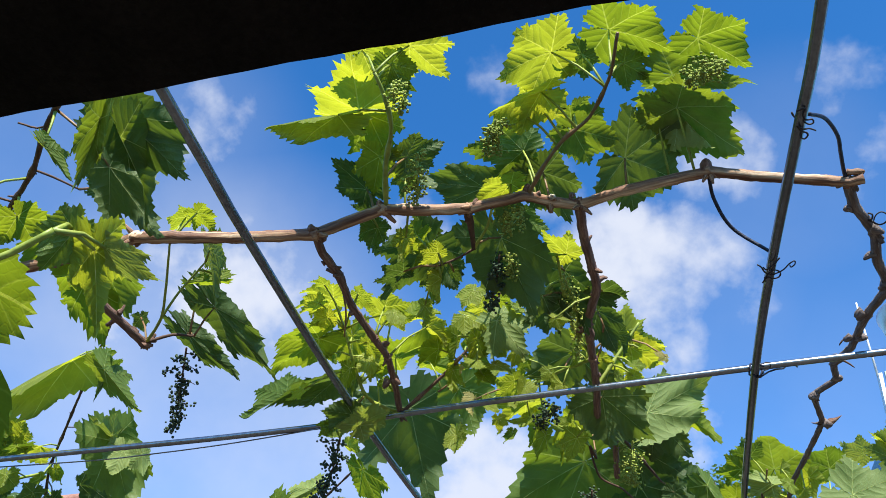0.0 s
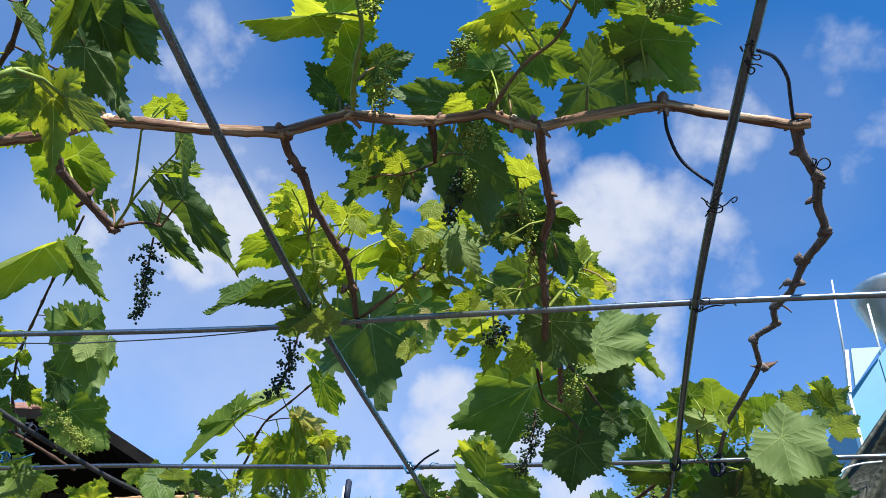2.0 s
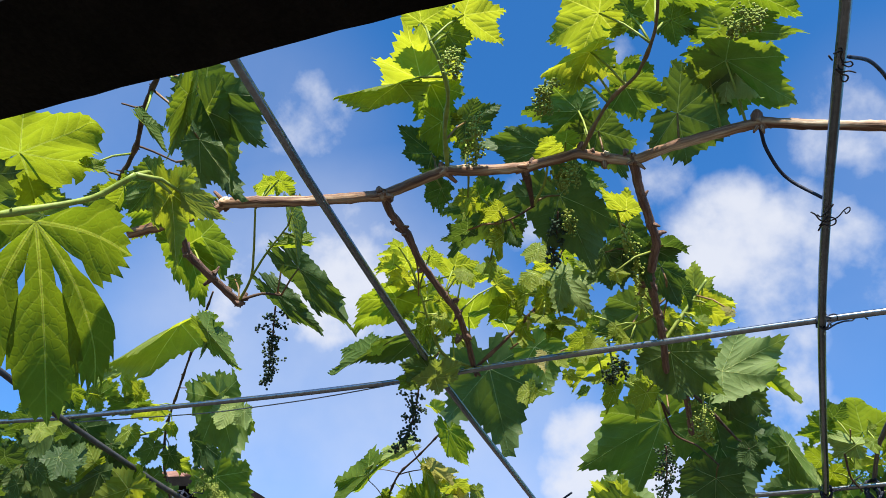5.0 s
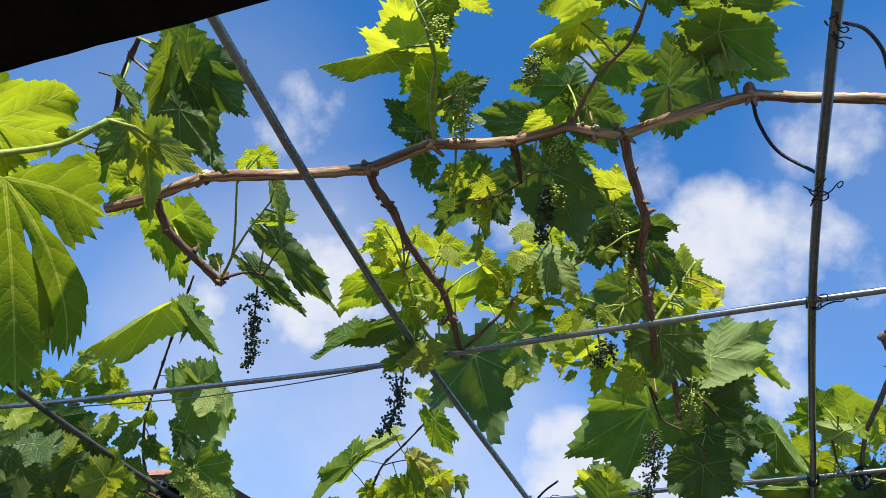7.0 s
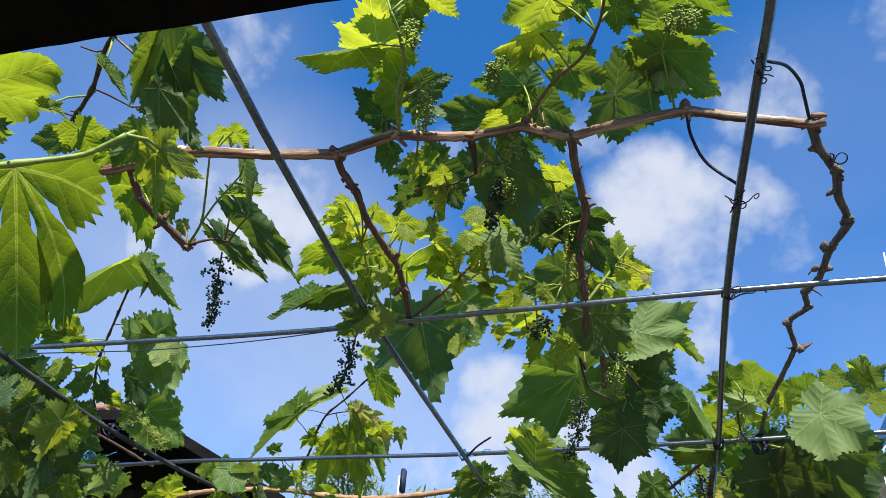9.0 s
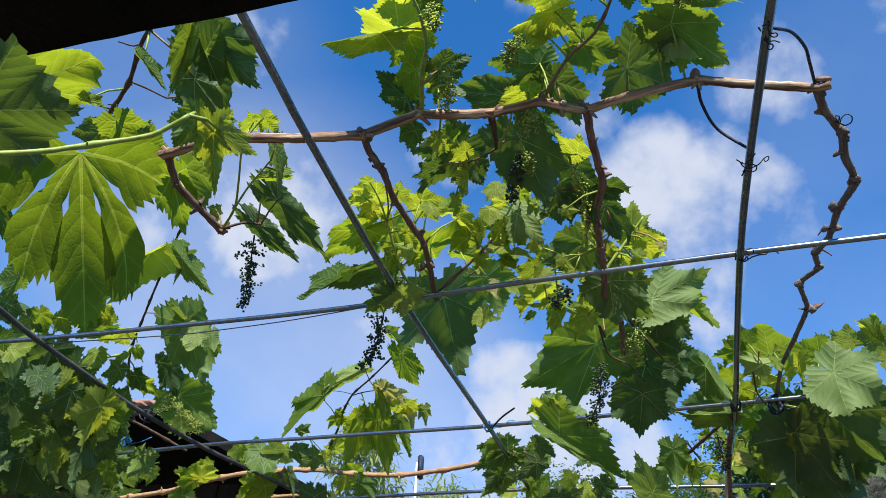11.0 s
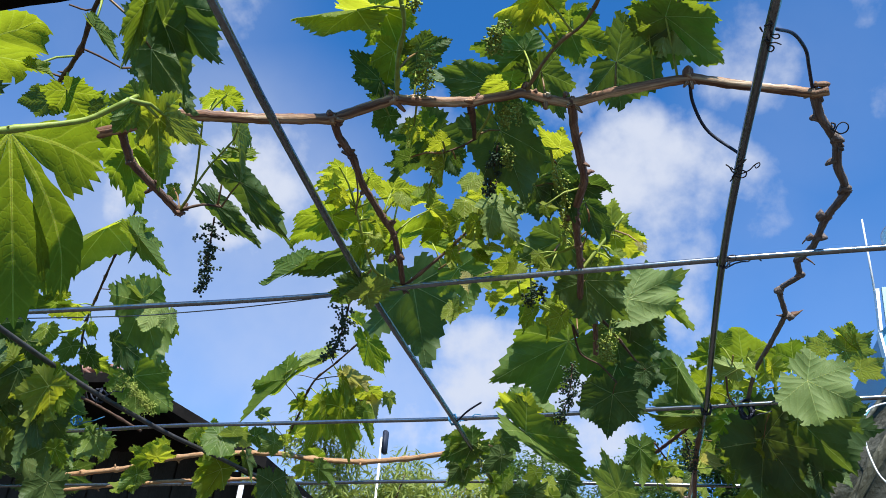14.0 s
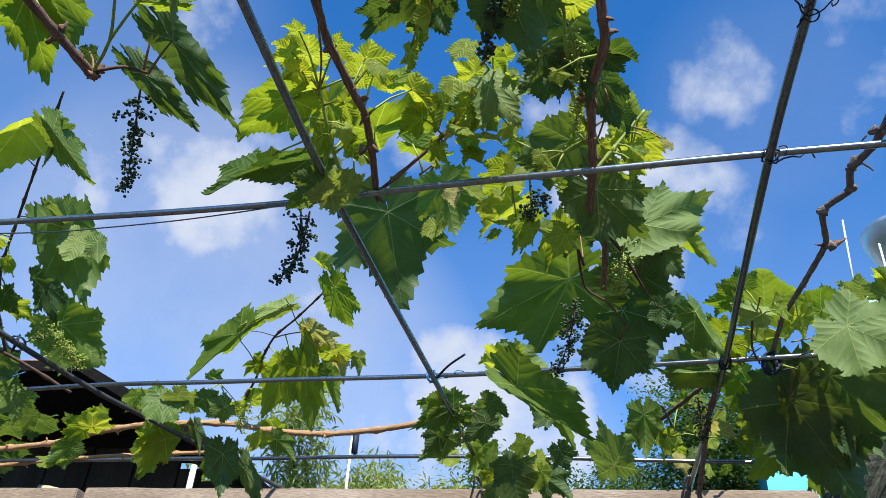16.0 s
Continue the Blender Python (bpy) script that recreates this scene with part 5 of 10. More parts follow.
grape_cluster(vine_mid, (-0.241, 0.538, 2.210), (-0.228, 0.560, 2.190), 0.030, "bright", 47, 70)
grape_cluster(vine_mid, (-0.139, 0.608, 2.205), (-0.148, 0.647, 2.190), 0.030, "bright", 48, 130)
grape_cluster(vine_mid, (-0.129, 0.737, 2.185), (-0.161, 0.750, 2.170), 0.040, "bright", 49, 130)
grape_cluster(vine_mid, (0.108, 0.575, 2.190), (0.065, 0.587, 2.185), 0.045, "bright", 50, 160)
grape_cluster(vine_mid, (-0.099, 0.867, 2.180), (-0.104, 1.016, 2.140), 0.026, "bright", 51, 130)
grape_cluster(vine_mid, (-0.039, 1.232, 2.120), (-0.044, 1.331, 2.090), 0.050, "bright", 52, 170)
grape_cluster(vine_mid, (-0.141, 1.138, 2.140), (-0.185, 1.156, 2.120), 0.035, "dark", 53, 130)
grape_cluster(vine_mid, (-0.160, 0.789, 2.160), (-0.157, 0.824, 2.150), 0.020, "bright", 54, 50)
grape_cluster(vine_left, (-1.173, 1.421, 2.160), (-1.153, 1.566, 2.120), 0.070, "bright", 55, 330)
grape_cluster(vine_left, (-1.332, 1.345, 2.150), (-1.419, 1.448, 2.100), 0.060, "bright", 56, 160)
grape_cluster(vine_right, (0.386, 1.801, 2.100), (0.352, 1.901, 2.060), 0.060, "bright", 57, 200)
grape_cluster(vine_far, (-0.892, 1.824, 2.150), (-0.945, 1.906, 2.120), 0.050, "bright", 58, 140)
grape_cluster(vine_far, (-0.780, 1.803, 2.240), (-0.841, 1.914, 2.200), 0.050, "bright", 59, 120)
grape_cluster(vine_far, (-1.079, 1.833, 2.180), (-1.147, 1.896, 2.150), 0.060, "bright", 60, 160)
grape_cluster(vine_far, (-0.388, 1.803, 2.130), (-0.396, 1.919, 2.100), 0.050, "bright", 61, 140)
grape_cluster(vine_far, (0.099, 1.762, 2.100), (0.114, 1.899, 2.070), 0.050, "dark", 62, 140)
cane(vine_left, [(-1.928, 1.375, 2.100), (-1.647, 1.436, 2.140), (-1.446, 1.419, 2.180), (-1.348, 1.564, 2.170), (-1.265, 1.710, 2.140)], 0.0042, 0.0035, TWIG, every=0.12)
cane(vine_left, [(-1.677, 1.239, 2.200), (-1.515, 1.324, 2.200), (-1.379, 1.363, 2.240), (-1.270, 1.392, 2.270)], 0.0040, 0.0030, GREEN_STEM, name="shoot", every=0.12)
cane(shade_canopy, [(-2.956, 1.675, 2.420), (-2.549, 1.777, 2.460), (-2.208, 1.915, 2.480), (-2.014, 2.038, 2.460)], 0.0060, 0.0040, RED_BARK, every=0.14)
cane(vine_mid, [(-0.057, 0.982, 2.170), (-0.063, 1.032, 2.175), (-0.075, 1.082, 2.180)], 0.0016, 0.0012, RED_STEM, False, "petiole")
cane(vine_mid, [(-0.390, 0.819, 2.170), (-0.406, 0.877, 2.175), (-0.430, 0.937, 2.180)], 0.0016, 0.0012, RED_STEM, False, "petiole")
cane(vine_mid, [(-0.209, 0.907, 2.170), (-0.195, 0.897, 2.175), (-0.187, 0.887, 2.180)], 0.0016, 0.0012, RED_STEM, False, "petiole")
cane(vine_mid, [(-0.284, 1.028, 2.170), (-0.265, 1.013, 2.175), (-0.252, 0.997, 2.180)], 0.0016, 0.0012, RED_STEM, False, "petiole")
cane(vine_mid, [(-0.121, 0.970, 2.170), (-0.110, 0.963, 2.175), (-0.105, 0.955, 2.180)], 0.0016, 0.0012, RED_STEM, False, "petiole")
cane(vine_mid, [(-0.328, 1.101, 2.170), (-0.302, 1.085, 2.175), (-0.283, 1.069, 2.180)], 0.0016, 0.0012, RED_STEM, False, "petiole")
cane(vine_mid, [(-0.310, 1.095, 2.170), (-0.294, 1.073, 2.175), (-0.285, 1.050, 2.180)], 0.0016, 0.0012, RED_STEM, False, "petiole")
cane(vine_mid, [(-0.102, 1.005, 2.170), (-0.091, 0.994, 2.175), (-0.085, 0.982, 2.180)], 0.0016, 0.0012, RED_STEM, False, "petiole")
cane(vine_right, [(0.193, 1.496, 2.170), (0.196, 1.624, 2.175), (0.192, 1.765, 2.180)], 0.0016, 0.0012, RED_STEM, False, "petiole")
cane(vine_right, [(0.271, 1.667, 2.170), (0.301, 1.666, 2.175), (0.325, 1.663, 2.180)], 0.0016, 0.0012, RED_STEM, False, "petiole")
cane(vine_right, [(0.074, 1.927, 2.170), (0.141, 1.966, 2.175), (0.200, 2.005, 2.180)], 0.0016, 0.0012, RED_STEM, False, "petiole")
cane(vine_right, [(0.088, 1.929, 2.170), (0.148, 1.995, 2.175), (0.202, 2.062, 2.180)], 0.0016, 0.0012, RED_STEM, False, "petiole")
bud_stub(vine_right, (0.2499, 0.8046, 2.1671), (0.2404, 0.8076, 2.1669), 0.0056, 0.0032, GREY_BARK)
bud_stub(vine_right, (0.2715, 0.8367, 2.1605), (0.2852, 0.8411, 2.1509), 0.0073, 0.0041, GREY_BARK)
bud_stub(vine_right, (0.2812, 0.8829, 2.1548), (0.2690, 0.8889, 2.1521), 0.0058, 0.0029, GREY_BARK)
bud_stub(vine_right, (0.2970, 0.9376, 2.1498), (0.3099, 0.9376, 2.1446), 0.0086, 0.0043, GREY_BARK)
bud_stub(vine_right, (0.2887, 1.0150, 2.1615), (0.2775, 1.0207, 2.1581), 0.0073, 0.0045, GREY_BARK)
bud_stub(vine_right, (0.2917, 1.0854, 2.1700), (0.3054, 1.0864, 2.1633), 0.0076, 0.0038, GREY_BARK)
bud_stub(vine_right, (0.2846, 1.0861, 2.1715), (0.2757, 1.0922, 2.1662), 0.0067, 0.0038, GREY_BARK)
bud_stub(vine_right, (0.2823, 1.1647, 2.1855), (0.2693, 1.1718, 2.1795), 0.0080, 0.0050, GREY_BARK)
bud_stub(vine_right, (0.2858, 1.2328, 2.1937), (0.2956, 1.2355, 2.1861), 0.0073, 0.0052, GREY_BARK)
bud_stub(vine_right, (0.2673, 1.2904, 2.1942), (0.2522, 1.2927, 2.1951), 0.0086, 0.0054, GREY_BARK)
bud_stub(vine_right, (0.2832, 1.3746, 2.1902), (0.2958, 1.3770, 2.1818), 0.0090, 0.0056, GREY_BARK)
bud_stub(vine_right, (0.2413, 0.7615, 2.1754), (0.2504, 0.7727, 2.1618), 0.0062, 0.0031, GREY_BARK)
bud_stub(vine_right, (0.2358, 0.7653, 2.1734), (0.2289, 0.7706, 2.1703), 0.0054, 0.0023, GREY_BARK)
bud_stub(vine_right, (0.2800, 1.1084, 2.1792), (0.2734, 1.1138, 2.1740), 0.0015, 0.0010, TWIG)
bud_stub(vine_right, (0.2861, 1.1665, 2.1817), (0.3007, 1.1717, 2.1686), 0.0018, 0.0011, TWIG)
bud_stub(vine_right, (0.2799, 1.3771, 2.1872), (0.2647, 1.3769, 2.1923), 0.0018, 0.0011, TWIG)
bud_stub(vine_right, (0.2885, 1.3762, 2.1857), (0.3131, 1.3658, 2.1939), 0.0051, 0.0014, BARK)
bud_stub(vine_mid, (0.2414, 0.7560, 2.1785), (0.2592, 0.7541, 2.1747), 0.0047, 0.0039, BARK)
bud_stub(vine_mid, (0.0891, 0.7322, 2.1929), (0.0891, 0.7203, 2.2029), 0.0076, 0.0053, RED_BARK)
bud_stub(vine_mid, (-0.3761, 0.6783, 2.1471), (-0.3786, 0.6712, 2.1517), 0.0077, 0.0048, RED_BARK)
bud_stub(vine_mid, (-0.3713, 0.6827, 2.1455), (-0.3663, 0.6922, 2.1397), 0.0071, 0.0041, RED_BARK)
bud_stub(vine_mid, (-0.3872, 0.6777, 2.1455), (-0.3901, 0.6810, 2.1411), 0.0059, 0.0036, RED_BARK)
bud_stub(vine_mid, (-0.2943, 0.6831, 2.1743), (-0.2964, 0.6762, 2.1790), 0.0053, 0.0030, RED_BARK)
bud_stub(vine_mid, (-0.2912, 0.6857, 2.1733), (-0.2901, 0.6939, 2.1669), 0.0053, 0.0030, RED_BARK)
bud_stub(vine_mid, (-0.1871, 0.7180, 2.1875), (-0.1824, 0.7135, 2.1925), 0.0048, 0.0030, RED_BARK)
bud_stub(vine_mid, (-0.1932, 0.7219, 2.1842), (-0.1961, 0.7290, 2.1771), 0.0059, 0.0036, RED_BARK)
bud_stub(vine_mid, (-0.1213, 0.7187, 2.1943), (-0.1185, 0.7113, 2.2009), 0.0059, 0.0030, RED_BARK)
bud_stub(vine_mid, (-0.1119, 0.7245, 2.1956), (-0.1069, 0.7304, 2.1912), 0.0048, 0.0030, RED_BARK)
bud_stub(vine_mid, (-0.0649, 0.7523, 2.2002), (-0.0609, 0.7607, 2.1930), 0.0072, 0.0048, RED_BARK)
bud_stub(vine_mid, (-0.0689, 0.7487, 2.2014), (-0.0733, 0.7435, 2.2054), 0.0054, 0.0030, RED_BARK)
bud_stub(vine_mid, (-0.3745, 0.7423, 2.1383), (-0.3629, 0.7442, 2.1424), 0.0049, 0.0024, RED_BARK)
bud_stub(vine_mid, (-0.3784, 0.7314, 2.1390), (-0.3832, 0.7262, 2.1412), 0.0037, 0.0018, RED_BARK)
bud_stub(vine_mid, (-0.3730, 0.8259, 2.1367), (-0.3819, 0.8266, 2.1312), 0.0044, 0.0026, RED_BARK)
bud_stub(vine_mid, (-0.3610, 0.9142, 2.1396), (-0.3511, 0.9157, 2.1427), 0.0047, 0.0027, RED_BARK)
bud_stub(vine_mid, (-0.3694, 0.9901, 2.1342), (-0.3594, 0.9997, 2.1266), 0.0063, 0.0035, RED_BARK)
bud_stub(vine_mid, (-0.3756, 0.9902, 2.1306), (-0.3835, 0.9952, 2.1197), 0.0056, 0.0035, RED_BARK)
bud_stub(vine_mid, (-0.0615, 0.8165, 2.1893), (-0.0531, 0.8132, 2.1932), 0.0044, 0.0025, RED_BARK)
bud_stub(vine_mid, (-0.0547, 0.8866, 2.1775), (-0.0415, 0.8859, 2.1791), 0.0045, 0.0026, RED_BARK)
bud_stub(vine_mid, (-0.0590, 0.9073, 2.1746), (-0.0678, 0.9106, 2.1700), 0.0045, 0.0026, RED_BARK)
bud_stub(vine_mid, (-0.0862, 0.9719, 2.1644), (-0.0969, 0.9736, 2.1607), 0.0061, 0.0034, RED_BARK)
bud_stub(vine_mid, (-0.0780, 0.9746, 2.1621), (-0.0724, 0.9824, 2.1531), 0.0054, 0.0034, RED_BARK)
bud_stub(vine_mid, (-0.0813, 1.0690, 2.1505), (-0.0711, 1.0734, 2.1456), 0.0057, 0.0036, RED_BARK)
bud_stub(vine_mid, (-0.6622, 0.8034, 2.1153), (-0.6651, 0.8074, 2.1083), 0.0090, 0.0055, RED_BARK)
bud_stub(vine_mid, (-0.6596, 0.8046, 2.1191), (-0.6496, 0.8120, 2.1204), 0.0055, 0.0028, RED_BARK)
bud_stub(vine_mid, (-0.6681, 0.7431, 2.1215), (-0.6625, 0.7423, 2.1274), 0.0041, 0.0020, RED_BARK)
bud_stub(vine_mid, (-0.6645, 0.7858, 2.1182), (-0.6669, 0.7775, 2.1244), 0.0048, 0.0027, RED_BARK)
tendril(vine_mid, [(0.1529, 0.5842, 2.1060), (0.1608, 0.5829, 2.1060), (0.1594, 0.5897, 2.1060), (0.1627, 0.5976, 2.1060), (0.1684, 0.5979, 2.1060), (0.1704, 0.6027, 2.1060), (0.1665, 0.6041, 2.1060), (0.1610, 0.5994, 2.1060)], 0.0011)
tendril(vine_mid, [(0.1548, 0.6034, 2.1060), (0.1615, 0.6091, 2.1060), (0.1667, 0.6093, 2.1060), (0.1734, 0.6136, 2.1060)], 0.0011)
tendril(vine_mid, [(0.1561, 0.6051, 2.1060), (0.1604, 0.6118, 2.1060), (0.1647, 0.6141, 2.1060), (0.1666, 0.6183, 2.1060), (0.1639, 0.6223, 2.1060), (0.1602, 0.6193, 2.1060), (0.1606, 0.6141, 2.1060)], 0.0011)
tendril(vine_mid, [(0.1280, 0.8089, 2.1050), (0.1330, 0.8151, 2.1050), (0.1367, 0.8243, 2.1050), (0.1432, 0.8308, 2.1050), (0.1502, 0.8299, 2.1050), (0.1578, 0.8249, 2.1050), (0.1636, 0.8154, 2.1050), (0.1690, 0.8112, 2.1050), (0.1700, 0.8176, 2.1050), (0.1660, 0.8222, 2.1050), (0.1644, 0.8177, 2.1050)], 0.0010)
tendril(vine_mid, [(0.1521, 0.8019, 2.1050), (0.1468, 0.8113, 2.1050), (0.1387, 0.8204, 2.1050), (0.1351, 0.8155, 2.1050)], 0.0011)
tendril(vine_mid, [(0.1357, 0.8447, 2.1050), (0.1405, 0.8346, 2.1050), (0.1477, 0.8392, 2.1050), (0.1540, 0.8371, 2.1050), (0.1544, 0.8286, 2.1050), (0.1472, 0.8230, 2.1050), (0.1417, 0.8284, 2.1050), (0.1369, 0.8362, 2.1050)], 0.0011)
tendril(vine_mid, [(0.1489, 0.5849, 2.1060), (0.1520, 0.5919, 2.1060), (0.1489, 0.5863, 2.1060)], 0.0009)
tendril(vine_right, [(0.2681, 0.8170, 2.1650), (0.2726, 0.8177, 2.1628), (0.2708, 0.8224, 2.1586), (0.2651, 0.8218, 2.1612), (0.2713, 0.8239, 2.1569), (0.2788, 0.8259, 2.1523), (0.2862, 0.8223, 2.1534), (0.2874, 0.8171, 2.1583), (0.2818, 0.8150, 2.1624), (0.2757, 0.8185, 2.1610), (0.2726, 0.8238, 2.1566)], 0.0012)
tendril(vine_mid, [(0.1490, 1.0450, 2.1170), (0.1548, 1.0432, 2.1170), (0.1590, 1.0482, 2.1170), (0.1586, 1.0598, 2.1170), (0.1512, 1.0645, 2.1170), (0.1507, 1.0778, 2.1170)], 0.0009)
cane(vine_far, [(0.207, 2.325, 0.000), (0.187, 2.285, 0.960), (0.127, 2.235, 1.660), (0.127, 2.205, 2.060)], 0.0130, 0.0058, RED_BARK, every=0.2, name="trunk")
leaf(vine_near, (-0.506, 0.361, 1.848), (-25, -18, 36), 0.176, "mature", "fingered", wide=0.70)
leaf(vine_near, (-0.609, 0.355, 1.843), (-39, -37, 33), 0.084, "green", "flat", wide=0.46)
leaf(vine_near, (-0.537, 0.272, 1.820), (19, -27, -77), 0.090, "old_shaded", "wide", wide=0.94)
leaf(vine_near, (-0.568, 0.305, 1.827), (66, -58, -112), 0.065, "old_shaded", "wide", wide=0.41)
leaf(vine_near, (-0.356, 0.349, 1.830), (-23, -11, 26), 0.056, "young", "fold", stalk=(-0.353, 0.312, 1.812), wide=0.57)
leaf(vine_near, (-0.375, 0.347, 1.848), (-38, 13, 57), 0.032, "green", "wide", stalk=(-0.353, 0.312, 1.812), wide=0.85)
leaf(vine_near, (-0.353, 0.354, 1.835), (-14, -26, -31), 0.045, "pale", "flat", stalk=(-0.353, 0.312, 1.812), wide=0.42)
leaf(vine_left, (-0.818, 0.492, 2.160), (6, 2, -96), 0.151, "mature", "wide", stalk=(-0.804, 0.552, 2.200), wide=0.65)
leaf(vine_left, (-0.843, 0.542, 2.150), (6, -17, -41), 0.046, "mature", "flat", stalk=(-0.804, 0.552, 2.200), wide=1.07)
leaf(vine_left, (-0.526, 0.483, 2.170), (-12, -29, -24), 0.096, "old_shaded", "wide", stalk=(-0.583, 0.457, 2.200), wide=0.67)
leaf(vine_left, (-0.532, 0.468, 2.150), (-26, 7, 38), 0.078, "green", "roof", stalk=(-0.583, 0.457, 2.200), wide=0.30)
leaf(vine_left, (-0.518, 0.489, 2.140), (-1, 4, 8), 0.106, "green", "fold", wide=0.34)
leaf(vine_left, (-0.568, 0.539, 2.160), (-37, -29, -7), 0.095, "old_shaded", "lobed", stalk=(-0.610, 0.478, 2.200), wide=0.61)
leaf(vine_left, (-0.608, 0.591, 2.180), (22, 44, 173), 0.036, "old_shaded", "flat", stalk=(-0.656, 0.594, 2.200))
leaf(vine_left, (-0.779, 0.616, 2.180), (-22, 36, 104), 0.038, "old_shaded", "wide", stalk=(-0.778, 0.615, 2.200), wide=0.94)
leaf(vine_left, (-0.731, 0.594, 2.170), (-8, -12, 1), 0.052, "mature", "flat", stalk=(-0.734, 0.584, 2.200), wide=1.14)
leaf(vine_left, (-0.737, 0.670, 2.200), (-11, 10, 63), 0.070, "mature", "wide", stalk=(-0.778, 0.615, 2.200), wide=0.68)
leaf(vine_left, (-0.737, 0.645, 2.190), (40, -17, -123), 0.035, "old_shaded", "flat", stalk=(-0.768, 0.609, 2.200), wide=0.66)
leaf(vine_left, (-0.604, 0.480, 2.140), (-13, -20, -11), 0.047, "green", "fold", stalk=(-0.610, 0.478, 2.200), wide=0.30)
leaf(vine_left, (-0.723, 0.524, 2.140), (4, -21, -44), 0.032, "mature", "fold", stalk=(-0.706, 0.563, 2.200), wide=0.51)
leaf(vine_mid, (-0.732, 0.738, 2.185), (-5, -11, 19), 0.113, "mature", "wide", stalk=(-0.675, 0.722, 2.120), wide=0.49)
leaf(vine_mid, (-0.717, 0.744, 2.205), (-7, -12, 0), 0.078, "green", "wide", wide=0.79)
leaf(vine_mid, (-0.533, 0.710, 2.175), (-15, -4, 16), 0.079, "pale", "fold", stalk=(-0.545, 0.725, 2.170), wide=0.33)
leaf(vine_mid, (-0.555, 0.674, 2.205), (8, 8, 53), 0.051, "young", "flat", stalk=(-0.565, 0.672, 2.160), wide=0.49)
leaf(vine_mid, (-0.530, 0.661, 2.195), (-8, 1, -18), 0.034, "mature", "flat", stalk=(-0.565, 0.672, 2.160))
leaf(vine_mid, (-0.573, 0.811, 2.165), (-19, -25, -13), 0.135, "old_shaded", "slim", stalk=(-0.611, 0.836, 2.140), wide=0.30)
leaf(vine_mid, (-0.630, 0.847, 2.155), (-29, -30, -22), 0.096, "old_shaded", "slim", stalk=(-0.611, 0.836, 2.140), wide=0.34)
leaf(vine_mid, (-0.547, 0.767, 2.175), (-13, 31, 103), 0.050, "mature", "fold", stalk=(-0.557, 0.732, 2.165), wide=0.44)
leaf(vine_mid, (-0.601, 0.802, 2.185), (-43, -23, 3), 0.019, "old_shaded", "flat", stalk=(-0.615, 0.831, 2.138), wide=1.31)
leaf(vine_mid, (-0.694, 0.820, 2.175), (-29, -21, 23), 0.025, "old_shaded", "flat", stalk=(-0.662, 0.809, 2.115), wide=0.79)
leaf(vine_left, (-0.872, 0.989, 2.220), (-31, -38, 1), 0.099, "green", "fold", wide=0.43)
leaf(vine_left, (-0.875, 1.005, 2.230), (-21, 6, 44), 0.060, "green", "fold", wide=0.45)
leaf(vine_left, (-1.008, 1.229, 2.240), (3, 23, -167), 0.082, "pale", "fold", wide=0.49)
leaf(vine_left, (-0.993, 1.252, 2.220), (-83, 6, 28), 0.053, "pale", "wide", wide=0.89)
leaf(vine_left, (-1.019, 1.247, 2.240), (-55, -26, 23), 0.148, "green", "wide", wide=0.58)
leaf(vine_left, (-0.939, 1.239, 2.200), (-79, -17, 38), 0.045, "pale", "fold", wide=0.80)
leaf(vine_left, (-1.187, 1.515, 2.200), (-30, -37, -27), 0.123, "green", "wide", wide=0.96)
leaf(vine_left, (-1.146, 1.389, 2.220), (-50, -21, 19), 0.092, "old_shaded", "flat", wide=0.52)
leaf(vine_mid, (-0.308, 0.614, 2.275), (-18, 6, -167), 0.116, "young", "lobed", wide=0.85)
leaf(vine_mid, (-0.313, 0.569, 2.215), (-6, 5, 102), 0.084, "young", "roof", stalk=(-0.255, 0.571, 2.208), wide=0.30)
leaf(vine_mid, (-0.302, 0.630, 2.285), (-23, -3, -10), 0.070, "mature", "lobed", wide=0.88)
leaf(vine_mid, (-0.292, 0.657, 2.235), (-23, 11, 22), 0.053, "mature", "flat", stalk=(-0.279, 0.649, 2.186), wide=0.86)
leaf(vine_mid, (-0.325, 0.707, 2.235), (28, 25, 152), 0.059, "old_shaded", "wide", stalk=(-0.304, 0.686, 2.169), wide=0.65)
leaf(vine_mid, (-0.326, 0.734, 2.225), (2, 29, 118), 0.029, "old_shaded", "flat", stalk=(-0.304, 0.686, 2.169), wide=0.80)
leaf(vine_mid, (-0.261, 0.666, 2.235), (25, -36, -105), 0.050, "old_shaded", "wide", stalk=(-0.279, 0.649, 2.186), wide=0.69)
leaf(vine_mid, (-0.267, 0.686, 2.225), (-36, 15, 15), 0.030, "green", "flat", stalk=(-0.269, 0.697, 2.176), wide=0.93)
leaf(vine_mid, (-0.247, 0.550, 2.265), (-20, -19, -8), 0.040, "green", "wide", stalk=(-0.257, 0.536, 2.223), wide=0.91)
leaf(vine_mid, (-0.225, 0.544, 2.285), (-3, 3, -34), 0.063, "young", "lobed", stalk=(-0.258, 0.530, 2.225), wide=0.91)
leaf(vine_mid, (-0.286, 0.551, 2.305), (8, -4, -109), 0.049, "young", "wide", stalk=(-0.258, 0.530, 2.225), wide=1.35)
leaf(vine_mid, (-0.086, 0.621, 2.255), (-10, -8, 93), 0.068, "young", "roof", stalk=(-0.052, 0.651, 2.215), wide=0.81)
leaf(vine_mid, (-0.067, 0.584, 2.275), (-5, 5, 87), 0.068, "young", "wide", stalk=(-0.015, 0.606, 2.224), wide=0.96)
leaf(vine_mid, (-0.100, 0.634, 2.265), (6, 8, 31), 0.047, "young", "flat", stalk=(-0.069, 0.660, 2.210), wide=0.61)
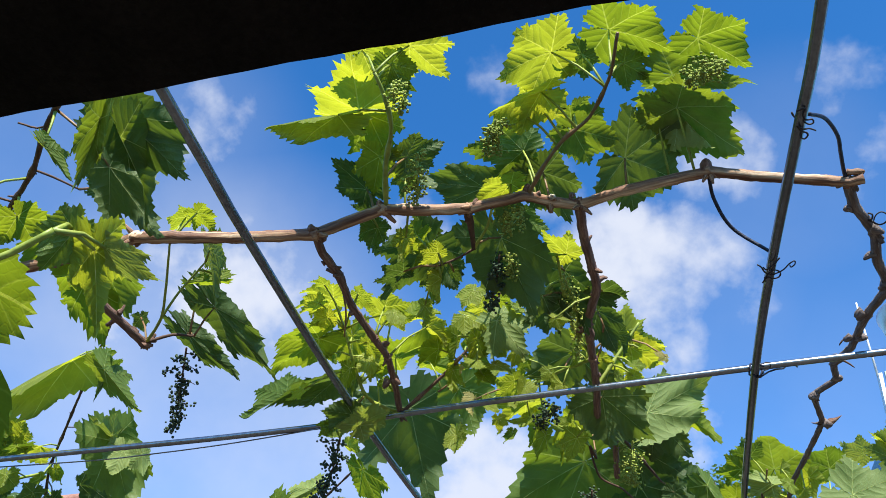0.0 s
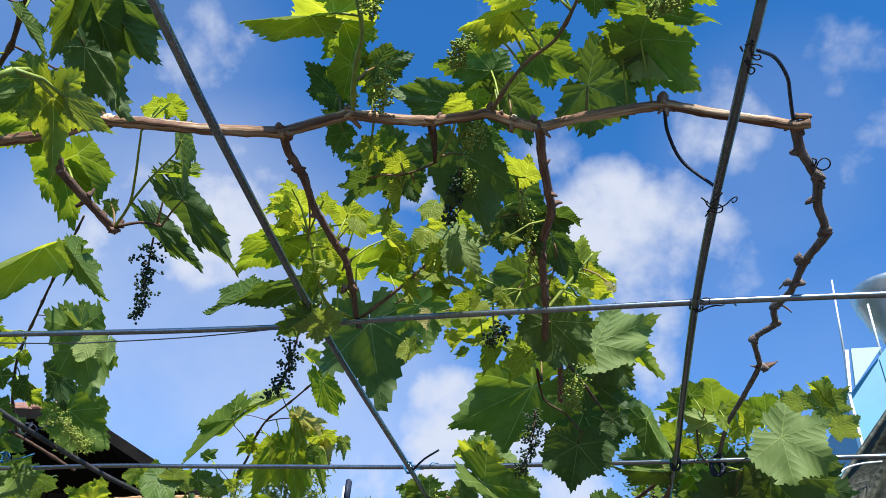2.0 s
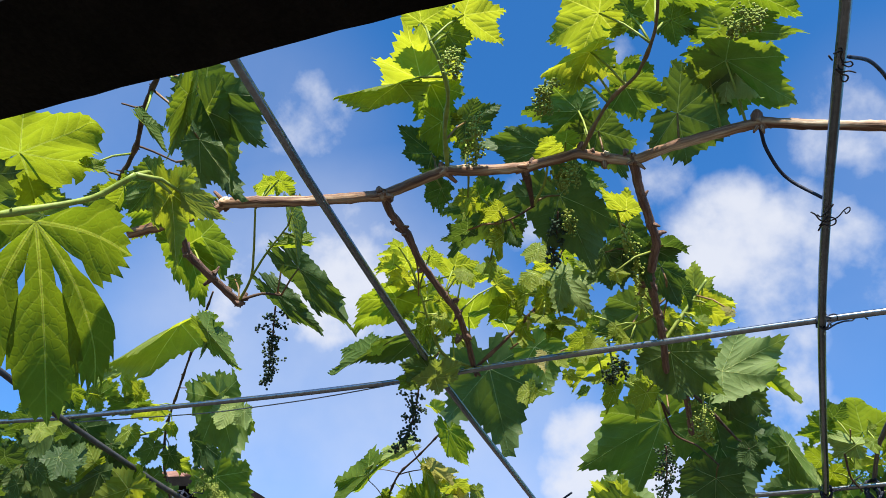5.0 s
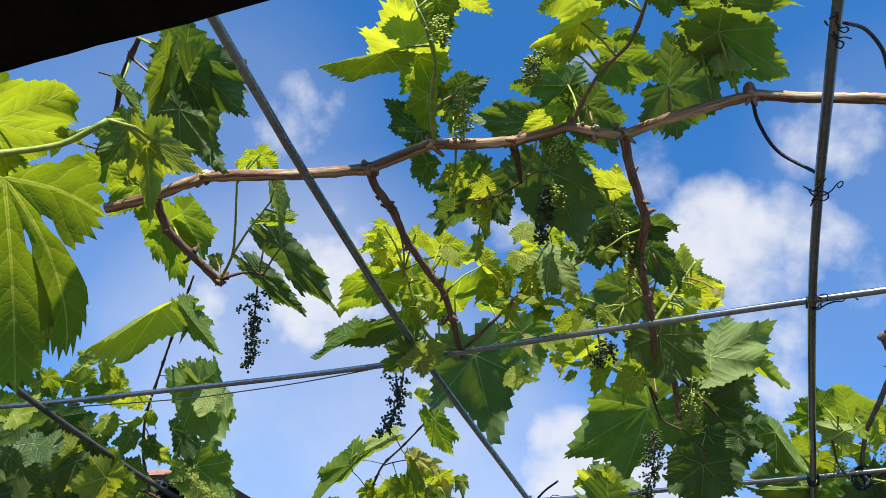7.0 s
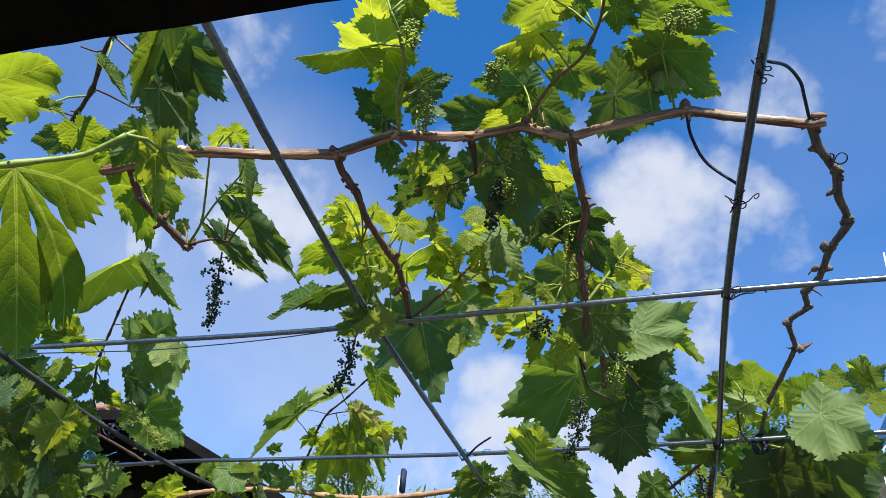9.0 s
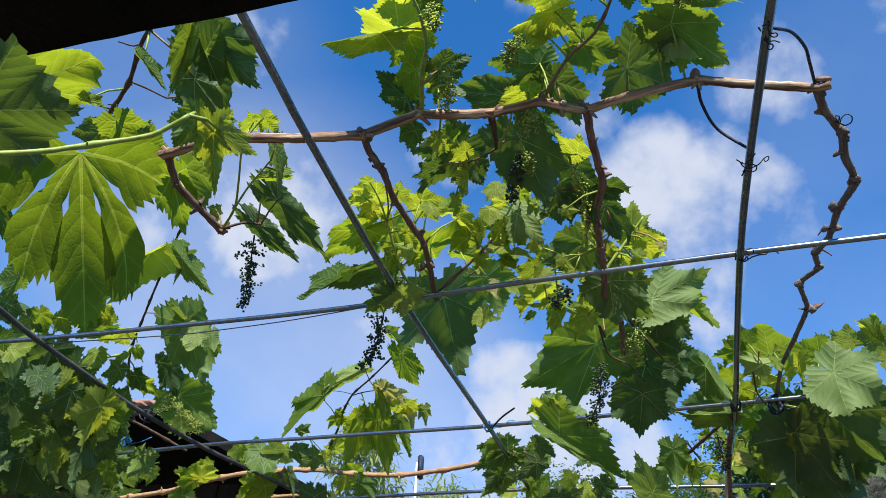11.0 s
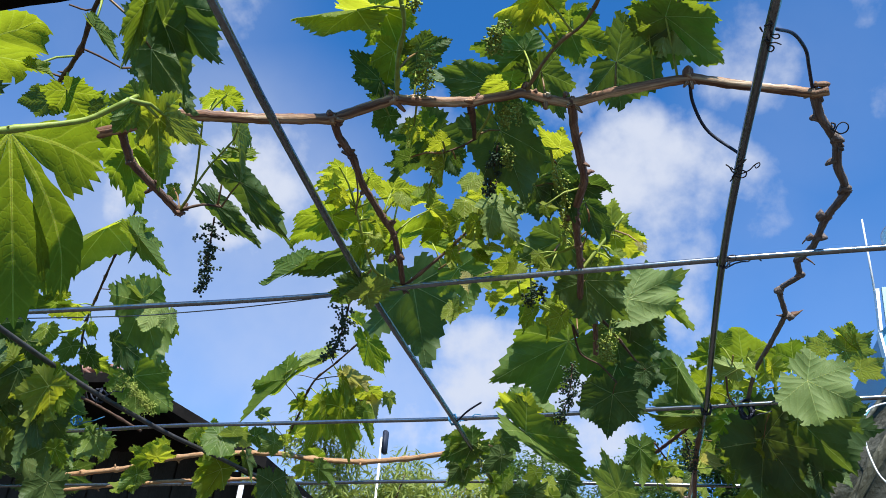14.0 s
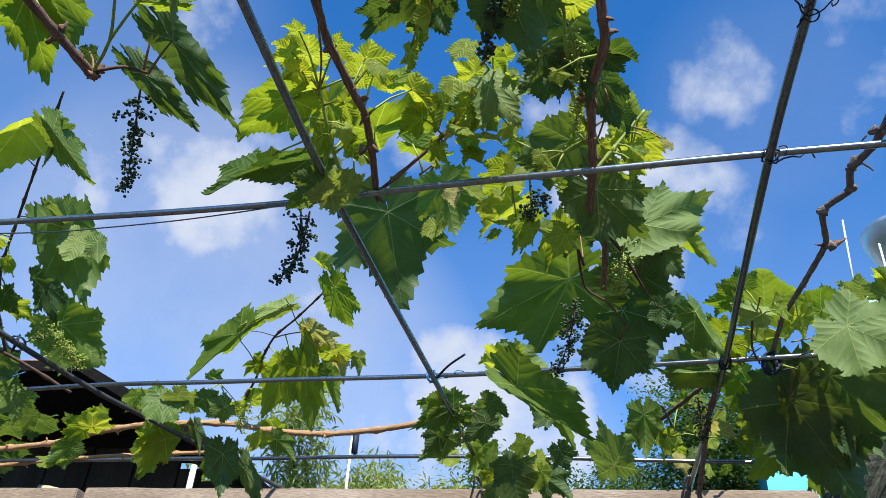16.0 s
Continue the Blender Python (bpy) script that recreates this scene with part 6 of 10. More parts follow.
leaf(vine_mid, (-0.122, 0.715, 2.265), (3, 45, 105), 0.074, "green", "lobed", stalk=(-0.109, 0.704, 2.195), wide=0.79)
leaf(vine_mid, (-0.110, 0.642, 2.245), (-9, 20, 86), 0.042, "mature", "fold", stalk=(-0.076, 0.666, 2.208), wide=0.65)
leaf(vine_mid, (-0.120, 0.726, 2.255), (-15, 25, 62), 0.048, "mature", "fold", stalk=(-0.112, 0.731, 2.192), wide=0.89)
leaf(vine_mid, (-0.140, 0.711, 2.205), (6, -8, 79), 0.053, "young", "wide", stalk=(-0.143, 0.720, 2.189), wide=0.64)
leaf(vine_mid, (-0.180, 0.748, 2.245), (2, 40, 111), 0.092, "old_shaded", "wide", stalk=(-0.176, 0.721, 2.186), wide=0.43)
leaf(vine_mid, (-0.102, 0.739, 2.245), (-18, -18, -10), 0.072, "old_shaded", "wide", stalk=(-0.097, 0.742, 2.195), wide=0.75)
leaf(vine_mid, (-0.057, 0.685, 2.255), (-10, -16, -68), 0.057, "green", "wide", stalk=(-0.061, 0.655, 2.212))
leaf(vine_mid, (-0.053, 0.673, 2.275), (-20, -10, -15), 0.032, "green", "flat", stalk=(-0.052, 0.651, 2.215), wide=1.35)
leaf(vine_mid, (-0.000, 0.729, 2.235), (-24, -28, -56), 0.072, "old_shaded", "wide", stalk=(-0.004, 0.744, 2.196), wide=1.35)
leaf(vine_mid, (0.043, 0.683, 2.255), (28, 15, 155), 0.034, "green", "flat", stalk=(0.047, 0.738, 2.194), wide=1.35)
leaf(vine_mid, (0.065, 0.672, 2.245), (-9, -6, -47), 0.098, "green", "wide", stalk=(0.076, 0.734, 2.192), wide=0.67)
leaf(vine_mid, (0.069, 0.686, 2.250), (-65, -26, 1), 0.064, "pale", "fold", stalk=(0.076, 0.734, 2.192), wide=0.73)
leaf(vine_mid, (0.065, 0.640, 2.265), (2, -9, -64), 0.114, "green", "lobed", wide=0.39)
leaf(vine_mid, (0.012, 0.618, 2.275), (-17, -27, -44), 0.039, "green", "flat", stalk=(-0.008, 0.594, 2.225), wide=0.92)
leaf(vine_mid, (-0.033, 0.602, 2.285), (-25, 17, 51), 0.038, "green", "flat", stalk=(-0.015, 0.606, 2.224), wide=1.03)
leaf(vine_mid, (0.001, 0.590, 2.305), (-14, -8, -73), 0.078, "mature", "wide", stalk=(-0.005, 0.582, 2.226), wide=0.79)
leaf(vine_mid, (0.101, 0.625, 2.305), (-7, -11, -54), 0.068, "mature", "wide", wide=0.91)
leaf(vine_mid, (-0.325, 0.733, 2.195), (-30, -7, 9), 0.039, "green", "flat", stalk=(-0.315, 0.685, 2.166), wide=0.74)
leaf(vine_mid, (-0.273, 0.764, 2.195), (-17, 11, 45), 0.050, "mature", "fold", stalk=(-0.250, 0.789, 2.160), wide=0.62)
leaf(vine_mid, (-0.264, 0.797, 2.205), (-27, 20, 52), 0.097, "old_shaded", "flat", stalk=(-0.250, 0.789, 2.160), wide=0.77)
leaf(vine_mid, (-0.256, 0.831, 2.205), (-39, -17, -11), 0.045, "old_shaded", "wide", stalk=(-0.250, 0.789, 2.160), wide=0.85)
leaf(vine_mid, (-0.253, 0.779, 2.175), (2, -1, 61), 0.041, "young", "fold", stalk=(-0.250, 0.789, 2.160), wide=0.53)
leaf(vine_mid, (-0.276, 0.832, 2.185), (-25, 3, -2), 0.042, "mature", "fold", stalk=(-0.250, 0.789, 2.160), wide=0.73)
leaf(vine_mid, (-0.168, 0.793, 2.195), (-32, -12, -9), 0.109, "old_shaded", "wide", stalk=(-0.195, 0.771, 2.171), wide=0.72)
leaf(vine_mid, (-0.150, 0.799, 2.235), (-14, -42, -49), 0.052, "green", "flat", stalk=(-0.104, 0.860, 2.220), wide=0.82)
leaf(vine_mid, (-0.091, 0.868, 2.215), (-1, 7, 153), 0.057, "young", "flat", stalk=(-0.104, 0.860, 2.220), wide=0.69)
leaf(vine_mid, (-0.098, 0.903, 2.215), (-31, -6, -11), 0.093, "old_shaded", "wide", stalk=(-0.103, 0.888, 2.210), wide=0.50)
leaf(vine_mid, (-0.061, 0.929, 2.185), (-2, -36, -87), 0.048, "old_shaded", "flat", stalk=(-0.068, 0.932, 2.170), wide=0.61)
leaf(vine_mid, (-0.062, 0.980, 2.195), (-41, -1, -25), 0.063, "old_shaded", "wide", stalk=(-0.057, 0.982, 2.170), wide=0.69)
leaf(vine_mid, (-0.122, 0.957, 2.205), (-23, 33, 65), 0.055, "old_shaded", "wide", stalk=(-0.102, 0.943, 2.190), wide=0.84)
leaf(vine_mid, (-0.444, 0.912, 2.235), (6, 5, 80), 0.069, "young", "flat", stalk=(-0.435, 0.946, 2.200), wide=0.69)
leaf(vine_mid, (-0.460, 0.955, 2.235), (6, -11, 51), 0.079, "young", "wide", stalk=(-0.435, 0.946, 2.200), wide=0.45)
leaf(vine_mid, (-0.477, 0.953, 2.195), (-6, 1, 66), 0.097, "mature", "wide", stalk=(-0.435, 0.946, 2.200), wide=0.71)
leaf(vine_mid, (-0.508, 1.033, 2.235), (-20, -15, -29), 0.035, "mature", "flat")
leaf(vine_mid, (-0.375, 0.944, 2.215), (18, 0, 155), 0.051, "young", "flat", stalk=(-0.435, 0.946, 2.200), wide=0.76)
leaf(vine_mid, (-0.438, 0.987, 2.215), (-27, -3, 16), 0.091, "mature", "fold", stalk=(-0.433, 0.969, 2.185), wide=0.53)
leaf(vine_mid, (-0.412, 1.054, 2.225), (-3, 3, 112), 0.052, "mature", "flat", stalk=(-0.429, 1.015, 2.155), wide=1.35)
leaf(vine_mid, (-0.380, 1.031, 2.195), (-1, 2, -121), 0.127, "mature", "flat", stalk=(-0.377, 1.039, 2.133), wide=0.49)
leaf(vine_mid, (-0.344, 0.981, 2.235), (2, -26, -96), 0.054, "young", "fold", wide=0.60)
leaf(vine_mid, (-0.338, 1.083, 2.215), (-8, -26, -63), 0.061, "mature", "fold", stalk=(-0.322, 1.097, 2.171), wide=0.81)
leaf(vine_mid, (-0.205, 0.955, 2.185), (-72, -33, -5), 0.073, "pale", "lobed", stalk=(-0.198, 0.974, 2.210), wide=0.84)
leaf(vine_mid, (-0.228, 0.999, 2.205), (8, 23, 81), 0.059, "pale", "fold", wide=0.87)
leaf(vine_mid, (-0.228, 0.970, 2.225), (12, 17, 136), 0.035, "young", "flat", stalk=(-0.213, 0.985, 2.205))
leaf(vine_mid, (-0.186, 0.957, 2.235), (10, 11, 147), 0.029, "young", "flat", stalk=(-0.198, 0.974, 2.210), wide=1.03)
leaf(vine_mid, (-0.021, 1.141, 2.235), (-8, -12, -38), 0.090, "young", "flat", stalk=(-0.019, 1.088, 2.220), wide=0.61)
leaf(vine_mid, (-0.027, 1.144, 2.255), (23, 0, -173), 0.069, "pale", "lobed", stalk=(-0.011, 1.086, 2.230), wide=0.79)
leaf(vine_mid, (-0.015, 1.170, 2.255), (8, -19, -99), 0.048, "mature", "fold", stalk=(-0.011, 1.086, 2.230), wide=1.10)
leaf(vine_mid, (-0.067, 1.179, 2.235), (1, 11, -28), 0.064, "young", "flat", wide=0.76)
leaf(vine_mid, (-0.107, 1.107, 2.215), (-10, 30, 77), 0.091, "old_shaded", "wide", stalk=(-0.128, 1.098, 2.180), wide=0.86)
leaf(vine_mid, (-0.142, 1.183, 2.235), (-6, -4, -32), 0.057, "mature", "flat", stalk=(-0.184, 1.152, 2.195), wide=0.76)
leaf(vine_mid, (-0.214, 1.208, 2.235), (-5, 13, 55), 0.061, "mature", "flat", stalk=(-0.202, 1.170, 2.200), wide=0.86)
leaf(vine_mid, (-0.503, 1.096, 2.215), (-15, 32, 91), 0.119, "old_shaded", "roof", wide=0.37)
leaf(vine_mid, (-0.581, 1.080, 2.185), (-19, 10, 77), 0.089, "green", "fold", wide=0.36)
leaf(vine_mid, (-0.439, 1.025, 2.100), (8, 37, 125), 0.049, "old_shaded", "wide", stalk=(-0.427, 1.038, 2.140), wide=0.79)
leaf(vine_mid, (-0.426, 1.023, 2.080), (15, -13, -122), 0.067, "pale", "wide", stalk=(-0.427, 1.038, 2.140), wide=0.59)
leaf(vine_mid, (-0.484, 1.052, 2.100), (-13, 25, 56), 0.026, "mature", "flat", stalk=(-0.427, 1.038, 2.140))
leaf(vine_mid, (-0.438, 1.313, 2.275), (-41, -13, 10), 0.171, "old_shaded", "lobed", wide=1.04)
leaf(vine_mid, (-0.323, 1.230, 2.255), (-45, -8, -9), 0.086, "green", "flat", wide=1.08)
leaf(vine_mid, (-0.208, 1.240, 2.215), (-6, -4, 51), 0.084, "young", "flat", stalk=(-0.202, 1.170, 2.200), wide=0.77)
leaf(vine_mid, (-0.186, 1.292, 2.215), (-21, 11, 30), 0.065, "mature", "fold", wide=0.74)
leaf(vine_mid, (-0.133, 1.288, 2.195), (-18, 7, 21), 0.095, "mature", "flat", stalk=(-0.108, 1.276, 2.134), wide=0.42)
leaf(vine_mid, (-0.131, 1.443, 2.195), (-12, 42, 57), 0.186, "green", "wide", wide=0.67)
leaf(vine_mid, (-0.106, 1.327, 2.205), (-5, 34, 72), 0.069, "old_shaded", "flat", stalk=(-0.103, 1.303, 2.130), wide=0.63)
leaf(vine_mid, (-0.006, 1.322, 2.215), (69, -62, -152), 0.134, "pale", "wide", wide=0.59)
leaf(vine_mid, (0.005, 1.379, 2.235), (-46, -25, -27), 0.098, "old_shaded", "flat", wide=0.88)
leaf(vine_mid, (0.042, 1.364, 2.245), (-12, -23, -36), 0.119, "mature", "flat", wide=0.49)
leaf(vine_mid, (-0.076, 1.147, 2.155), (-39, -33, -28), 0.105, "old_shaded", "wide", stalk=(-0.084, 1.139, 2.140), wide=0.75)
leaf(vine_mid, (-0.039, 1.417, 2.205), (-32, -31, -49), 0.104, "old_shaded", "flat", wide=0.93)
leaf(vine_mid, (0.032, 1.403, 2.225), (-20, 0, -1), 0.106, "mature", "fold", wide=0.53)
leaf(vine_mid, (-0.038, 1.561, 2.195), (-47, -16, -19), 0.119, "old_shaded", "wide", wide=0.90)
leaf(vine_mid, (0.031, 1.577, 2.215), (-35, -29, -24), 0.093, "old_shaded", "flat", wide=0.77)
leaf(vine_mid, (-0.050, 1.503, 2.100), (-45, 6, 11), 0.097, "old_shaded", "wide", stalk=(-0.040, 1.449, 2.100), wide=0.94)
leaf(vine_right, (0.124, 1.742, 2.160), (18, 42, 120), 0.109, "old_shaded", "wide", stalk=(0.107, 1.736, 2.116), wide=0.80)
leaf(vine_right, (0.118, 1.684, 2.120), (0, 83, 94), 0.114, "green", "fold", stalk=(0.132, 1.692, 2.120), wide=0.30)
leaf(vine_right, (0.140, 1.688, 2.140), (98, 14, 179), 0.061, "pale", "fold", stalk=(0.132, 1.692, 2.120), wide=0.68)
leaf(vine_right, (0.085, 1.518, 2.160), (-84, -22, 2), 0.104, "green", "fold", wide=0.48)
leaf(vine_right, (0.157, 1.551, 2.200), (4, 31, 91), 0.055, "mature", "flat", stalk=(0.195, 1.560, 2.172), wide=0.94)
leaf(vine_right, (0.233, 1.652, 2.240), (23, -12, 169), 0.106, "green", "wide", stalk=(0.195, 1.659, 2.176), wide=0.97)
leaf(vine_right, (0.176, 1.541, 2.220), (29, 4, 164), 0.044, "green", "flat", stalk=(0.194, 1.528, 2.171), wide=1.12)
leaf(vine_right, (0.346, 1.695, 2.250), (26, 1, 171), 0.084, "green", "wide", stalk=(0.325, 1.663, 2.180), wide=0.84)
leaf(vine_right, (0.399, 1.623, 2.240), (24, 18, 116), 0.050, "pale", "flat", wide=1.09)
leaf(vine_right, (0.327, 1.521, 2.120), (-83, -54, -12), 0.111, "pale", "wide")
leaf(vine_right, (0.439, 1.574, 2.220), (25, 2, 138), 0.069, "young", "fold", wide=0.58)
leaf(vine_right, (0.430, 1.597, 2.220), (13, -33, -142), 0.074, "pale", "flat", wide=0.89)
leaf(vine_right, (0.464, 1.650, 2.200), (4, -24, -126), 0.052, "pale", "flat", wide=1.31)
leaf(vine_right, (0.199, 1.535, 2.160), (56, 71, 150), 0.059, "pale", "fold", stalk=(0.194, 1.528, 2.171), wide=0.71)
leaf(vine_right, (0.144, 1.633, 2.180), (25, 5, 139), 0.050, "mature", "flat", stalk=(0.196, 1.624, 2.175), wide=0.87)
leaf(vine_right, (0.202, 1.636, 2.160), (5, -22, -108), 0.057, "young", "fold", stalk=(0.196, 1.624, 2.175), wide=0.78)
leaf(vine_right, (0.284, 1.613, 2.200), (-32, 1, -11), 0.049, "young", "fold", stalk=(0.293, 1.666, 2.174), wide=0.96)
leaf(vine_right, (0.160, 1.627, 2.150), (-20, -8, -22), 0.057, "mature", "flat", stalk=(0.189, 1.609, 2.124), wide=0.77)
leaf(vine_right, (0.317, 1.951, 2.200), (-46, -8, -25), 0.160, "old_shaded", "wide", wide=0.91)
leaf(vine_right, (0.409, 1.829, 2.150), (-58, -21, -17), 0.129, "old_shaded", "wide", wide=1.17)
leaf(vine_far, (-0.260, 1.708, 2.150), (16, 17, 160), 0.119, "young", "flat", wide=0.61)
leaf(vine_far, (-0.268, 1.717, 2.170), (-1, -27, -68), 0.109, "pale", "fold", wide=0.67)
leaf(vine_far, (-0.229, 1.773, 2.160), (-20, -16, -33), 0.083, "young", "flat", wide=0.80)
leaf(vine_far, (-0.235, 1.547, 2.040), (-83, -52, 10), 0.166, "green", "roof", wide=0.40)
leaf(vine_far, (-0.199, 1.764, 2.120), (-26, -23, -10), 0.135, "mature", "fold", wide=0.59)
leaf(vine_far, (-0.184, 1.812, 2.140), (-50, 11, 20), 0.074, "green", "flat", wide=0.92)
leaf(vine_far, (-0.068, 2.065, 2.080), (33, 5, 167), 0.136, "pale", "lobed", wide=0.65)
leaf(vine_far, (-0.002, 1.871, 2.120), (-57, 3, -4), 0.092, "green", "flat", wide=0.72)
leaf(vine_far, (-0.012, 1.900, 2.100), (-80, 58, 13), 0.043, "green", "fold", wide=1.27)
leaf(vine_far, (-0.866, 1.674, 2.250), (-26, 21, 56), 0.170, "mature", "fold", stalk=(-0.876, 1.704, 2.250), wide=0.35)
leaf(vine_far, (-0.771, 1.658, 2.300), (-16, 40, 65), 0.111, "pale", "fold", stalk=(-0.754, 1.655, 2.310), wide=0.36)
leaf(vine_far, (-0.625, 1.587, 2.300), (-35, -8, -9), 0.118, "mature", "flat", stalk=(-0.634, 1.606, 2.330), wide=0.51)
leaf(vine_far, (-0.644, 1.530, 2.330), (4, -13, -26), 0.048, "young", "fold", stalk=(-0.634, 1.606, 2.330), wide=0.68)
leaf(vine_far, (-0.811, 1.818, 2.240), (-28, 10, 32), 0.140, "mature", "wide", stalk=(-0.851, 1.800, 2.285), wide=0.47)
leaf(vine_far, (-0.754, 1.790, 2.220), (-34, -11, 9), 0.150, "mature", "wide", stalk=(-0.731, 1.801, 2.270), wide=0.39)
leaf(vine_far, (-0.724, 1.854, 2.240), (-34, -15, -3), 0.104, "mature", "fold", stalk=(-0.722, 1.842, 2.260), wide=0.56)
leaf(vine_far, (-1.376, 1.944, 2.150), (22, 38, 167), 0.068, "mature", "flat", stalk=(-1.371, 2.007, 2.171), wide=1.11)
leaf(vine_far, (-1.345, 1.928, 2.150), (19, -11, -114), 0.073, "young", "flat", stalk=(-1.329, 1.996, 2.171), wide=0.81)
leaf(vine_far, (-1.432, 1.982, 2.120), (-46, 29, 71), 0.067, "green", "wide", stalk=(-1.413, 2.018, 2.170), wide=0.82)
leaf(vine_far, (-1.065, 1.769, 2.140), (-103, 18, 24), 0.077, "green", "wide", wide=0.96)
leaf(vine_far, (-1.032, 1.767, 2.150), (-13, -22, -13), 0.077, "pale", "flat", wide=0.74)
leaf(vine_far, (-1.119, 1.848, 2.170), (13, 30, 139), 0.072, "young", "flat", wide=1.04)
leaf(vine_far, (-1.116, 1.896, 2.100), (-41, 11, 46), 0.119, "mature", "lobed", wide=0.56)
leaf(vine_far, (-1.163, 1.899, 2.120), (-15, -24, -6), 0.080, "mature", "flat", stalk=(-1.164, 1.973, 2.172), wide=0.70)
leaf(vine_far, (-0.970, 1.768, 2.140), (-15, -49, -44), 0.049, "green", "flat", stalk=(-0.961, 1.811, 2.200), wide=0.92)
leaf(vine_far, (-0.921, 1.789, 2.130), (-45, 41, 63), 0.052, "green", "flat", stalk=(-0.961, 1.811, 2.200))
leaf(vine_far, (-0.958, 1.893, 2.060), (-60, -6, 22), 0.097, "old_shaded", "wide", wide=0.63)
leaf(vine_far, (-0.991, 1.929, 2.070), (-24, 7, 41), 0.102, "mature", "flat", wide=0.31)
leaf(vine_far, (-1.068, 1.871, 2.180), (21, 9, -173), 0.063, "mature", "fold", wide=0.86)
leaf(vine_far, (-0.403, 1.815, 2.120), (-29, 43, 57), 0.114, "green", "lobed", wide=0.65)
leaf(vine_far, (-0.436, 1.927, 2.100), (-43, 38, 51), 0.085, "green", "flat", stalk=(-0.437, 1.933, 2.155), wide=0.71)
leaf(vine_far, (-0.336, 1.849, 2.100), (-41, 39, 41), 0.075, "old_shaded", "flat", stalk=(-0.330, 1.910, 2.155), wide=0.76)
leaf(vine_far, (-0.304, 2.035, 2.060), (-52, -7, -8), 0.095, "old_shaded", "flat", wide=1.23)
leaf(vine_far, (-0.232, 2.076, 2.060), (-46, -46, -27), 0.087, "old_shaded", "flat", wide=0.78)
leaf(vine_far, (-0.345, 2.025, 2.050), (-31, 14, 45), 0.040, "mature", "flat", wide=0.96)
leaf(vine_far, (-0.335, 1.841, 2.140), (-60, -32, -15), 0.057, "green", "flat", stalk=(-0.330, 1.910, 2.155))
leaf(vine_right, (0.352, 1.986, 2.020), (-33, -3, -13), 0.103, "green", "fold", wide=0.48)
leaf(vine_right, (0.261, 1.743, 2.080), (-50, -22, -23), 0.219, "old_shaded", "wide", stalk=(0.273, 1.680, 2.120), wide=0.65)
leaf(vine_left, (-1.420, 1.192, 2.200), (-43, -25, 11), 0.110, "old_shaded", "wide", wide=0.85)
leaf(vine_left, (-1.381, 1.262, 2.220), (-53, -2, 48), 0.108, "old_shaded", "flat", wide=0.81)
leaf(vine_left, (-1.373, 1.345, 2.220), (-59, 11, 49), 0.103, "old_shaded", "wide", stalk=(-1.379, 1.363, 2.240), wide=0.89)
leaf(vine_left, (-1.532, 1.338, 2.150), (-43, -31, 16), 0.135, "old_shaded", "wide", stalk=(-1.515, 1.324, 2.200), wide=0.77)
leaf(vine_left, (-1.540, 1.468, 2.170), (-52, 9, 55), 0.113, "old_shaded", "flat", stalk=(-1.546, 1.427, 2.160), wide=0.96)
leaf(vine_left, (-1.554, 1.580, 2.120), (-45, -30, 15), 0.154, "old_shaded", "wide", wide=0.75)
leaf(vine_left, (-1.670, 1.581, 2.100), (-47, -42, 16), 0.136, "old_shaded", "wide", wide=0.82)
leaf(vine_left, (-1.489, 1.649, 2.120), (-56, -43, 18), 0.110, "green", "flat", wide=0.79)
leaf(vine_left, (-1.379, 1.438, 2.200), (-26, 6, 74), 0.070, "mature", "wide", stalk=(-1.421, 1.455, 2.178), wide=0.93)
leaf(vine_left, (-1.403, 1.469, 2.170), (-13, -20, 1), 0.144, "mature", "wide", stalk=(-1.397, 1.492, 2.175), wide=0.64)
leaf(vine_left, (-1.477, 1.570, 2.160), (-23, -5, 55), 0.120, "mature", "fold", wide=0.56)
leaf(vine_left, (-1.293, 1.187, 2.250), (-3, -15, -51), 0.066, "young", "fold", wide=0.96)
leaf(vine_left, (-1.339, 1.154, 2.250), (-22, -10, 20), 0.058, "mature", "flat", wide=0.65)
leaf(vine_left, (-1.232, 1.211, 2.260), (-13, -12, -14), 0.052, "young", "fold", wide=0.85)
leaf(vine_left, (-1.346, 1.065, 2.300), (-43, -1, 58), 0.075, "green", "fold", wide=0.76)
leaf(vine_left, (-1.431, 1.136, 2.280), (-44, -23, 25), 0.070, "old_shaded", "flat", wide=0.70)
leaf(vine_left, (-0.979, 1.028, 2.280), (-9, 2, 82), 0.186, "young", "roof", stalk=(-0.964, 1.068, 2.325), wide=0.31)
leaf(vine_left, (-1.194, 1.131, 2.260), (-21, 12, 96), 0.063, "pale", "fold", wide=0.67)
leaf(vine_left, (-1.185, 1.190, 2.240), (22, 23, -175), 0.058, "young", "flat", wide=0.57)
leaf(vine_left, (-1.622, 1.861, 2.060), (-64, -1, 46), 0.103, "old_shaded", "wide", wide=0.85)
leaf(vine_left, (-1.480, 1.648, 2.100), (-49, -40, 18), 0.100, "old_shaded", "wide", wide=0.68)
leaf(vine_left, (-1.412, 1.526, 2.120), (-53, -46, 13), 0.086, "old_shaded", "wide", stalk=(-1.373, 1.528, 2.172), wide=0.96)
leaf(vine_far, (-0.710, 1.701, 2.270), (-17, -18, -34), 0.069, "bronze", "flat", stalk=(-0.738, 1.730, 2.280), wide=0.65)
leaf(vine_far, (-0.705, 1.763, 2.270), (17, -12, -108), 0.053, "bronze", "flat", stalk=(-0.740, 1.784, 2.280), wide=0.75)
leaf(vine_far, (-0.698, 1.799, 2.260), (5, -16, -67), 0.081, "young", "flat", stalk=(-0.729, 1.811, 2.268), wide=0.68)
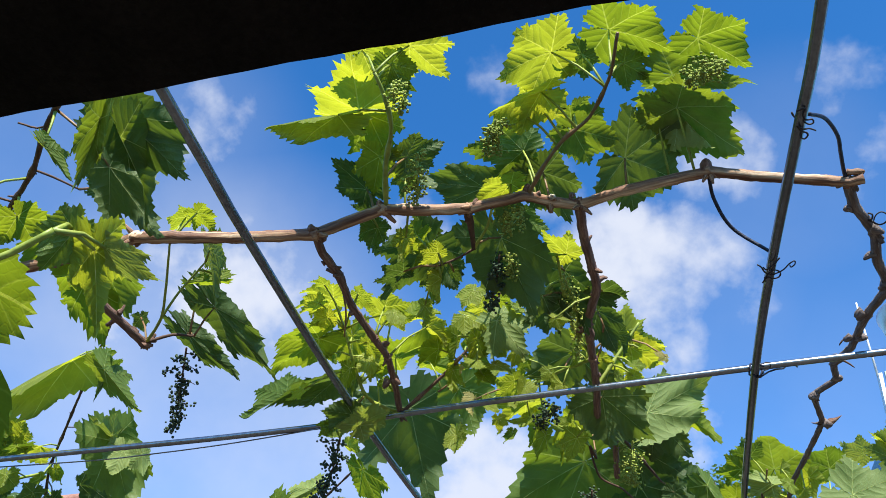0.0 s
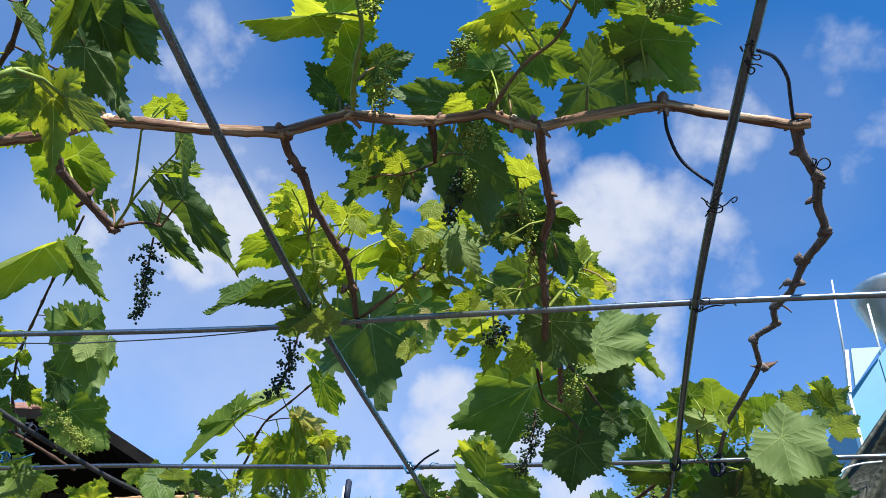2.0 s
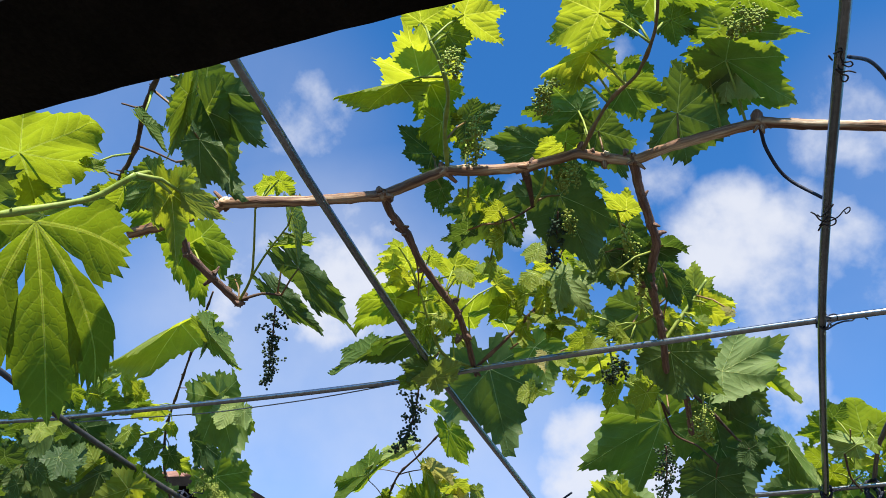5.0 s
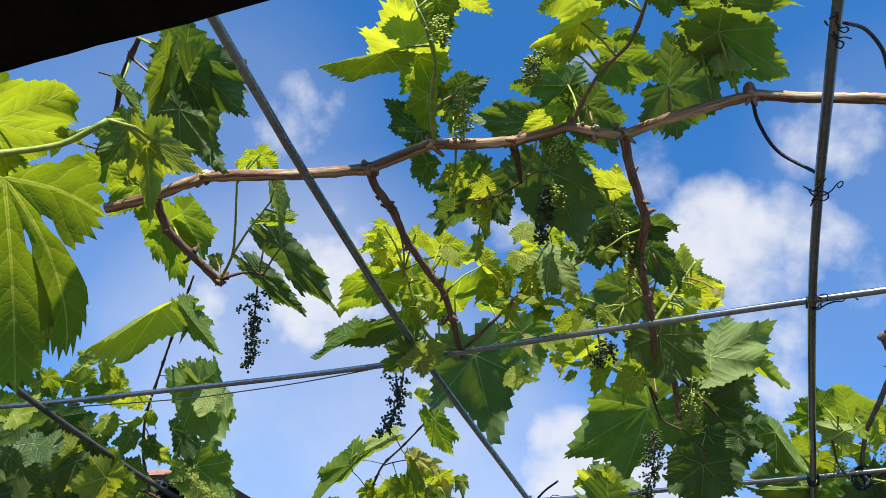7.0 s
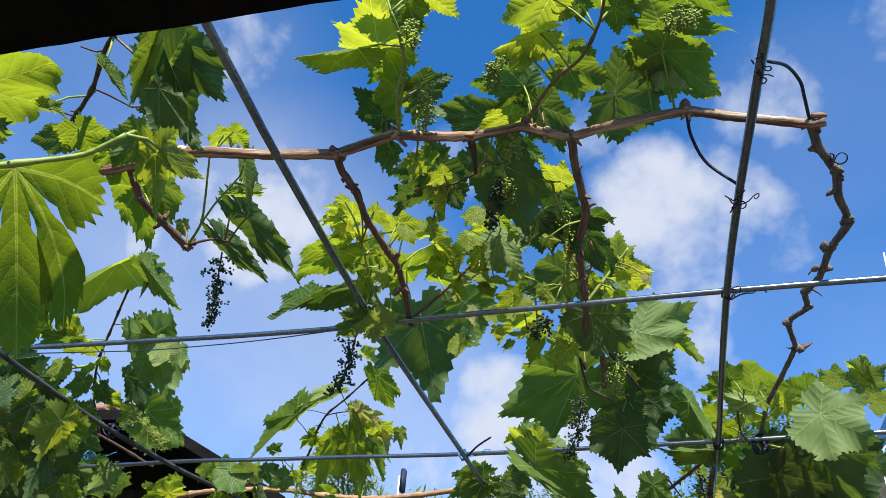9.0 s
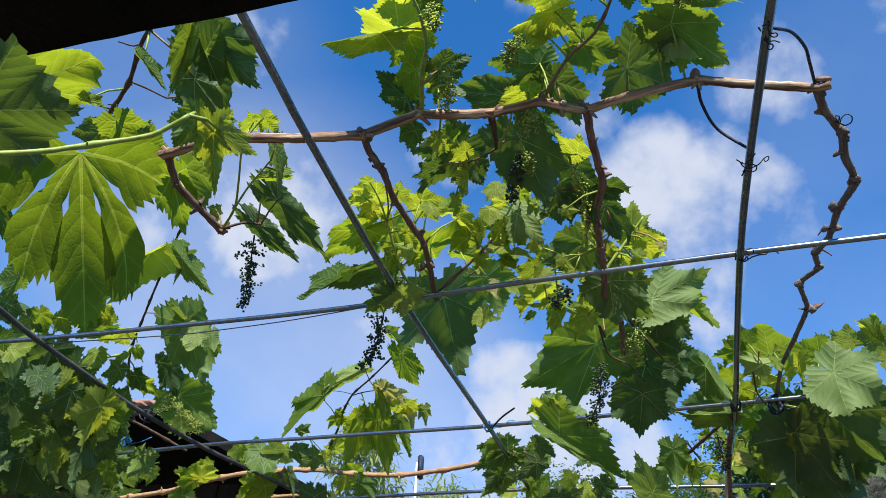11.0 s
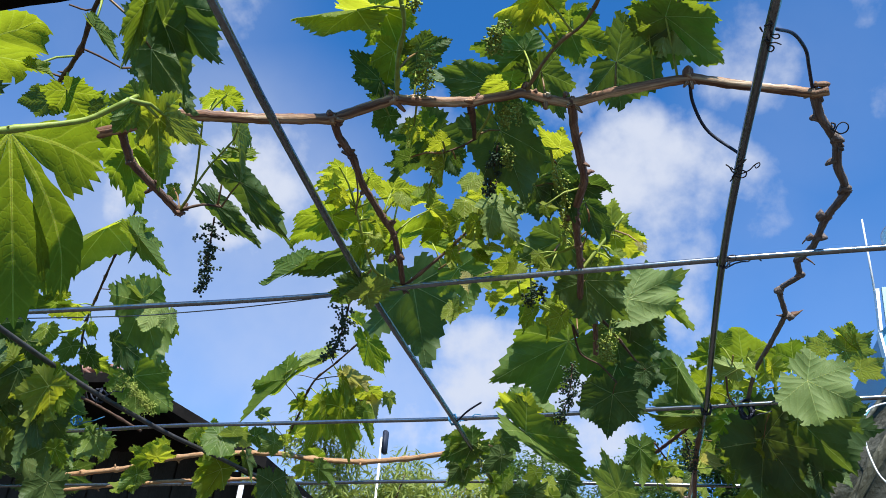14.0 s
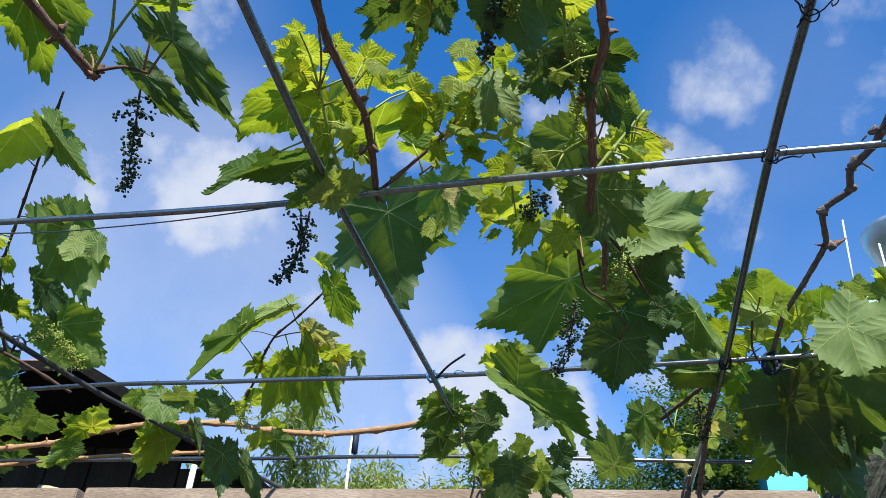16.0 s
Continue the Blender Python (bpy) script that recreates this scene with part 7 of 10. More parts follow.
leaf(vine_far, (-0.635, 1.826, 2.260), (-24, -7, 14), 0.055, "pale", "flat", stalk=(-0.722, 1.842, 2.260), wide=0.55)
leaf(vine_far, (-0.683, 1.825, 2.250), (-14, -4, 2), 0.063, "bronze", "fold", stalk=(-0.722, 1.842, 2.260), wide=0.62)
leaf(vine_far, (-0.724, 1.708, 2.260), (-41, -3, 7), 0.092, "mature", "fold", stalk=(-0.738, 1.730, 2.280), wide=0.43)
leaf(vine_far, (-0.727, 1.775, 2.250), (-33, -10, 27), 0.051, "pale", "flat", stalk=(-0.735, 1.793, 2.275), wide=0.51)
leaf(vine_far, (-0.734, 1.843, 2.240), (-39, -31, -14), 0.039, "green", "flat", stalk=(-0.722, 1.842, 2.260), wide=0.85)
leaf(vine_far, (-0.894, 1.847, 2.260), (-24, 12, 65), 0.043, "mature", "flat", wide=0.89)
leaf(vine_far, (-0.884, 1.854, 2.260), (-12, -22, -22), 0.039, "young", "flat", stalk=(-0.886, 1.849, 2.271), wide=0.83)
leaf(vine_far, (-0.889, 1.832, 2.270), (28, -15, -147), 0.027, "mature", "flat", wide=0.91)
leaf(vine_far, (-0.784, 1.785, 2.240), (-26, 4, 49), 0.055, "young", "fold", stalk=(-0.796, 1.760, 2.291), wide=0.65)
leaf(vine_far, (-1.002, 1.839, 2.230), (37, -30, -118), 0.036, "green", "flat", stalk=(-0.962, 1.833, 2.200), wide=0.78)
leaf(vine_far, (-0.929, 2.095, 2.200), (9, 30, 124), 0.064, "mature", "wide", stalk=(-0.901, 2.027, 2.168), wide=0.93)
leaf(vine_far, (-0.942, 1.956, 2.220), (19, -13, -127), 0.059, "young", "flat", stalk=(-0.952, 1.944, 2.230), wide=0.82)
leaf(vine_far, (-0.873, 1.907, 2.100), (-31, 12, 61), 0.052, "young", "flat", wide=0.85)
leaf(vine_far, (-0.862, 1.961, 2.120), (-39, -43, -4), 0.071, "green", "flat", stalk=(-0.869, 2.032, 2.167), wide=0.66)
leaf(vine_far, (-1.065, 1.927, 2.140), (-49, -21, 17), 0.067, "old_shaded", "fold", stalk=(-1.060, 1.973, 2.171), wide=0.50)
leaf(vine_far, (-0.932, 1.966, 2.050), (-57, -26, 5), 0.115, "old_shaded", "slim", wide=0.30)
leaf(vine_far, (-0.961, 1.940, 2.190), (13, 18, 154), 0.041, "young", "flat", stalk=(-0.966, 1.933, 2.200), wide=1.08)
leaf(vine_mid, (-0.309, 0.717, 2.174), (-44, -13, 60), 0.034, "green", "flat", stalk=(-0.310, 0.686, 2.167))
leaf(vine_mid, (-0.298, 0.794, 2.163), (-22, -8, 92), 0.041, "old_shaded", "flat", stalk=(-0.250, 0.789, 2.160))
leaf(vine_mid, (-0.279, 0.739, 2.170), (-47, -16, 55), 0.031, "young", "flat", stalk=(-0.265, 0.699, 2.177))
leaf(vine_mid, (-0.245, 0.769, 2.164), (-27, -5, 80), 0.030, "young", "flat", stalk=(-0.245, 0.789, 2.161))
leaf(vine_mid, (-0.250, 0.806, 2.153), (-64, -33, 69), 0.034, "young", "fold", stalk=(-0.250, 0.789, 2.160))
leaf(vine_mid, (-0.233, 0.804, 2.159), (-37, 9, -42), 0.020, "old_shaded", "flat", stalk=(-0.236, 0.788, 2.163))
leaf(vine_mid, (-0.284, 0.852, 2.149), (-60, 28, -31), 0.029, "young", "flat", stalk=(-0.250, 0.789, 2.160))
leaf(vine_mid, (-0.439, 0.864, 2.222), (9, -4, 122), 0.023, "young", "flat", stalk=(-0.435, 0.946, 2.200))
leaf(vine_mid, (-0.452, 0.881, 2.204), (-23, 1, 95), 0.034, "young", "flat", stalk=(-0.435, 0.946, 2.200))
leaf(vine_mid, (-0.445, 0.906, 2.194), (-23, 10, 91), 0.033, "young", "flat", stalk=(-0.435, 0.946, 2.200))
leaf(vine_mid, (-0.478, 0.992, 2.195), (-40, 10, -38), 0.015, "young", "flat", stalk=(-0.432, 0.983, 2.176))
leaf(vine_mid, (-0.394, 0.885, 2.213), (-28, 2, -43), 0.032, "young", "flat", stalk=(-0.435, 0.946, 2.200))
leaf(vine_mid, (-0.355, 0.894, 2.190), (-29, 14, -53), 0.045, "young", "fold", stalk=(-0.367, 0.893, 2.137))
leaf(vine_mid, (-0.355, 0.929, 2.199), (-2, -14, -69), 0.034, "young", "flat", stalk=(-0.362, 0.930, 2.135))
leaf(vine_mid, (-0.396, 0.945, 2.170), (-39, 4, -37), 0.034, "young", "flat", stalk=(-0.433, 0.964, 2.188))
leaf(vine_mid, (-0.308, 0.955, 2.191), (-28, -0, -50), 0.040, "young", "fold", stalk=(-0.361, 0.939, 2.135))
leaf(vine_mid, (-0.302, 0.999, 2.180), (-29, 1, 81), 0.045, "mature", "flat", stalk=(-0.281, 1.032, 2.178))
leaf(vine_mid, (-0.269, 0.982, 2.186), (-55, -18, 58), 0.039, "mature", "fold", stalk=(-0.245, 1.009, 2.194))
leaf(vine_mid, (-0.226, 0.896, 2.197), (-89, 37, -3), 0.034, "young", "flat", stalk=(-0.198, 0.974, 2.210))
leaf(vine_mid, (-0.252, 0.949, 2.198), (-109, -50, 31), 0.039, "young", "fold", stalk=(-0.222, 0.992, 2.202))
leaf(vine_mid, (-0.197, 0.926, 2.203), (-32, 10, -55), 0.027, "mature", "flat", stalk=(-0.198, 0.974, 2.210))
leaf(vine_mid, (-0.241, 0.996, 2.186), (-47, -11, 63), 0.042, "young", "curl", stalk=(-0.233, 1.000, 2.198))
leaf(vine_mid, (-0.248, 1.044, 2.180), (-33, -0, -51), 0.038, "mature", "curl", stalk=(-0.269, 1.025, 2.184))
leaf(vine_mid, (-0.211, 1.015, 2.183), (-24, 3, 80), 0.037, "mature", "fold", stalk=(-0.233, 1.000, 2.198))
leaf(vine_mid, (-0.289, 1.041, 2.167), (-52, -13, 62), 0.034, "young", "curl")
leaf(vine_mid, (-0.132, 0.914, 2.185), (-43, 3, 45), 0.045, "old_shaded", "flat", stalk=(-0.103, 0.927, 2.196))
leaf(vine_mid, (-0.110, 0.941, 2.184), (-52, -15, 41), 0.044, "old_shaded", "flat", stalk=(-0.102, 0.949, 2.188))
leaf(vine_mid, (-0.203, 1.089, 2.166), (-35, 0, 70), 0.041, "young", "flat", stalk=(-0.158, 1.127, 2.188))
leaf(vine_mid, (-0.051, 0.922, 2.187), (-13, 11, -80), 0.037, "old_shaded", "flat", stalk=(-0.062, 0.913, 2.173))
leaf(vine_mid, (-0.040, 1.033, 2.188), (-54, 22, -58), 0.034, "old_shaded", "fold", stalk=(-0.079, 1.023, 2.157))
leaf(vine_mid, (-0.067, 1.093, 2.190), (-55, 16, -43), 0.027, "young", "flat", stalk=(-0.054, 1.096, 2.178))
leaf(vine_mid, (-0.471, 1.047, 2.099), (-110, 40, -7), 0.032, "mature", "flat", stalk=(-0.427, 1.038, 2.140))
leaf(vine_mid, (-0.514, 1.003, 2.141), (-38, -16, 98), 0.032, "young", "flat", stalk=(-0.430, 1.001, 2.164))
leaf(vine_mid, (-0.435, 0.984, 2.155), (-65, -25, 70), 0.038, "mature", "flat", stalk=(-0.430, 1.001, 2.164))
leaf(vine_mid, (-0.125, 1.194, 2.114), (-52, 6, 40), 0.042, "young", "flat", stalk=(-0.088, 1.178, 2.135))
leaf(vine_mid, (-0.172, 1.175, 2.114), (-50, -10, 65), 0.044, "mature", "lobed", stalk=(-0.172, 1.141, 2.192))
leaf(vine_mid, (0.016, 1.386, 2.095), (-64, 9, -26), 0.035, "old_shaded", "wide", stalk=(-0.001, 1.395, 2.120))
leaf(vine_right, (0.156, 1.942, 2.114), (-27, -6, -81), 0.048, "bronze", "lobed")
leaf(vine_right, (0.327, 1.681, 2.105), (-52, -20, -52), 0.150, "old_shaded", "wide", stalk=(0.327, 1.695, 2.122))
leaf(vine_right, (0.260, 1.724, 2.082), (-59, -5, -52), 0.149, "old_shaded", "flat", stalk=(0.273, 1.680, 2.120))
leaf(vine_right, (0.403, 1.737, 2.128), (11, -29, -113), 0.092, "old_shaded", "flat", stalk=(0.327, 1.695, 2.122))
leaf(vine_right, (0.209, 1.834, 2.175), (-42, 10, 53), 0.086, "mature", "flat")
leaf(vine_right, (0.300, 1.834, 2.068), (-100, -9, 32), 0.036, "pale", "lobed")
leaf(vine_right, (0.195, 1.813, 2.077), (-54, -4, -59), 0.059, "green", "curl")
leaf(vine_left, (-1.218, 1.150, 2.281), (-42, -10, 121), 0.061, "young", "flat")
leaf(vine_left, (-1.146, 1.351, 2.209), (-27, 4, -40), 0.050, "old_shaded", "fold")
leaf(vine_left, (-1.215, 1.224, 2.239), (-30, -1, 117), 0.086, "green", "flat")
leaf(vine_left, (-1.219, 1.287, 2.272), (3, -4, 134), 0.078, "young", "roof", stalk=(-1.203, 1.320, 2.288))
leaf(vine_left, (-1.219, 1.170, 2.264), (-47, -1, -11), 0.047, "young", "fold")
leaf(vine_left, (-1.293, 1.305, 2.225), (-87, 1, 5), 0.051, "young", "flat", stalk=(-1.314, 1.380, 2.258))
leaf(vine_left, (-1.243, 1.341, 2.197), (-65, -7, 78), 0.052, "green", "flat", stalk=(-1.248, 1.368, 2.276))
leaf(vine_left, (-1.240, 1.342, 2.230), (-41, 2, 105), 0.032, "young", "lobed", stalk=(-1.248, 1.368, 2.276))
leaf(vine_left, (-1.264, 1.437, 2.212), (-16, -12, -41), 0.066, "young", "lobed", stalk=(-1.292, 1.430, 2.250))
leaf(vine_left, (-1.204, 1.336, 2.241), (-34, -19, -20), 0.033, "mature", "curl", stalk=(-1.226, 1.344, 2.282))
leaf(vine_left, (-1.236, 1.393, 2.205), (-43, -15, -14), 0.048, "old_shaded", "flat", stalk=(-1.281, 1.411, 2.260))
leaf(vine_left, (-1.296, 1.356, 2.117), (-68, -12, 102), 0.120, "young", "flat")
leaf(vine_left, (-1.276, 1.393, 2.136), (-64, -33, 25), 0.066, "green", "wide")
leaf(vine_left, (-1.399, 1.509, 2.094), (-48, 1, 109), 0.073, "young", "flat", stalk=(-1.387, 1.506, 2.174))
leaf(vine_left, (-1.434, 1.599, 2.065), (-75, -9, 65), 0.077, "green", "flat")
leaf(vine_left, (-1.478, 1.376, 2.077), (-115, 19, 18), 0.056, "mature", "flat")
leaf(vine_left, (-1.721, 1.710, 2.076), (-98, -13, -9), 0.051, "mature", "flat")
leaf(vine_left, (-1.435, 1.230, 2.224), (-31, -4, 125), 0.065, "green", "flat")
leaf(vine_left, (-1.411, 1.314, 2.203), (-37, 12, 108), 0.058, "green", "flat", stalk=(-1.433, 1.347, 2.224))
leaf(vine_left, (-1.454, 1.303, 2.185), (-53, -2, 105), 0.040, "young", "flat", stalk=(-1.461, 1.340, 2.216))
leaf(vine_left, (-1.405, 1.190, 2.268), (-27, -22, -18), 0.057, "old_shaded", "flat")
leaf(vine_left, (-1.310, 1.186, 2.254), (-46, -10, -5), 0.048, "green", "flat")
leaf(vine_left, (-1.185, 1.253, 2.056), (-65, -5, 89), 0.101, "young", "flat")
leaf(vine_left, (-1.336, 1.443, 2.058), (-45, 2, 110), 0.064, "mature", "fold")
leaf(vine_left, (-1.230, 1.304, 2.087), (-40, -20, -16), 0.080, "mature", "wide")
leaf(vine_left, (-1.374, 1.552, 2.037), (-50, -6, -21), 0.062, "mature", "lobed")
leaf(vine_far, (-1.104, 1.848, 2.168), (-107, 18, 6), 0.072, "mature", "flat")
leaf(vine_far, (-1.179, 1.831, 2.181), (-62, 3, 73), 0.045, "young", "flat")
leaf(vine_far, (-1.127, 1.909, 2.120), (-31, 13, 101), 0.084, "young", "lobed", stalk=(-1.116, 1.971, 2.172))
leaf(vine_far, (-1.462, 2.049, 2.192), (29, 29, 149), 0.059, "young", "lobed", stalk=(-1.472, 2.041, 2.170))
leaf(vine_far, (-1.378, 1.978, 2.178), (-5, -18, -54), 0.044, "young", "flat", stalk=(-1.379, 2.009, 2.170))
leaf(vine_far, (-0.419, 1.807, 2.135), (-42, 19, 68), 0.061, "mature", "flat")
leaf(vine_far, (-0.450, 1.904, 2.102), (-52, 13, 61), 0.062, "old_shaded", "lobed", stalk=(-0.432, 1.931, 2.155))
leaf(vine_far, (-0.325, 1.781, 2.119), (-27, -18, -61), 0.054, "old_shaded", "flat")
leaf(vine_far, (-0.373, 2.080, 2.137), (-50, 16, 60), 0.056, "mature", "flat")
leaf(vine_far, (0.046, 1.905, 2.082), (-44, 12, 58), 0.056, "young", "curl", stalk=(0.122, 1.906, 2.080))
leaf(vine_far, (-1.398, 1.969, 2.180), (-48, 20, 86), 0.059, "young", "lobed", stalk=(-1.379, 2.009, 2.170))
leaf(vine_far, (-1.355, 1.967, 2.204), (17, 25, 136), 0.034, "young", "flat", stalk=(-1.345, 2.001, 2.171))
leaf(vine_far, (-1.207, 2.001, 2.102), (-64, 5, 76), 0.065, "young", "lobed", stalk=(-1.229, 2.042, 2.120))
leaf(vine_far, (-1.180, 1.975, 2.148), (-4, 27, 117), 0.054, "young", "flat", stalk=(-1.180, 1.973, 2.172))
leaf(vine_far, (-1.469, 2.002, 2.113), (-123, 15, -8), 0.068, "mature", "flat", stalk=(-1.460, 2.061, 2.120))
leaf(vine_far, (-1.443, 1.826, 2.139), (-73, -5, 75), 0.045, "mature", "flat")
leaf(vine_far, (-0.287, 1.910, 2.028), (-53, 27, 49), 0.064, "old_shaded", "lobed")
leaf(vine_far, (-0.184, 1.901, 2.057), (-60, -9, -39), 0.055, "old_shaded", "flat")
leaf(vine_far, (-0.260, 1.914, 2.080), (-62, 6, 49), 0.047, "mature", "flat")
leaf(vine_far, (-0.394, 2.067, 2.107), (-57, -6, -42), 0.051, "mature", "curl")
leaf(vine_left, (-1.557, 1.536, 2.125), (-53, -9, 9), 0.100, "young", "wide")
leaf(vine_left, (-1.352, 1.125, 2.144), (108, -27, -171), 0.064, "young", "wide")
# dense left growth: mostly the darkest leaf kind, its deep shade put into the colour
leaf(vine_left, (-1.961, 1.295, 2.062), (10, 32, 145), 0.052, "old_shaded", "curl")
leaf(vine_left, (-1.854, 1.436, 2.021), (-96, -47, 104), 0.103, "old_shaded", "wide")
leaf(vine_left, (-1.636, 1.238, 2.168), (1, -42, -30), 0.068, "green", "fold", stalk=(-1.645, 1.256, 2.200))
leaf(vine_left, (-1.536, 1.111, 2.043), (-29, -39, -5), 0.051, "old_shaded", "flat")
leaf(vine_left, (-1.550, 1.281, 2.146), (-92, -42, 70), 0.068, "old_shaded", "fold", stalk=(-1.547, 1.307, 2.200))
leaf(vine_left, (-1.649, 1.339, 2.160), (-2, -47, -40), 0.049, "old_shaded", "flat", stalk=(-1.612, 1.273, 2.200))
leaf(vine_left, (-1.257, 1.080, 2.028), (-51, 10, -10), 0.051, "old_shaded", "flat")
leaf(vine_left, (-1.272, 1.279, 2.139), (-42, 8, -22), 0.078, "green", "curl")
leaf(vine_left, (-1.225, 1.316, 2.120), (-80, -27, 96), 0.047, "old_shaded", "curl")
leaf(vine_left, (-1.935, 1.432, 2.069), (-96, -28, 70), 0.060, "old_shaded", "lobed", stalk=(-1.928, 1.375, 2.100))
leaf(vine_left, (-1.898, 1.386, 2.167), (-111, -51, 122), 0.093, "old_shaded", "cup", stalk=(-1.872, 1.387, 2.108))
leaf(vine_left, (-1.940, 1.523, 2.146), (-72, -14, 77), 0.068, "old_shaded", "lobed")
leaf(vine_left, (-1.363, 1.421, 2.083), (24, -35, -52), 0.091, "old_shaded", "cup")
leaf(vine_left, (-1.230, 1.141, 2.073), (-104, 58, -10), 0.052, "old_shaded", "wide")
leaf(vine_left, (-1.678, 1.791, 2.167), (-35, -5, -17), 0.090, "old_shaded", "flat")
leaf(vine_left, (-1.455, 1.240, 2.026), (-83, -16, 49), 0.073, "old_shaded", "wide")
leaf(vine_left, (-1.239, 1.217, 2.079), (-76, -14, 75), 0.080, "old_shaded", "cup")
leaf(vine_left, (-1.690, 1.150, 2.021), (-123, -54, 113), 0.066, "old_shaded", "cup")
leaf(vine_left, (-1.431, 1.062, 2.110), (-38, 5, 95), 0.057, "old_shaded", "lobed")
leaf(vine_left, (-1.295, 1.276, 2.123), (-26, -15, -25), 0.085, "old_shaded", "wide")
leaf(vine_left, (-1.854, 1.339, 2.124), (-68, -11, 0), 0.065, "old_shaded", "lobed", stalk=(-1.872, 1.387, 2.108))
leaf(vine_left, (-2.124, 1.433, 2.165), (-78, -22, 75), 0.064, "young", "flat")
leaf(vine_left, (-1.268, 1.117, 2.118), (42, -18, -51), 0.042, "old_shaded", "cup")
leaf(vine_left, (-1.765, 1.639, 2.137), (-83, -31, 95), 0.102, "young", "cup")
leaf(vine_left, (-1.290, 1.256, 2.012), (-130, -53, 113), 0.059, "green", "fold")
leaf(vine_left, (-1.710, 1.222, 2.062), (27, -45, -62), 0.054, "old_shaded", "fold")
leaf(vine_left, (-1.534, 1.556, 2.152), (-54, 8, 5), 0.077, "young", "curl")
leaf(vine_left, (-1.898, 1.358, 2.146), (-73, -38, 98), 0.055, "old_shaded", "fold", stalk=(-1.872, 1.387, 2.108))
leaf(vine_left, (-1.915, 1.283, 2.060), (4, 68, 130), 0.070, "old_shaded", "curl")
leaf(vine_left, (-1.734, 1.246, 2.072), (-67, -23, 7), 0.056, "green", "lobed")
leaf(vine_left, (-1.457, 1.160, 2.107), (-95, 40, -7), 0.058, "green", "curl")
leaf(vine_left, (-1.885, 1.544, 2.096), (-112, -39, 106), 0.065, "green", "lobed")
leaf(vine_left, (-1.546, 1.019, 2.056), (-79, 2, 98), 0.064, "old_shaded", "flat")
leaf(vine_left, (-1.693, 1.144, 2.044), (-137, 34, -1), 0.067, "old_shaded", "cup")
leaf(vine_left, (-2.108, 1.537, 2.145), (5, 15, 148), 0.060, "old_shaded", "cup")
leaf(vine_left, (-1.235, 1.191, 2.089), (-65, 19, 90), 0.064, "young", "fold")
leaf(vine_left, (-1.514, 0.958, 2.033), (-53, 0, -16), 0.058, "old_shaded", "fold")
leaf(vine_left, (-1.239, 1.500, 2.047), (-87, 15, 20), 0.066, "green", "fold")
leaf(vine_left, (-1.418, 0.993, 2.040), (-59, 61, 54), 0.044, "old_shaded", "lobed")
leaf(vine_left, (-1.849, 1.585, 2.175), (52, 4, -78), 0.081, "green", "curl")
leaf(vine_left, (-1.364, 1.369, 2.106), (-73, 15, 12), 0.071, "old_shaded", "wide")
leaf(vine_left, (-1.822, 1.436, 2.121), (-79, -13, 12), 0.060, "old_shaded", "lobed", stalk=(-1.816, 1.399, 2.116))
leaf(vine_left, (-1.932, 1.313, 2.084), (-95, 60, 56), 0.042, "old_shaded", "curl", stalk=(-1.928, 1.375, 2.100))
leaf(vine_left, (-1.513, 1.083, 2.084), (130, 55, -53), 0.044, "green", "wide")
leaf(vine_left, (-1.431, 1.034, 2.087), (-64, -9, 89), 0.072, "old_shaded", "fold")
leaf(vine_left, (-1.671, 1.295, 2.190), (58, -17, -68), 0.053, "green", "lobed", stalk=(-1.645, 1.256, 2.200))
leaf(vine_left, (-1.288, 0.920, 2.020), (-50, -11, 104), 0.041, "old_shaded", "fold")
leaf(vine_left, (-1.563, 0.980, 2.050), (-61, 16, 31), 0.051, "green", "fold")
leaf(vine_left, (-1.631, 1.593, 2.121), (-117, -65, 80), 0.092, "old_shaded", "curl")
leaf(vine_left, (-1.959, 1.424, 2.098), (-121, -37, 107), 0.068, "old_shaded", "curl", stalk=(-1.928, 1.375, 2.100))
leaf(vine_left, (-1.941, 1.258, 2.151), (-125, 82, 35), 0.044, "old_shaded", "cup")
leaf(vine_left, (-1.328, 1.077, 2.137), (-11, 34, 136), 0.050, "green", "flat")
leaf(vine_left, (-1.282, 1.242, 2.034), (-27, -45, -12), 0.075, "old_shaded", "fold")
leaf(vine_left, (-1.287, 1.080, 1.999), (-87, -4, 104), 0.043, "old_shaded", "flat")
leaf(vine_left, (-1.672, 1.199, 2.057), (-65, 30, 33), 0.070, "old_shaded", "curl")
leaf(vine_left, (-1.461, 0.935, 2.030), (-106, -73, 80), 0.060, "old_shaded", "lobed")
leaf(vine_left, (-1.330, 1.351, 2.114), (171, -70, 136), 0.066, "old_shaded", "fold")
leaf(vine_left, (-1.506, 0.956, 2.057), (-98, -23, 105), 0.062, "old_shaded", "curl")
leaf(vine_left, (-1.749, 1.110, 2.203), (138, -56, -167), 0.052, "old_shaded", "flat")
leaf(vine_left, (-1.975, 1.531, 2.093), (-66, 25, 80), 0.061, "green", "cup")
leaf(vine_left, (-1.929, 1.591, 2.140), (-85, -23, 64), 0.091, "old_shaded", "wide")
leaf(vine_left, (-1.237, 1.312, 2.008), (-42, 3, 85), 0.079, "old_shaded", "curl")
leaf(vine_left, (-1.804, 1.276, 2.134), (139, -70, 173), 0.048, "old_shaded", "curl")
leaf(vine_left, (-1.919, 1.361, 2.018), (-59, 14, 41), 0.068, "old_shaded", "wide", stalk=(-1.928, 1.375, 2.100))
leaf(vine_left, (-1.586, 1.257, 2.146), (-95, -72, 85), 0.076, "old_shaded", "cup", stalk=(-1.612, 1.273, 2.200))
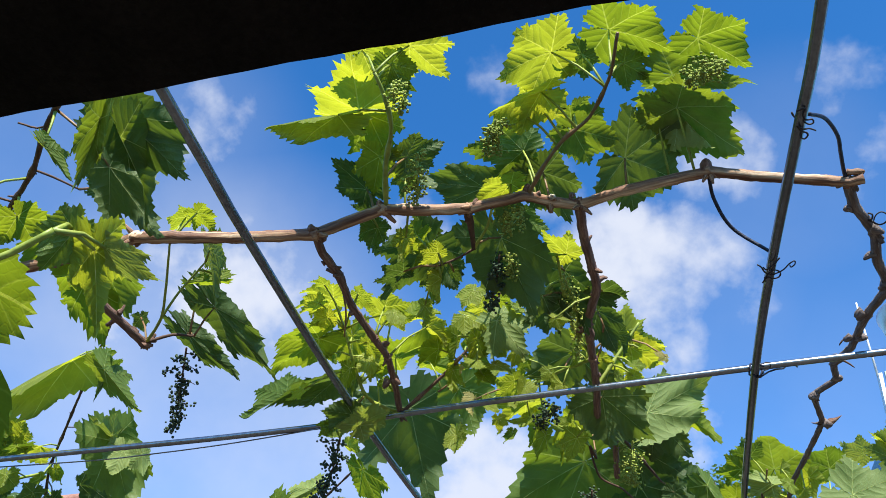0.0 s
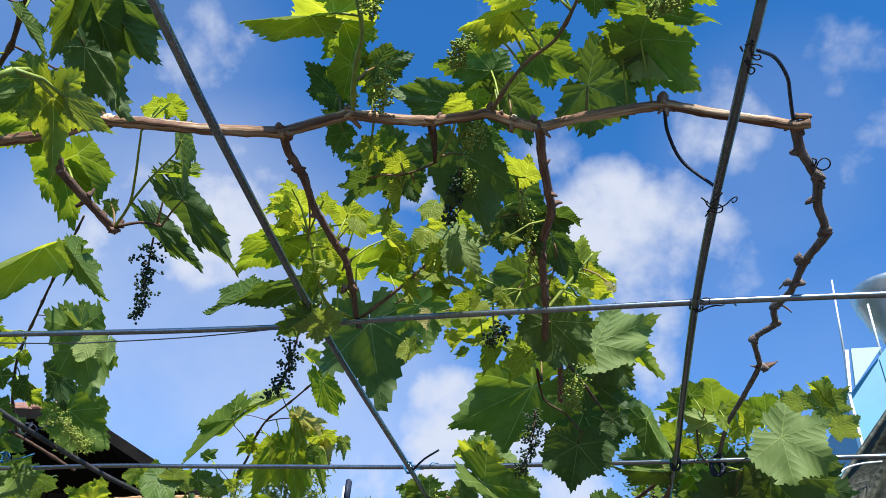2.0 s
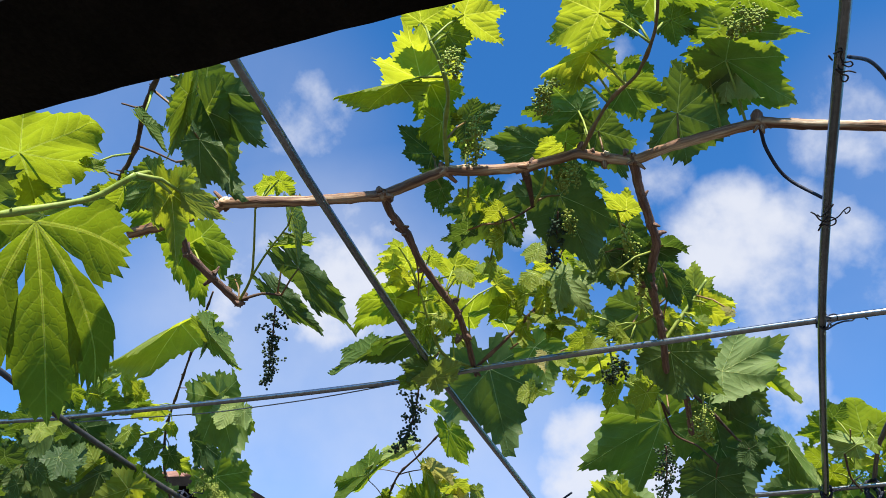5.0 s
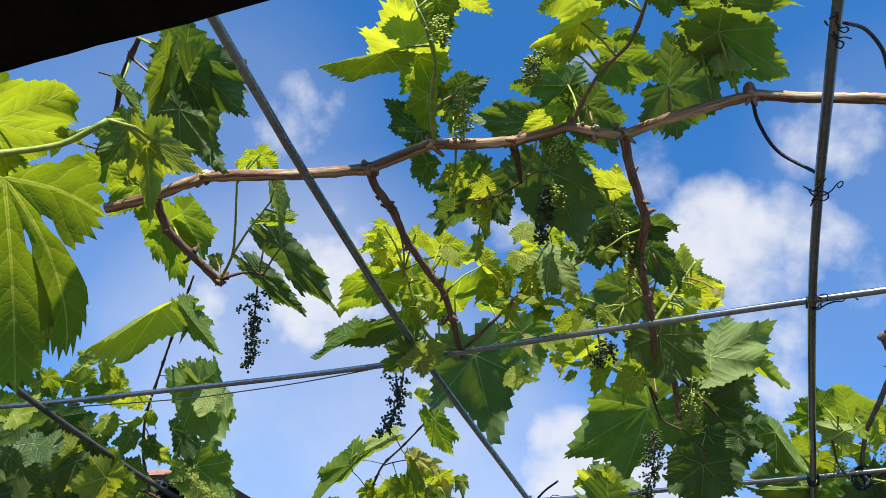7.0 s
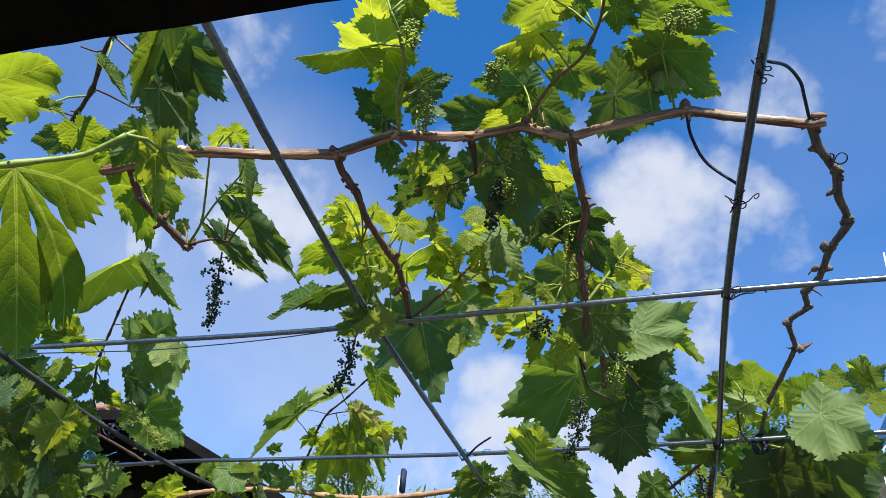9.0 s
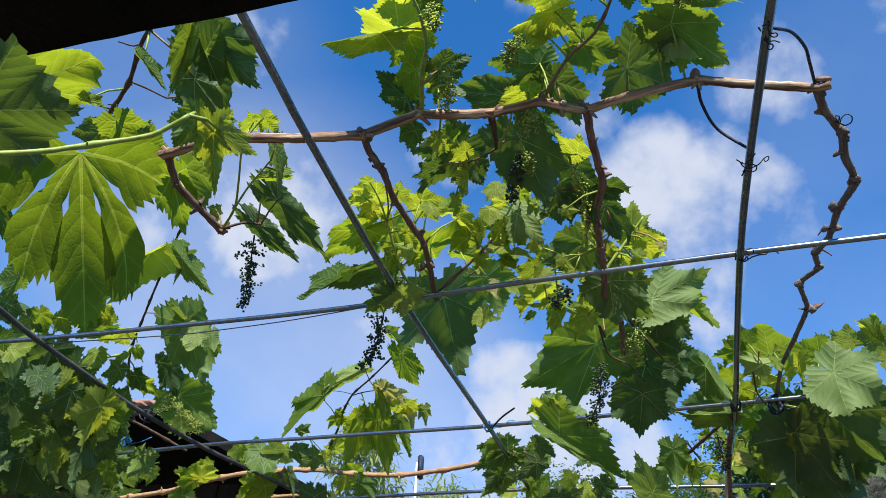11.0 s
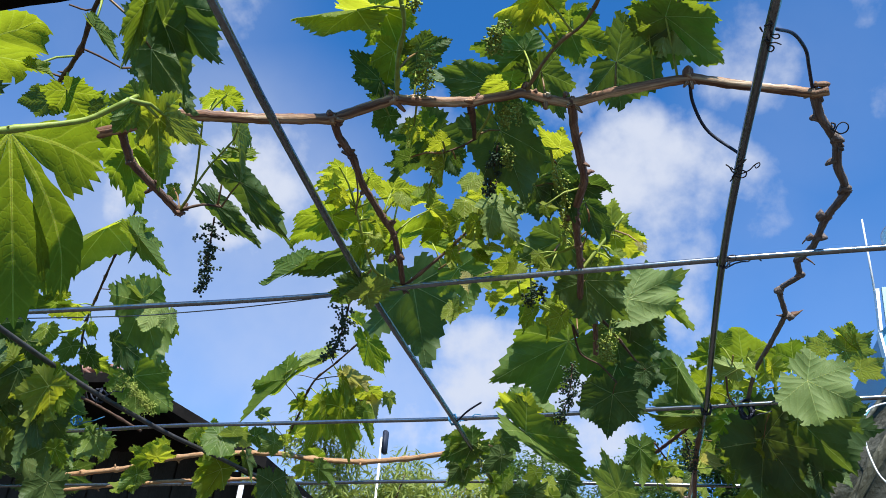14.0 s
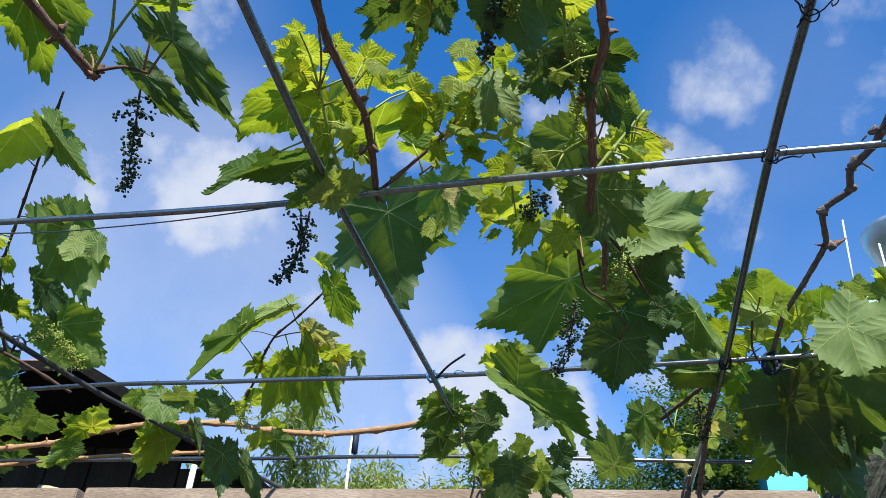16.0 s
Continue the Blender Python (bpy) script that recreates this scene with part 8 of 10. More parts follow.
leaf(vine_left, (-1.437, 1.418, 2.017), (-80, -16, 93), 0.049, "green", "wide")
leaf(vine_left, (-1.259, 1.289, 2.024), (-23, -8, -33), 0.060, "green", "flat")
leaf(vine_left, (-1.531, 1.162, 2.153), (-58, 7, -1), 0.073, "green", "flat")
leaf(vine_left, (-1.635, 1.089, 2.040), (-56, -35, 25), 0.070, "green", "cup")
leaf(vine_left, (-1.604, 1.370, 2.009), (-72, -12, 15), 0.062, "old_shaded", "flat")
leaf(vine_left, (-1.417, 1.184, 2.093), (-64, -3, -23), 0.047, "old_shaded", "cup")
leaf(vine_left, (-1.991, 1.579, 2.118), (-76, 36, 34), 0.070, "old_shaded", "curl")
leaf(vine_left, (-1.966, 1.337, 2.058), (-65, 25, -3), 0.090, "old_shaded", "wide", stalk=(-1.928, 1.375, 2.100))
leaf(vine_left, (-1.864, 1.342, 2.058), (-94, 16, -4), 0.083, "old_shaded", "lobed", stalk=(-1.872, 1.387, 2.108))
leaf(vine_left, (-1.513, 1.067, 2.012), (-94, -40, 108), 0.057, "old_shaded", "flat")
leaf(vine_left, (-1.358, 1.123, 2.077), (-67, 4, 113), 0.056, "old_shaded", "fold")
leaf(vine_left, (-1.758, 1.240, 2.058), (-75, -22, 103), 0.052, "old_shaded", "flat")
leaf(vine_left, (-1.482, 1.150, 2.082), (-88, 36, -10), 0.062, "old_shaded", "flat")
leaf(vine_left, (-1.798, 1.259, 2.129), (-50, 4, -4), 0.049, "old_shaded", "curl")
leaf(vine_left, (-1.280, 1.024, 2.026), (7, -28, -35), 0.046, "old_shaded", "lobed")
leaf(vine_left, (-1.457, 1.791, 2.169), (-60, -11, 72), 0.070, "green", "flat")
leaf(vine_left, (-1.483, 1.323, 2.198), (26, -5, -52), 0.056, "green", "flat", stalk=(-1.488, 1.332, 2.208))
leaf(vine_left, (-1.467, 1.062, 2.018), (-121, -43, 101), 0.044, "old_shaded", "lobed")
leaf(vine_left, (-1.894, 1.478, 2.129), (-54, -8, 81), 0.061, "old_shaded", "cup")
leaf(vine_left, (-1.982, 1.333, 2.117), (-11, 11, 152), 0.043, "old_shaded", "fold", stalk=(-1.928, 1.375, 2.100))
leaf(vine_left, (-1.364, 1.377, 2.108), (-60, -10, 74), 0.054, "old_shaded", "curl")
leaf(vine_left, (-1.538, 0.951, 2.084), (-118, 34, -0), 0.053, "green", "lobed")
leaf(vine_left, (-1.483, 1.006, 2.036), (-77, -31, 85), 0.076, "old_shaded", "fold")
leaf(vine_left, (-1.801, 1.254, 2.116), (-80, -22, 109), 0.065, "old_shaded", "lobed")
leaf(vine_left, (-1.576, 1.429, 2.034), (-95, 14, -4), 0.054, "old_shaded", "flat")
leaf(vine_left, (-1.713, 1.450, 2.093), (-50, 31, 76), 0.064, "old_shaded", "flat", stalk=(-1.703, 1.424, 2.132))
leaf(vine_left, (-1.678, 1.097, 2.156), (-52, 14, 0), 0.058, "old_shaded", "lobed")
leaf(vine_left, (-1.504, 1.123, 2.064), (-44, -21, -22), 0.047, "green", "fold")
leaf(vine_left, (-1.602, 1.157, 2.159), (-108, 18, -3), 0.072, "green", "fold")
leaf(vine_left, (-1.166, 1.041, 2.023), (-120, -48, 87), 0.058, "old_shaded", "flat")
leaf(vine_left, (-1.523, 1.166, 2.012), (-53, -25, -14), 0.073, "green", "fold")
leaf(vine_left, (-1.737, 1.559, 2.096), (-46, -6, -8), 0.080, "old_shaded", "curl")
leaf(vine_left, (-1.666, 1.073, 2.136), (-17, 6, 127), 0.061, "green", "wide")
leaf(vine_left, (-1.452, 1.375, 2.172), (-29, -89, -13), 0.086, "old_shaded", "wide", stalk=(-1.446, 1.419, 2.180))
leaf(vine_left, (-1.627, 1.238, 2.135), (-110, -28, 112), 0.060, "old_shaded", "wide", stalk=(-1.645, 1.256, 2.200))
leaf(vine_left, (-1.753, 1.188, 2.163), (-52, -14, 6), 0.086, "old_shaded", "fold")
# level leaves added above the left vine to shade what hangs below
leaf(vine_left, (-2.150, 2.280, 2.404), (-23, -13, 1), 0.110, "old_shaded", "flat")
leaf(vine_left, (-2.331, 1.745, 2.367), (6, -25, 141), 0.119, "old_shaded", "wide")
leaf(vine_left, (-2.232, 1.693, 2.258), (-17, 4, 109), 0.109, "old_shaded", "flat")
leaf(vine_left, (-2.145, 1.693, 2.225), (11, -19, 78), 0.140, "old_shaded", "wide")
leaf(vine_left, (-1.780, 1.849, 2.224), (24, -5, -108), 0.144, "old_shaded", "flat")
leaf(vine_left, (-2.538, 2.195, 2.254), (-12, 6, 82), 0.120, "old_shaded", "flat")
leaf(vine_left, (-2.170, 2.538, 2.358), (7, -5, 166), 0.111, "old_shaded", "wide")
leaf(vine_left, (-2.489, 1.731, 2.260), (3, -32, 150), 0.134, "old_shaded", "wide")
leaf(vine_left, (-2.444, 2.241, 2.397), (-1, -11, 30), 0.136, "old_shaded", "wide")
leaf(vine_left, (-2.191, 2.134, 2.229), (-5, 5, 38), 0.141, "old_shaded", "flat")
leaf(vine_left, (-2.487, 1.576, 2.241), (29, -8, -63), 0.100, "old_shaded", "wide")
leaf(vine_left, (-3.208, 1.997, 2.371), (11, -9, 169), 0.124, "old_shaded", "wide")
leaf(vine_left, (-2.360, 1.761, 2.332), (2, 13, 114), 0.149, "old_shaded", "flat")
leaf(vine_left, (-2.777, 1.714, 2.264), (21, 14, -33), 0.133, "old_shaded", "wide")
leaf(vine_left, (-3.184, 2.408, 2.376), (30, -15, 95), 0.115, "old_shaded", "flat")
leaf(vine_left, (-1.834, 1.951, 2.237), (3, 13, -27), 0.124, "old_shaded", "wide")
leaf(vine_left, (-2.455, 2.161, 2.414), (10, -19, -154), 0.126, "old_shaded", "wide")
leaf(vine_left, (-2.231, 1.626, 2.252), (12, 8, -105), 0.131, "old_shaded", "wide")
leaf(vine_left, (-3.265, 2.159, 2.286), (-11, -35, 34), 0.134, "old_shaded", "wide")
leaf(vine_left, (-2.854, 2.361, 2.325), (12, -17, -17), 0.126, "old_shaded", "flat")
leaf(vine_left, (-2.194, 1.632, 2.246), (-5, 14, 37), 0.122, "old_shaded", "flat")
leaf(vine_left, (-2.407, 1.922, 2.228), (6, 3, 46), 0.105, "old_shaded", "flat")
leaf(vine_left, (-2.528, 1.804, 2.227), (-7, -18, 179), 0.123, "old_shaded", "flat")
leaf(vine_left, (-2.130, 1.757, 2.313), (8, 16, -65), 0.123, "old_shaded", "flat")
leaf(vine_left, (-2.615, 2.716, 2.408), (8, -0, 89), 0.120, "old_shaded", "wide")
leaf(vine_left, (-2.919, 2.354, 2.300), (-20, 8, -16), 0.113, "old_shaded", "flat")
leaf(vine_left, (-1.946, 1.988, 2.269), (23, -16, -70), 0.125, "old_shaded", "flat")
leaf(vine_left, (-2.478, 1.818, 2.252), (1, 4, -9), 0.147, "old_shaded", "flat")
leaf(vine_left, (-3.637, 2.593, 2.419), (3, 17, -168), 0.117, "old_shaded", "wide")
leaf(vine_left, (-3.781, 2.574, 2.368), (3, -12, -119), 0.146, "old_shaded", "wide")
leaf(vine_left, (-3.034, 2.056, 2.318), (-11, 2, -160), 0.101, "old_shaded", "wide")
leaf(vine_left, (-2.449, 2.419, 2.409), (-1, 4, -86), 0.111, "old_shaded", "flat")
leaf(vine_left, (-2.531, 1.499, 2.294), (25, 1, -179), 0.148, "old_shaded", "wide")
leaf(vine_left, (-2.156, 1.514, 2.263), (-23, 7, 33), 0.142, "old_shaded", "wide")
leaf(vine_left, (-3.340, 2.362, 2.333), (7, 23, 30), 0.104, "old_shaded", "flat")
leaf(vine_left, (-2.721, 1.964, 2.261), (-17, -14, 122), 0.146, "old_shaded", "flat")
leaf(vine_left, (-2.108, 1.575, 2.271), (7, -22, 63), 0.130, "old_shaded", "wide")
leaf(vine_left, (-1.988, 2.326, 2.223), (-18, -14, -68), 0.101, "old_shaded", "flat")
leaf(vine_left, (-2.635, 1.831, 2.340), (7, 19, 47), 0.132, "old_shaded", "flat")
leaf(vine_left, (-2.128, 2.286, 2.256), (-1, 9, -36), 0.127, "old_shaded", "flat")
leaf(vine_left, (-2.814, 2.116, 2.345), (27, -10, -44), 0.101, "old_shaded", "flat")
leaf(vine_left, (-3.021, 2.427, 2.301), (5, -2, 176), 0.145, "old_shaded", "wide")
leaf(vine_left, (-2.407, 1.830, 2.260), (-12, 21, -48), 0.139, "old_shaded", "wide")
leaf(vine_left, (-2.361, 2.086, 2.354), (-26, -11, 58), 0.146, "old_shaded", "flat")
leaf(vine_left, (-3.218, 2.415, 2.303), (2, -18, 158), 0.124, "old_shaded", "flat")
leaf(vine_left, (-2.713, 2.128, 2.418), (6, -2, 100), 0.116, "old_shaded", "flat")
leaf(vine_left, (-2.131, 2.186, 2.249), (28, -7, 118), 0.124, "old_shaded", "flat")
leaf(vine_left, (-3.054, 1.857, 2.403), (-14, 24, 11), 0.147, "old_shaded", "flat")
leaf(vine_left, (-2.235, 2.396, 2.414), (20, -28, -64), 0.125, "old_shaded", "wide")
leaf(vine_left, (-3.545, 2.269, 2.261), (-2, 13, 112), 0.127, "old_shaded", "wide")
leaf(vine_left, (-2.910, 2.036, 2.334), (2, 16, -102), 0.145, "old_shaded", "wide")
leaf(vine_left, (-2.362, 1.773, 2.378), (4, -38, -52), 0.112, "old_shaded", "wide")
leaf(vine_left, (-2.502, 1.660, 2.346), (-22, -4, -164), 0.124, "old_shaded", "flat")
leaf(vine_left, (-2.283, 2.150, 2.240), (-31, -9, -66), 0.115, "old_shaded", "flat")
leaf(vine_left, (-2.979, 1.699, 2.418), (1, -2, -70), 0.136, "old_shaded", "flat")
leaf(vine_left, (-3.096, 2.583, 2.402), (-3, 17, 167), 0.107, "old_shaded", "wide")
leaf(vine_left, (-3.104, 1.839, 2.368), (-10, 26, -92), 0.150, "old_shaded", "flat")
leaf(vine_left, (-3.464, 2.540, 2.344), (-15, -2, -127), 0.126, "old_shaded", "wide")
leaf(vine_left, (-2.474, 1.628, 2.319), (-6, 1, -149), 0.110, "old_shaded", "wide")
leaf(vine_left, (-1.809, 1.931, 2.278), (-9, -16, -161), 0.136, "old_shaded", "flat")
leaf(vine_left, (-2.482, 1.553, 2.323), (3, 11, -157), 0.144, "old_shaded", "flat")
leaf(vine_left, (-3.105, 2.553, 2.400), (-9, 3, -49), 0.125, "old_shaded", "flat")
leaf(vine_left, (-2.555, 1.598, 2.234), (19, -32, 82), 0.123, "old_shaded", "wide")
leaf(vine_left, (-2.727, 1.622, 2.351), (-1, -15, 103), 0.145, "old_shaded", "flat")
leaf(vine_left, (-2.511, 1.930, 2.304), (-22, -15, 156), 0.142, "old_shaded", "flat")
leaf(vine_left, (-3.237, 2.061, 2.239), (0, -22, -9), 0.110, "old_shaded", "wide")
leaf(vine_left, (-2.084, 2.445, 2.290), (7, -12, -62), 0.121, "old_shaded", "wide")
leaf(vine_left, (-3.476, 2.505, 2.399), (4, 22, -51), 0.138, "old_shaded", "wide")
leaf(vine_left, (-2.440, 1.670, 2.341), (1, -10, -109), 0.125, "old_shaded", "wide")
leaf(vine_left, (-2.947, 2.364, 2.274), (6, -24, -110), 0.132, "old_shaded", "flat")
leaf(vine_left, (-3.114, 1.916, 2.286), (18, -26, 21), 0.113, "old_shaded", "flat")
leaf(vine_left, (-2.063, 2.336, 2.398), (-14, -23, 69), 0.106, "old_shaded", "flat")
leaf(vine_left, (-2.391, 2.064, 2.419), (-6, 11, -61), 0.120, "old_shaded", "wide")
leaf(vine_left, (-2.501, 1.990, 2.351), (2, -6, -143), 0.113, "old_shaded", "flat")
leaf(vine_left, (-2.397, 1.845, 2.241), (-17, 0, -10), 0.118, "old_shaded", "flat")
leaf(vine_left, (-2.842, 2.184, 2.335), (-18, -11, -139), 0.106, "old_shaded", "flat")
leaf(vine_left, (-3.028, 1.999, 2.290), (1, -16, -133), 0.106, "old_shaded", "flat")
leaf(vine_left, (-2.189, 2.020, 2.275), (-39, -24, -98), 0.100, "old_shaded", "flat")
leaf(vine_left, (-1.935, 1.587, 2.266), (18, -12, -0), 0.127, "old_shaded", "wide")
leaf(vine_left, (-2.305, 1.684, 2.356), (-41, 24, 32), 0.119, "old_shaded", "flat")
leaf(vine_left, (-2.320, 1.805, 2.304), (-37, 6, 167), 0.111, "old_shaded", "wide")
leaf(vine_left, (-3.410, 2.245, 2.409), (10, 27, 12), 0.137, "old_shaded", "flat")
leaf(vine_left, (-3.378, 2.391, 2.320), (-16, 15, -111), 0.138, "old_shaded", "wide")
leaf(vine_left, (-2.532, 2.416, 2.282), (18, -12, -101), 0.102, "old_shaded", "wide")
leaf(vine_left, (-2.743, 2.525, 2.338), (-10, 4, 123), 0.107, "old_shaded", "flat")
leaf(vine_left, (-2.376, 2.236, 2.319), (-22, -9, -66), 0.125, "old_shaded", "wide")
leaf(vine_left, (-2.375, 2.026, 2.378), (-27, -12, -145), 0.129, "old_shaded", "flat")
leaf(vine_left, (-3.593, 2.407, 2.387), (-24, -20, 72), 0.100, "old_shaded", "flat")
leaf(vine_left, (-2.161, 2.142, 2.314), (20, -4, 32), 0.114, "old_shaded", "wide")
leaf(vine_left, (-1.946, 2.228, 2.245), (33, 3, 155), 0.130, "old_shaded", "wide")
leaf(vine_left, (-3.617, 2.256, 2.407), (11, -6, -57), 0.108, "old_shaded", "wide")
leaf(vine_left, (-2.898, 1.774, 2.416), (7, 16, -120), 0.118, "old_shaded", "wide")
leaf(vine_left, (-2.310, 1.535, 2.253), (29, -1, 170), 0.134, "old_shaded", "wide")
leaf(vine_left, (-2.066, 2.345, 2.244), (-3, 31, 160), 0.106, "old_shaded", "wide")
leaf(vine_left, (-1.822, 1.913, 2.328), (-7, -8, 57), 0.113, "old_shaded", "wide")
leaf(vine_left, (-3.550, 2.380, 2.362), (-9, -23, 37), 0.137, "old_shaded", "wide")
leaf(vine_left, (-1.909, 2.282, 2.312), (-11, -8, 59), 0.125, "old_shaded", "flat")
leaf(vine_left, (-3.163, 2.692, 2.420), (13, -8, -26), 0.150, "old_shaded", "flat")
leaf(vine_left, (-2.959, 2.342, 2.259), (-2, 43, -152), 0.148, "old_shaded", "flat")
leaf(vine_left, (-2.496, 1.503, 2.234), (-4, -26, -84), 0.146, "old_shaded", "wide")
leaf(vine_left, (-2.255, 1.689, 2.298), (1, 42, 150), 0.146, "old_shaded", "wide")
leaf(vine_left, (-3.434, 2.350, 2.294), (-1, 9, -53), 0.142, "old_shaded", "flat")
leaf(vine_left, (-2.801, 1.839, 2.236), (10, -22, 48), 0.117, "old_shaded", "wide")
leaf(vine_left, (-2.612, 2.390, 2.341), (9, 18, -1), 0.106, "old_shaded", "wide")
leaf(vine_left, (-2.842, 1.874, 2.387), (20, 30, -21), 0.132, "old_shaded", "wide")
leaf(vine_left, (-3.136, 2.047, 2.290), (-22, -9, -92), 0.131, "old_shaded", "flat")
leaf(vine_left, (-3.003, 2.182, 2.249), (-20, 11, 78), 0.134, "old_shaded", "wide")
leaf(vine_left, (-2.523, 2.166, 2.255), (13, 0, 157), 0.139, "old_shaded", "flat")
leaf(vine_left, (-2.384, 2.601, 2.345), (12, 13, 74), 0.149, "old_shaded", "flat")
leaf(vine_left, (-2.127, 2.570, 2.350), (5, -25, -22), 0.103, "old_shaded", "flat")
leaf(vine_left, (-2.617, 2.434, 2.320), (-2, -13, -157), 0.104, "old_shaded", "flat")
leaf(vine_left, (-2.807, 1.675, 2.393), (-17, 8, -38), 0.111, "old_shaded", "wide")
leaf(vine_left, (-2.191, 1.674, 2.314), (30, 6, -82), 0.148, "old_shaded", "flat")
leaf(vine_left, (-2.186, 1.847, 2.330), (-30, -9, 47), 0.111, "old_shaded", "flat")
leaf(vine_left, (-3.201, 2.207, 2.335), (-24, 1, 175), 0.111, "old_shaded", "flat")
leaf(vine_left, (-2.624, 1.898, 2.329), (24, -5, -84), 0.114, "old_shaded", "wide")
leaf(vine_left, (-2.622, 1.982, 2.295), (-29, -15, 136), 0.139, "old_shaded", "wide")
leaf(vine_left, (-2.553, 1.465, 2.248), (-10, 6, 137), 0.149, "old_shaded", "wide")
leaf(vine_left, (-2.383, 1.682, 2.246), (-13, -26, 76), 0.111, "old_shaded", "wide")
leaf(vine_left, (-2.320, 1.855, 2.353), (-4, 27, -58), 0.102, "old_shaded", "flat")
leaf(vine_left, (-2.415, 2.290, 2.361), (11, -16, -39), 0.138, "old_shaded", "wide")
leaf(vine_left, (-1.915, 2.209, 2.236), (4, 2, 35), 0.101, "old_shaded", "flat")
leaf(vine_left, (-2.335, 1.803, 2.276), (-4, 3, 163), 0.130, "old_shaded", "wide")
leaf(vine_left, (-3.094, 2.152, 2.322), (18, 24, -108), 0.137, "old_shaded", "flat")
leaf(vine_left, (-3.338, 2.228, 2.383), (35, -14, -158), 0.115, "old_shaded", "wide")
leaf(vine_left, (-2.569, 2.238, 2.361), (5, -18, 70), 0.112, "old_shaded", "wide")
leaf(vine_left, (-3.592, 2.586, 2.411), (27, -1, 40), 0.141, "old_shaded", "flat")
leaf(vine_left, (-2.724, 1.787, 2.405), (7, -7, 34), 0.126, "old_shaded", "flat")
leaf(vine_left, (-2.699, 1.991, 2.231), (-35, 3, 139), 0.113, "old_shaded", "wide")
leaf(vine_left, (-2.262, 2.279, 2.364), (25, -20, -124), 0.110, "old_shaded", "wide")
leaf(vine_left, (-2.057, 1.570, 2.244), (-5, -15, -30), 0.108, "old_shaded", "wide")
leaf(vine_left, (-3.049, 2.130, 2.402), (-12, 3, 76), 0.127, "old_shaded", "flat")
leaf(vine_left, (-2.252, 1.981, 2.263), (-11, -13, -39), 0.145, "old_shaded", "flat")
leaf(vine_left, (-1.976, 2.349, 2.250), (13, 1, 73), 0.141, "old_shaded", "wide")
leaf(vine_left, (-2.301, 1.609, 2.239), (-7, 25, -138), 0.127, "old_shaded", "wide")
leaf(vine_left, (-2.111, 1.708, 2.314), (10, 3, 1), 0.114, "old_shaded", "flat")
leaf(vine_left, (-1.850, 2.012, 2.224), (-8, 10, -73), 0.104, "old_shaded", "flat")
leaf(vine_left, (-3.061, 1.845, 2.288), (15, 3, 118), 0.131, "old_shaded", "flat")
leaf(vine_left, (-2.389, 2.369, 2.291), (9, 8, 132), 0.131, "old_shaded", "wide")
leaf(vine_left, (-2.960, 2.212, 2.408), (-12, -1, -17), 0.131, "old_shaded", "flat")
leaf(vine_left, (-1.984, 1.700, 2.270), (7, -18, -110), 0.113, "old_shaded", "wide")
leaf(vine_left, (-2.574, 1.692, 2.317), (18, -12, -9), 0.102, "old_shaded", "wide")
leaf(vine_left, (-2.360, 2.721, 2.378), (-13, -5, 140), 0.135, "old_shaded", "wide")
leaf(vine_left, (-2.114, 2.237, 2.352), (12, 13, 95), 0.118, "old_shaded", "flat")
leaf(vine_left, (-2.386, 2.495, 2.381), (21, 18, -24), 0.148, "old_shaded", "flat")
# second, higher layer of added leaves for the same shade
leaf(shade_canopy, (-2.210, 1.872, 2.574), (3, 11, 34), 0.133, "old_shaded", "wide")
leaf(shade_canopy, (-4.067, 2.530, 2.584), (-17, 23, -140), 0.147, "old_shaded", "flat")
leaf(shade_canopy, (-2.705, 2.402, 2.483), (17, -4, 93), 0.129, "old_shaded", "wide")
leaf(shade_canopy, (-3.692, 2.554, 2.572), (-9, -20, -159), 0.113, "old_shaded", "wide")
leaf(shade_canopy, (-2.767, 2.594, 2.550), (14, 16, 175), 0.134, "old_shaded", "flat")
leaf(shade_canopy, (-2.924, 1.585, 2.495), (25, -28, 80), 0.123, "old_shaded", "flat")
leaf(shade_canopy, (-3.135, 2.146, 2.531), (-5, 19, -70), 0.159, "old_shaded", "wide")
leaf(shade_canopy, (-2.297, 2.640, 2.547), (5, 12, -88), 0.115, "old_shaded", "wide")
leaf(shade_canopy, (-2.061, 1.886, 2.516), (-16, 26, -166), 0.149, "old_shaded", "wide")
leaf(shade_canopy, (-2.183, 2.054, 2.589), (-1, 33, 82), 0.113, "old_shaded", "wide")
leaf(shade_canopy, (-2.533, 2.104, 2.551), (-9, -2, 78), 0.158, "old_shaded", "flat")
leaf(shade_canopy, (-3.476, 2.117, 2.501), (8, -8, 70), 0.155, "old_shaded", "wide")
leaf(shade_canopy, (-3.538, 2.391, 2.494), (-24, -5, -58), 0.150, "old_shaded", "wide")
leaf(shade_canopy, (-3.157, 2.012, 2.546), (-4, 10, -36), 0.130, "old_shaded", "flat")
leaf(shade_canopy, (-2.311, 2.480, 2.603), (-7, -2, 162), 0.137, "old_shaded", "wide")
leaf(shade_canopy, (-3.162, 2.458, 2.577), (4, -13, 22), 0.138, "old_shaded", "flat")
leaf(shade_canopy, (-3.671, 2.446, 2.537), (7, 30, 45), 0.119, "old_shaded", "wide")
leaf(shade_canopy, (-3.250, 2.456, 2.585), (9, -30, 24), 0.123, "old_shaded", "flat")
leaf(shade_canopy, (-3.477, 2.503, 2.587), (4, -3, 146), 0.116, "old_shaded", "flat")
leaf(shade_canopy, (-1.949, 2.057, 2.453), (3, 2, -54), 0.144, "old_shaded", "flat")
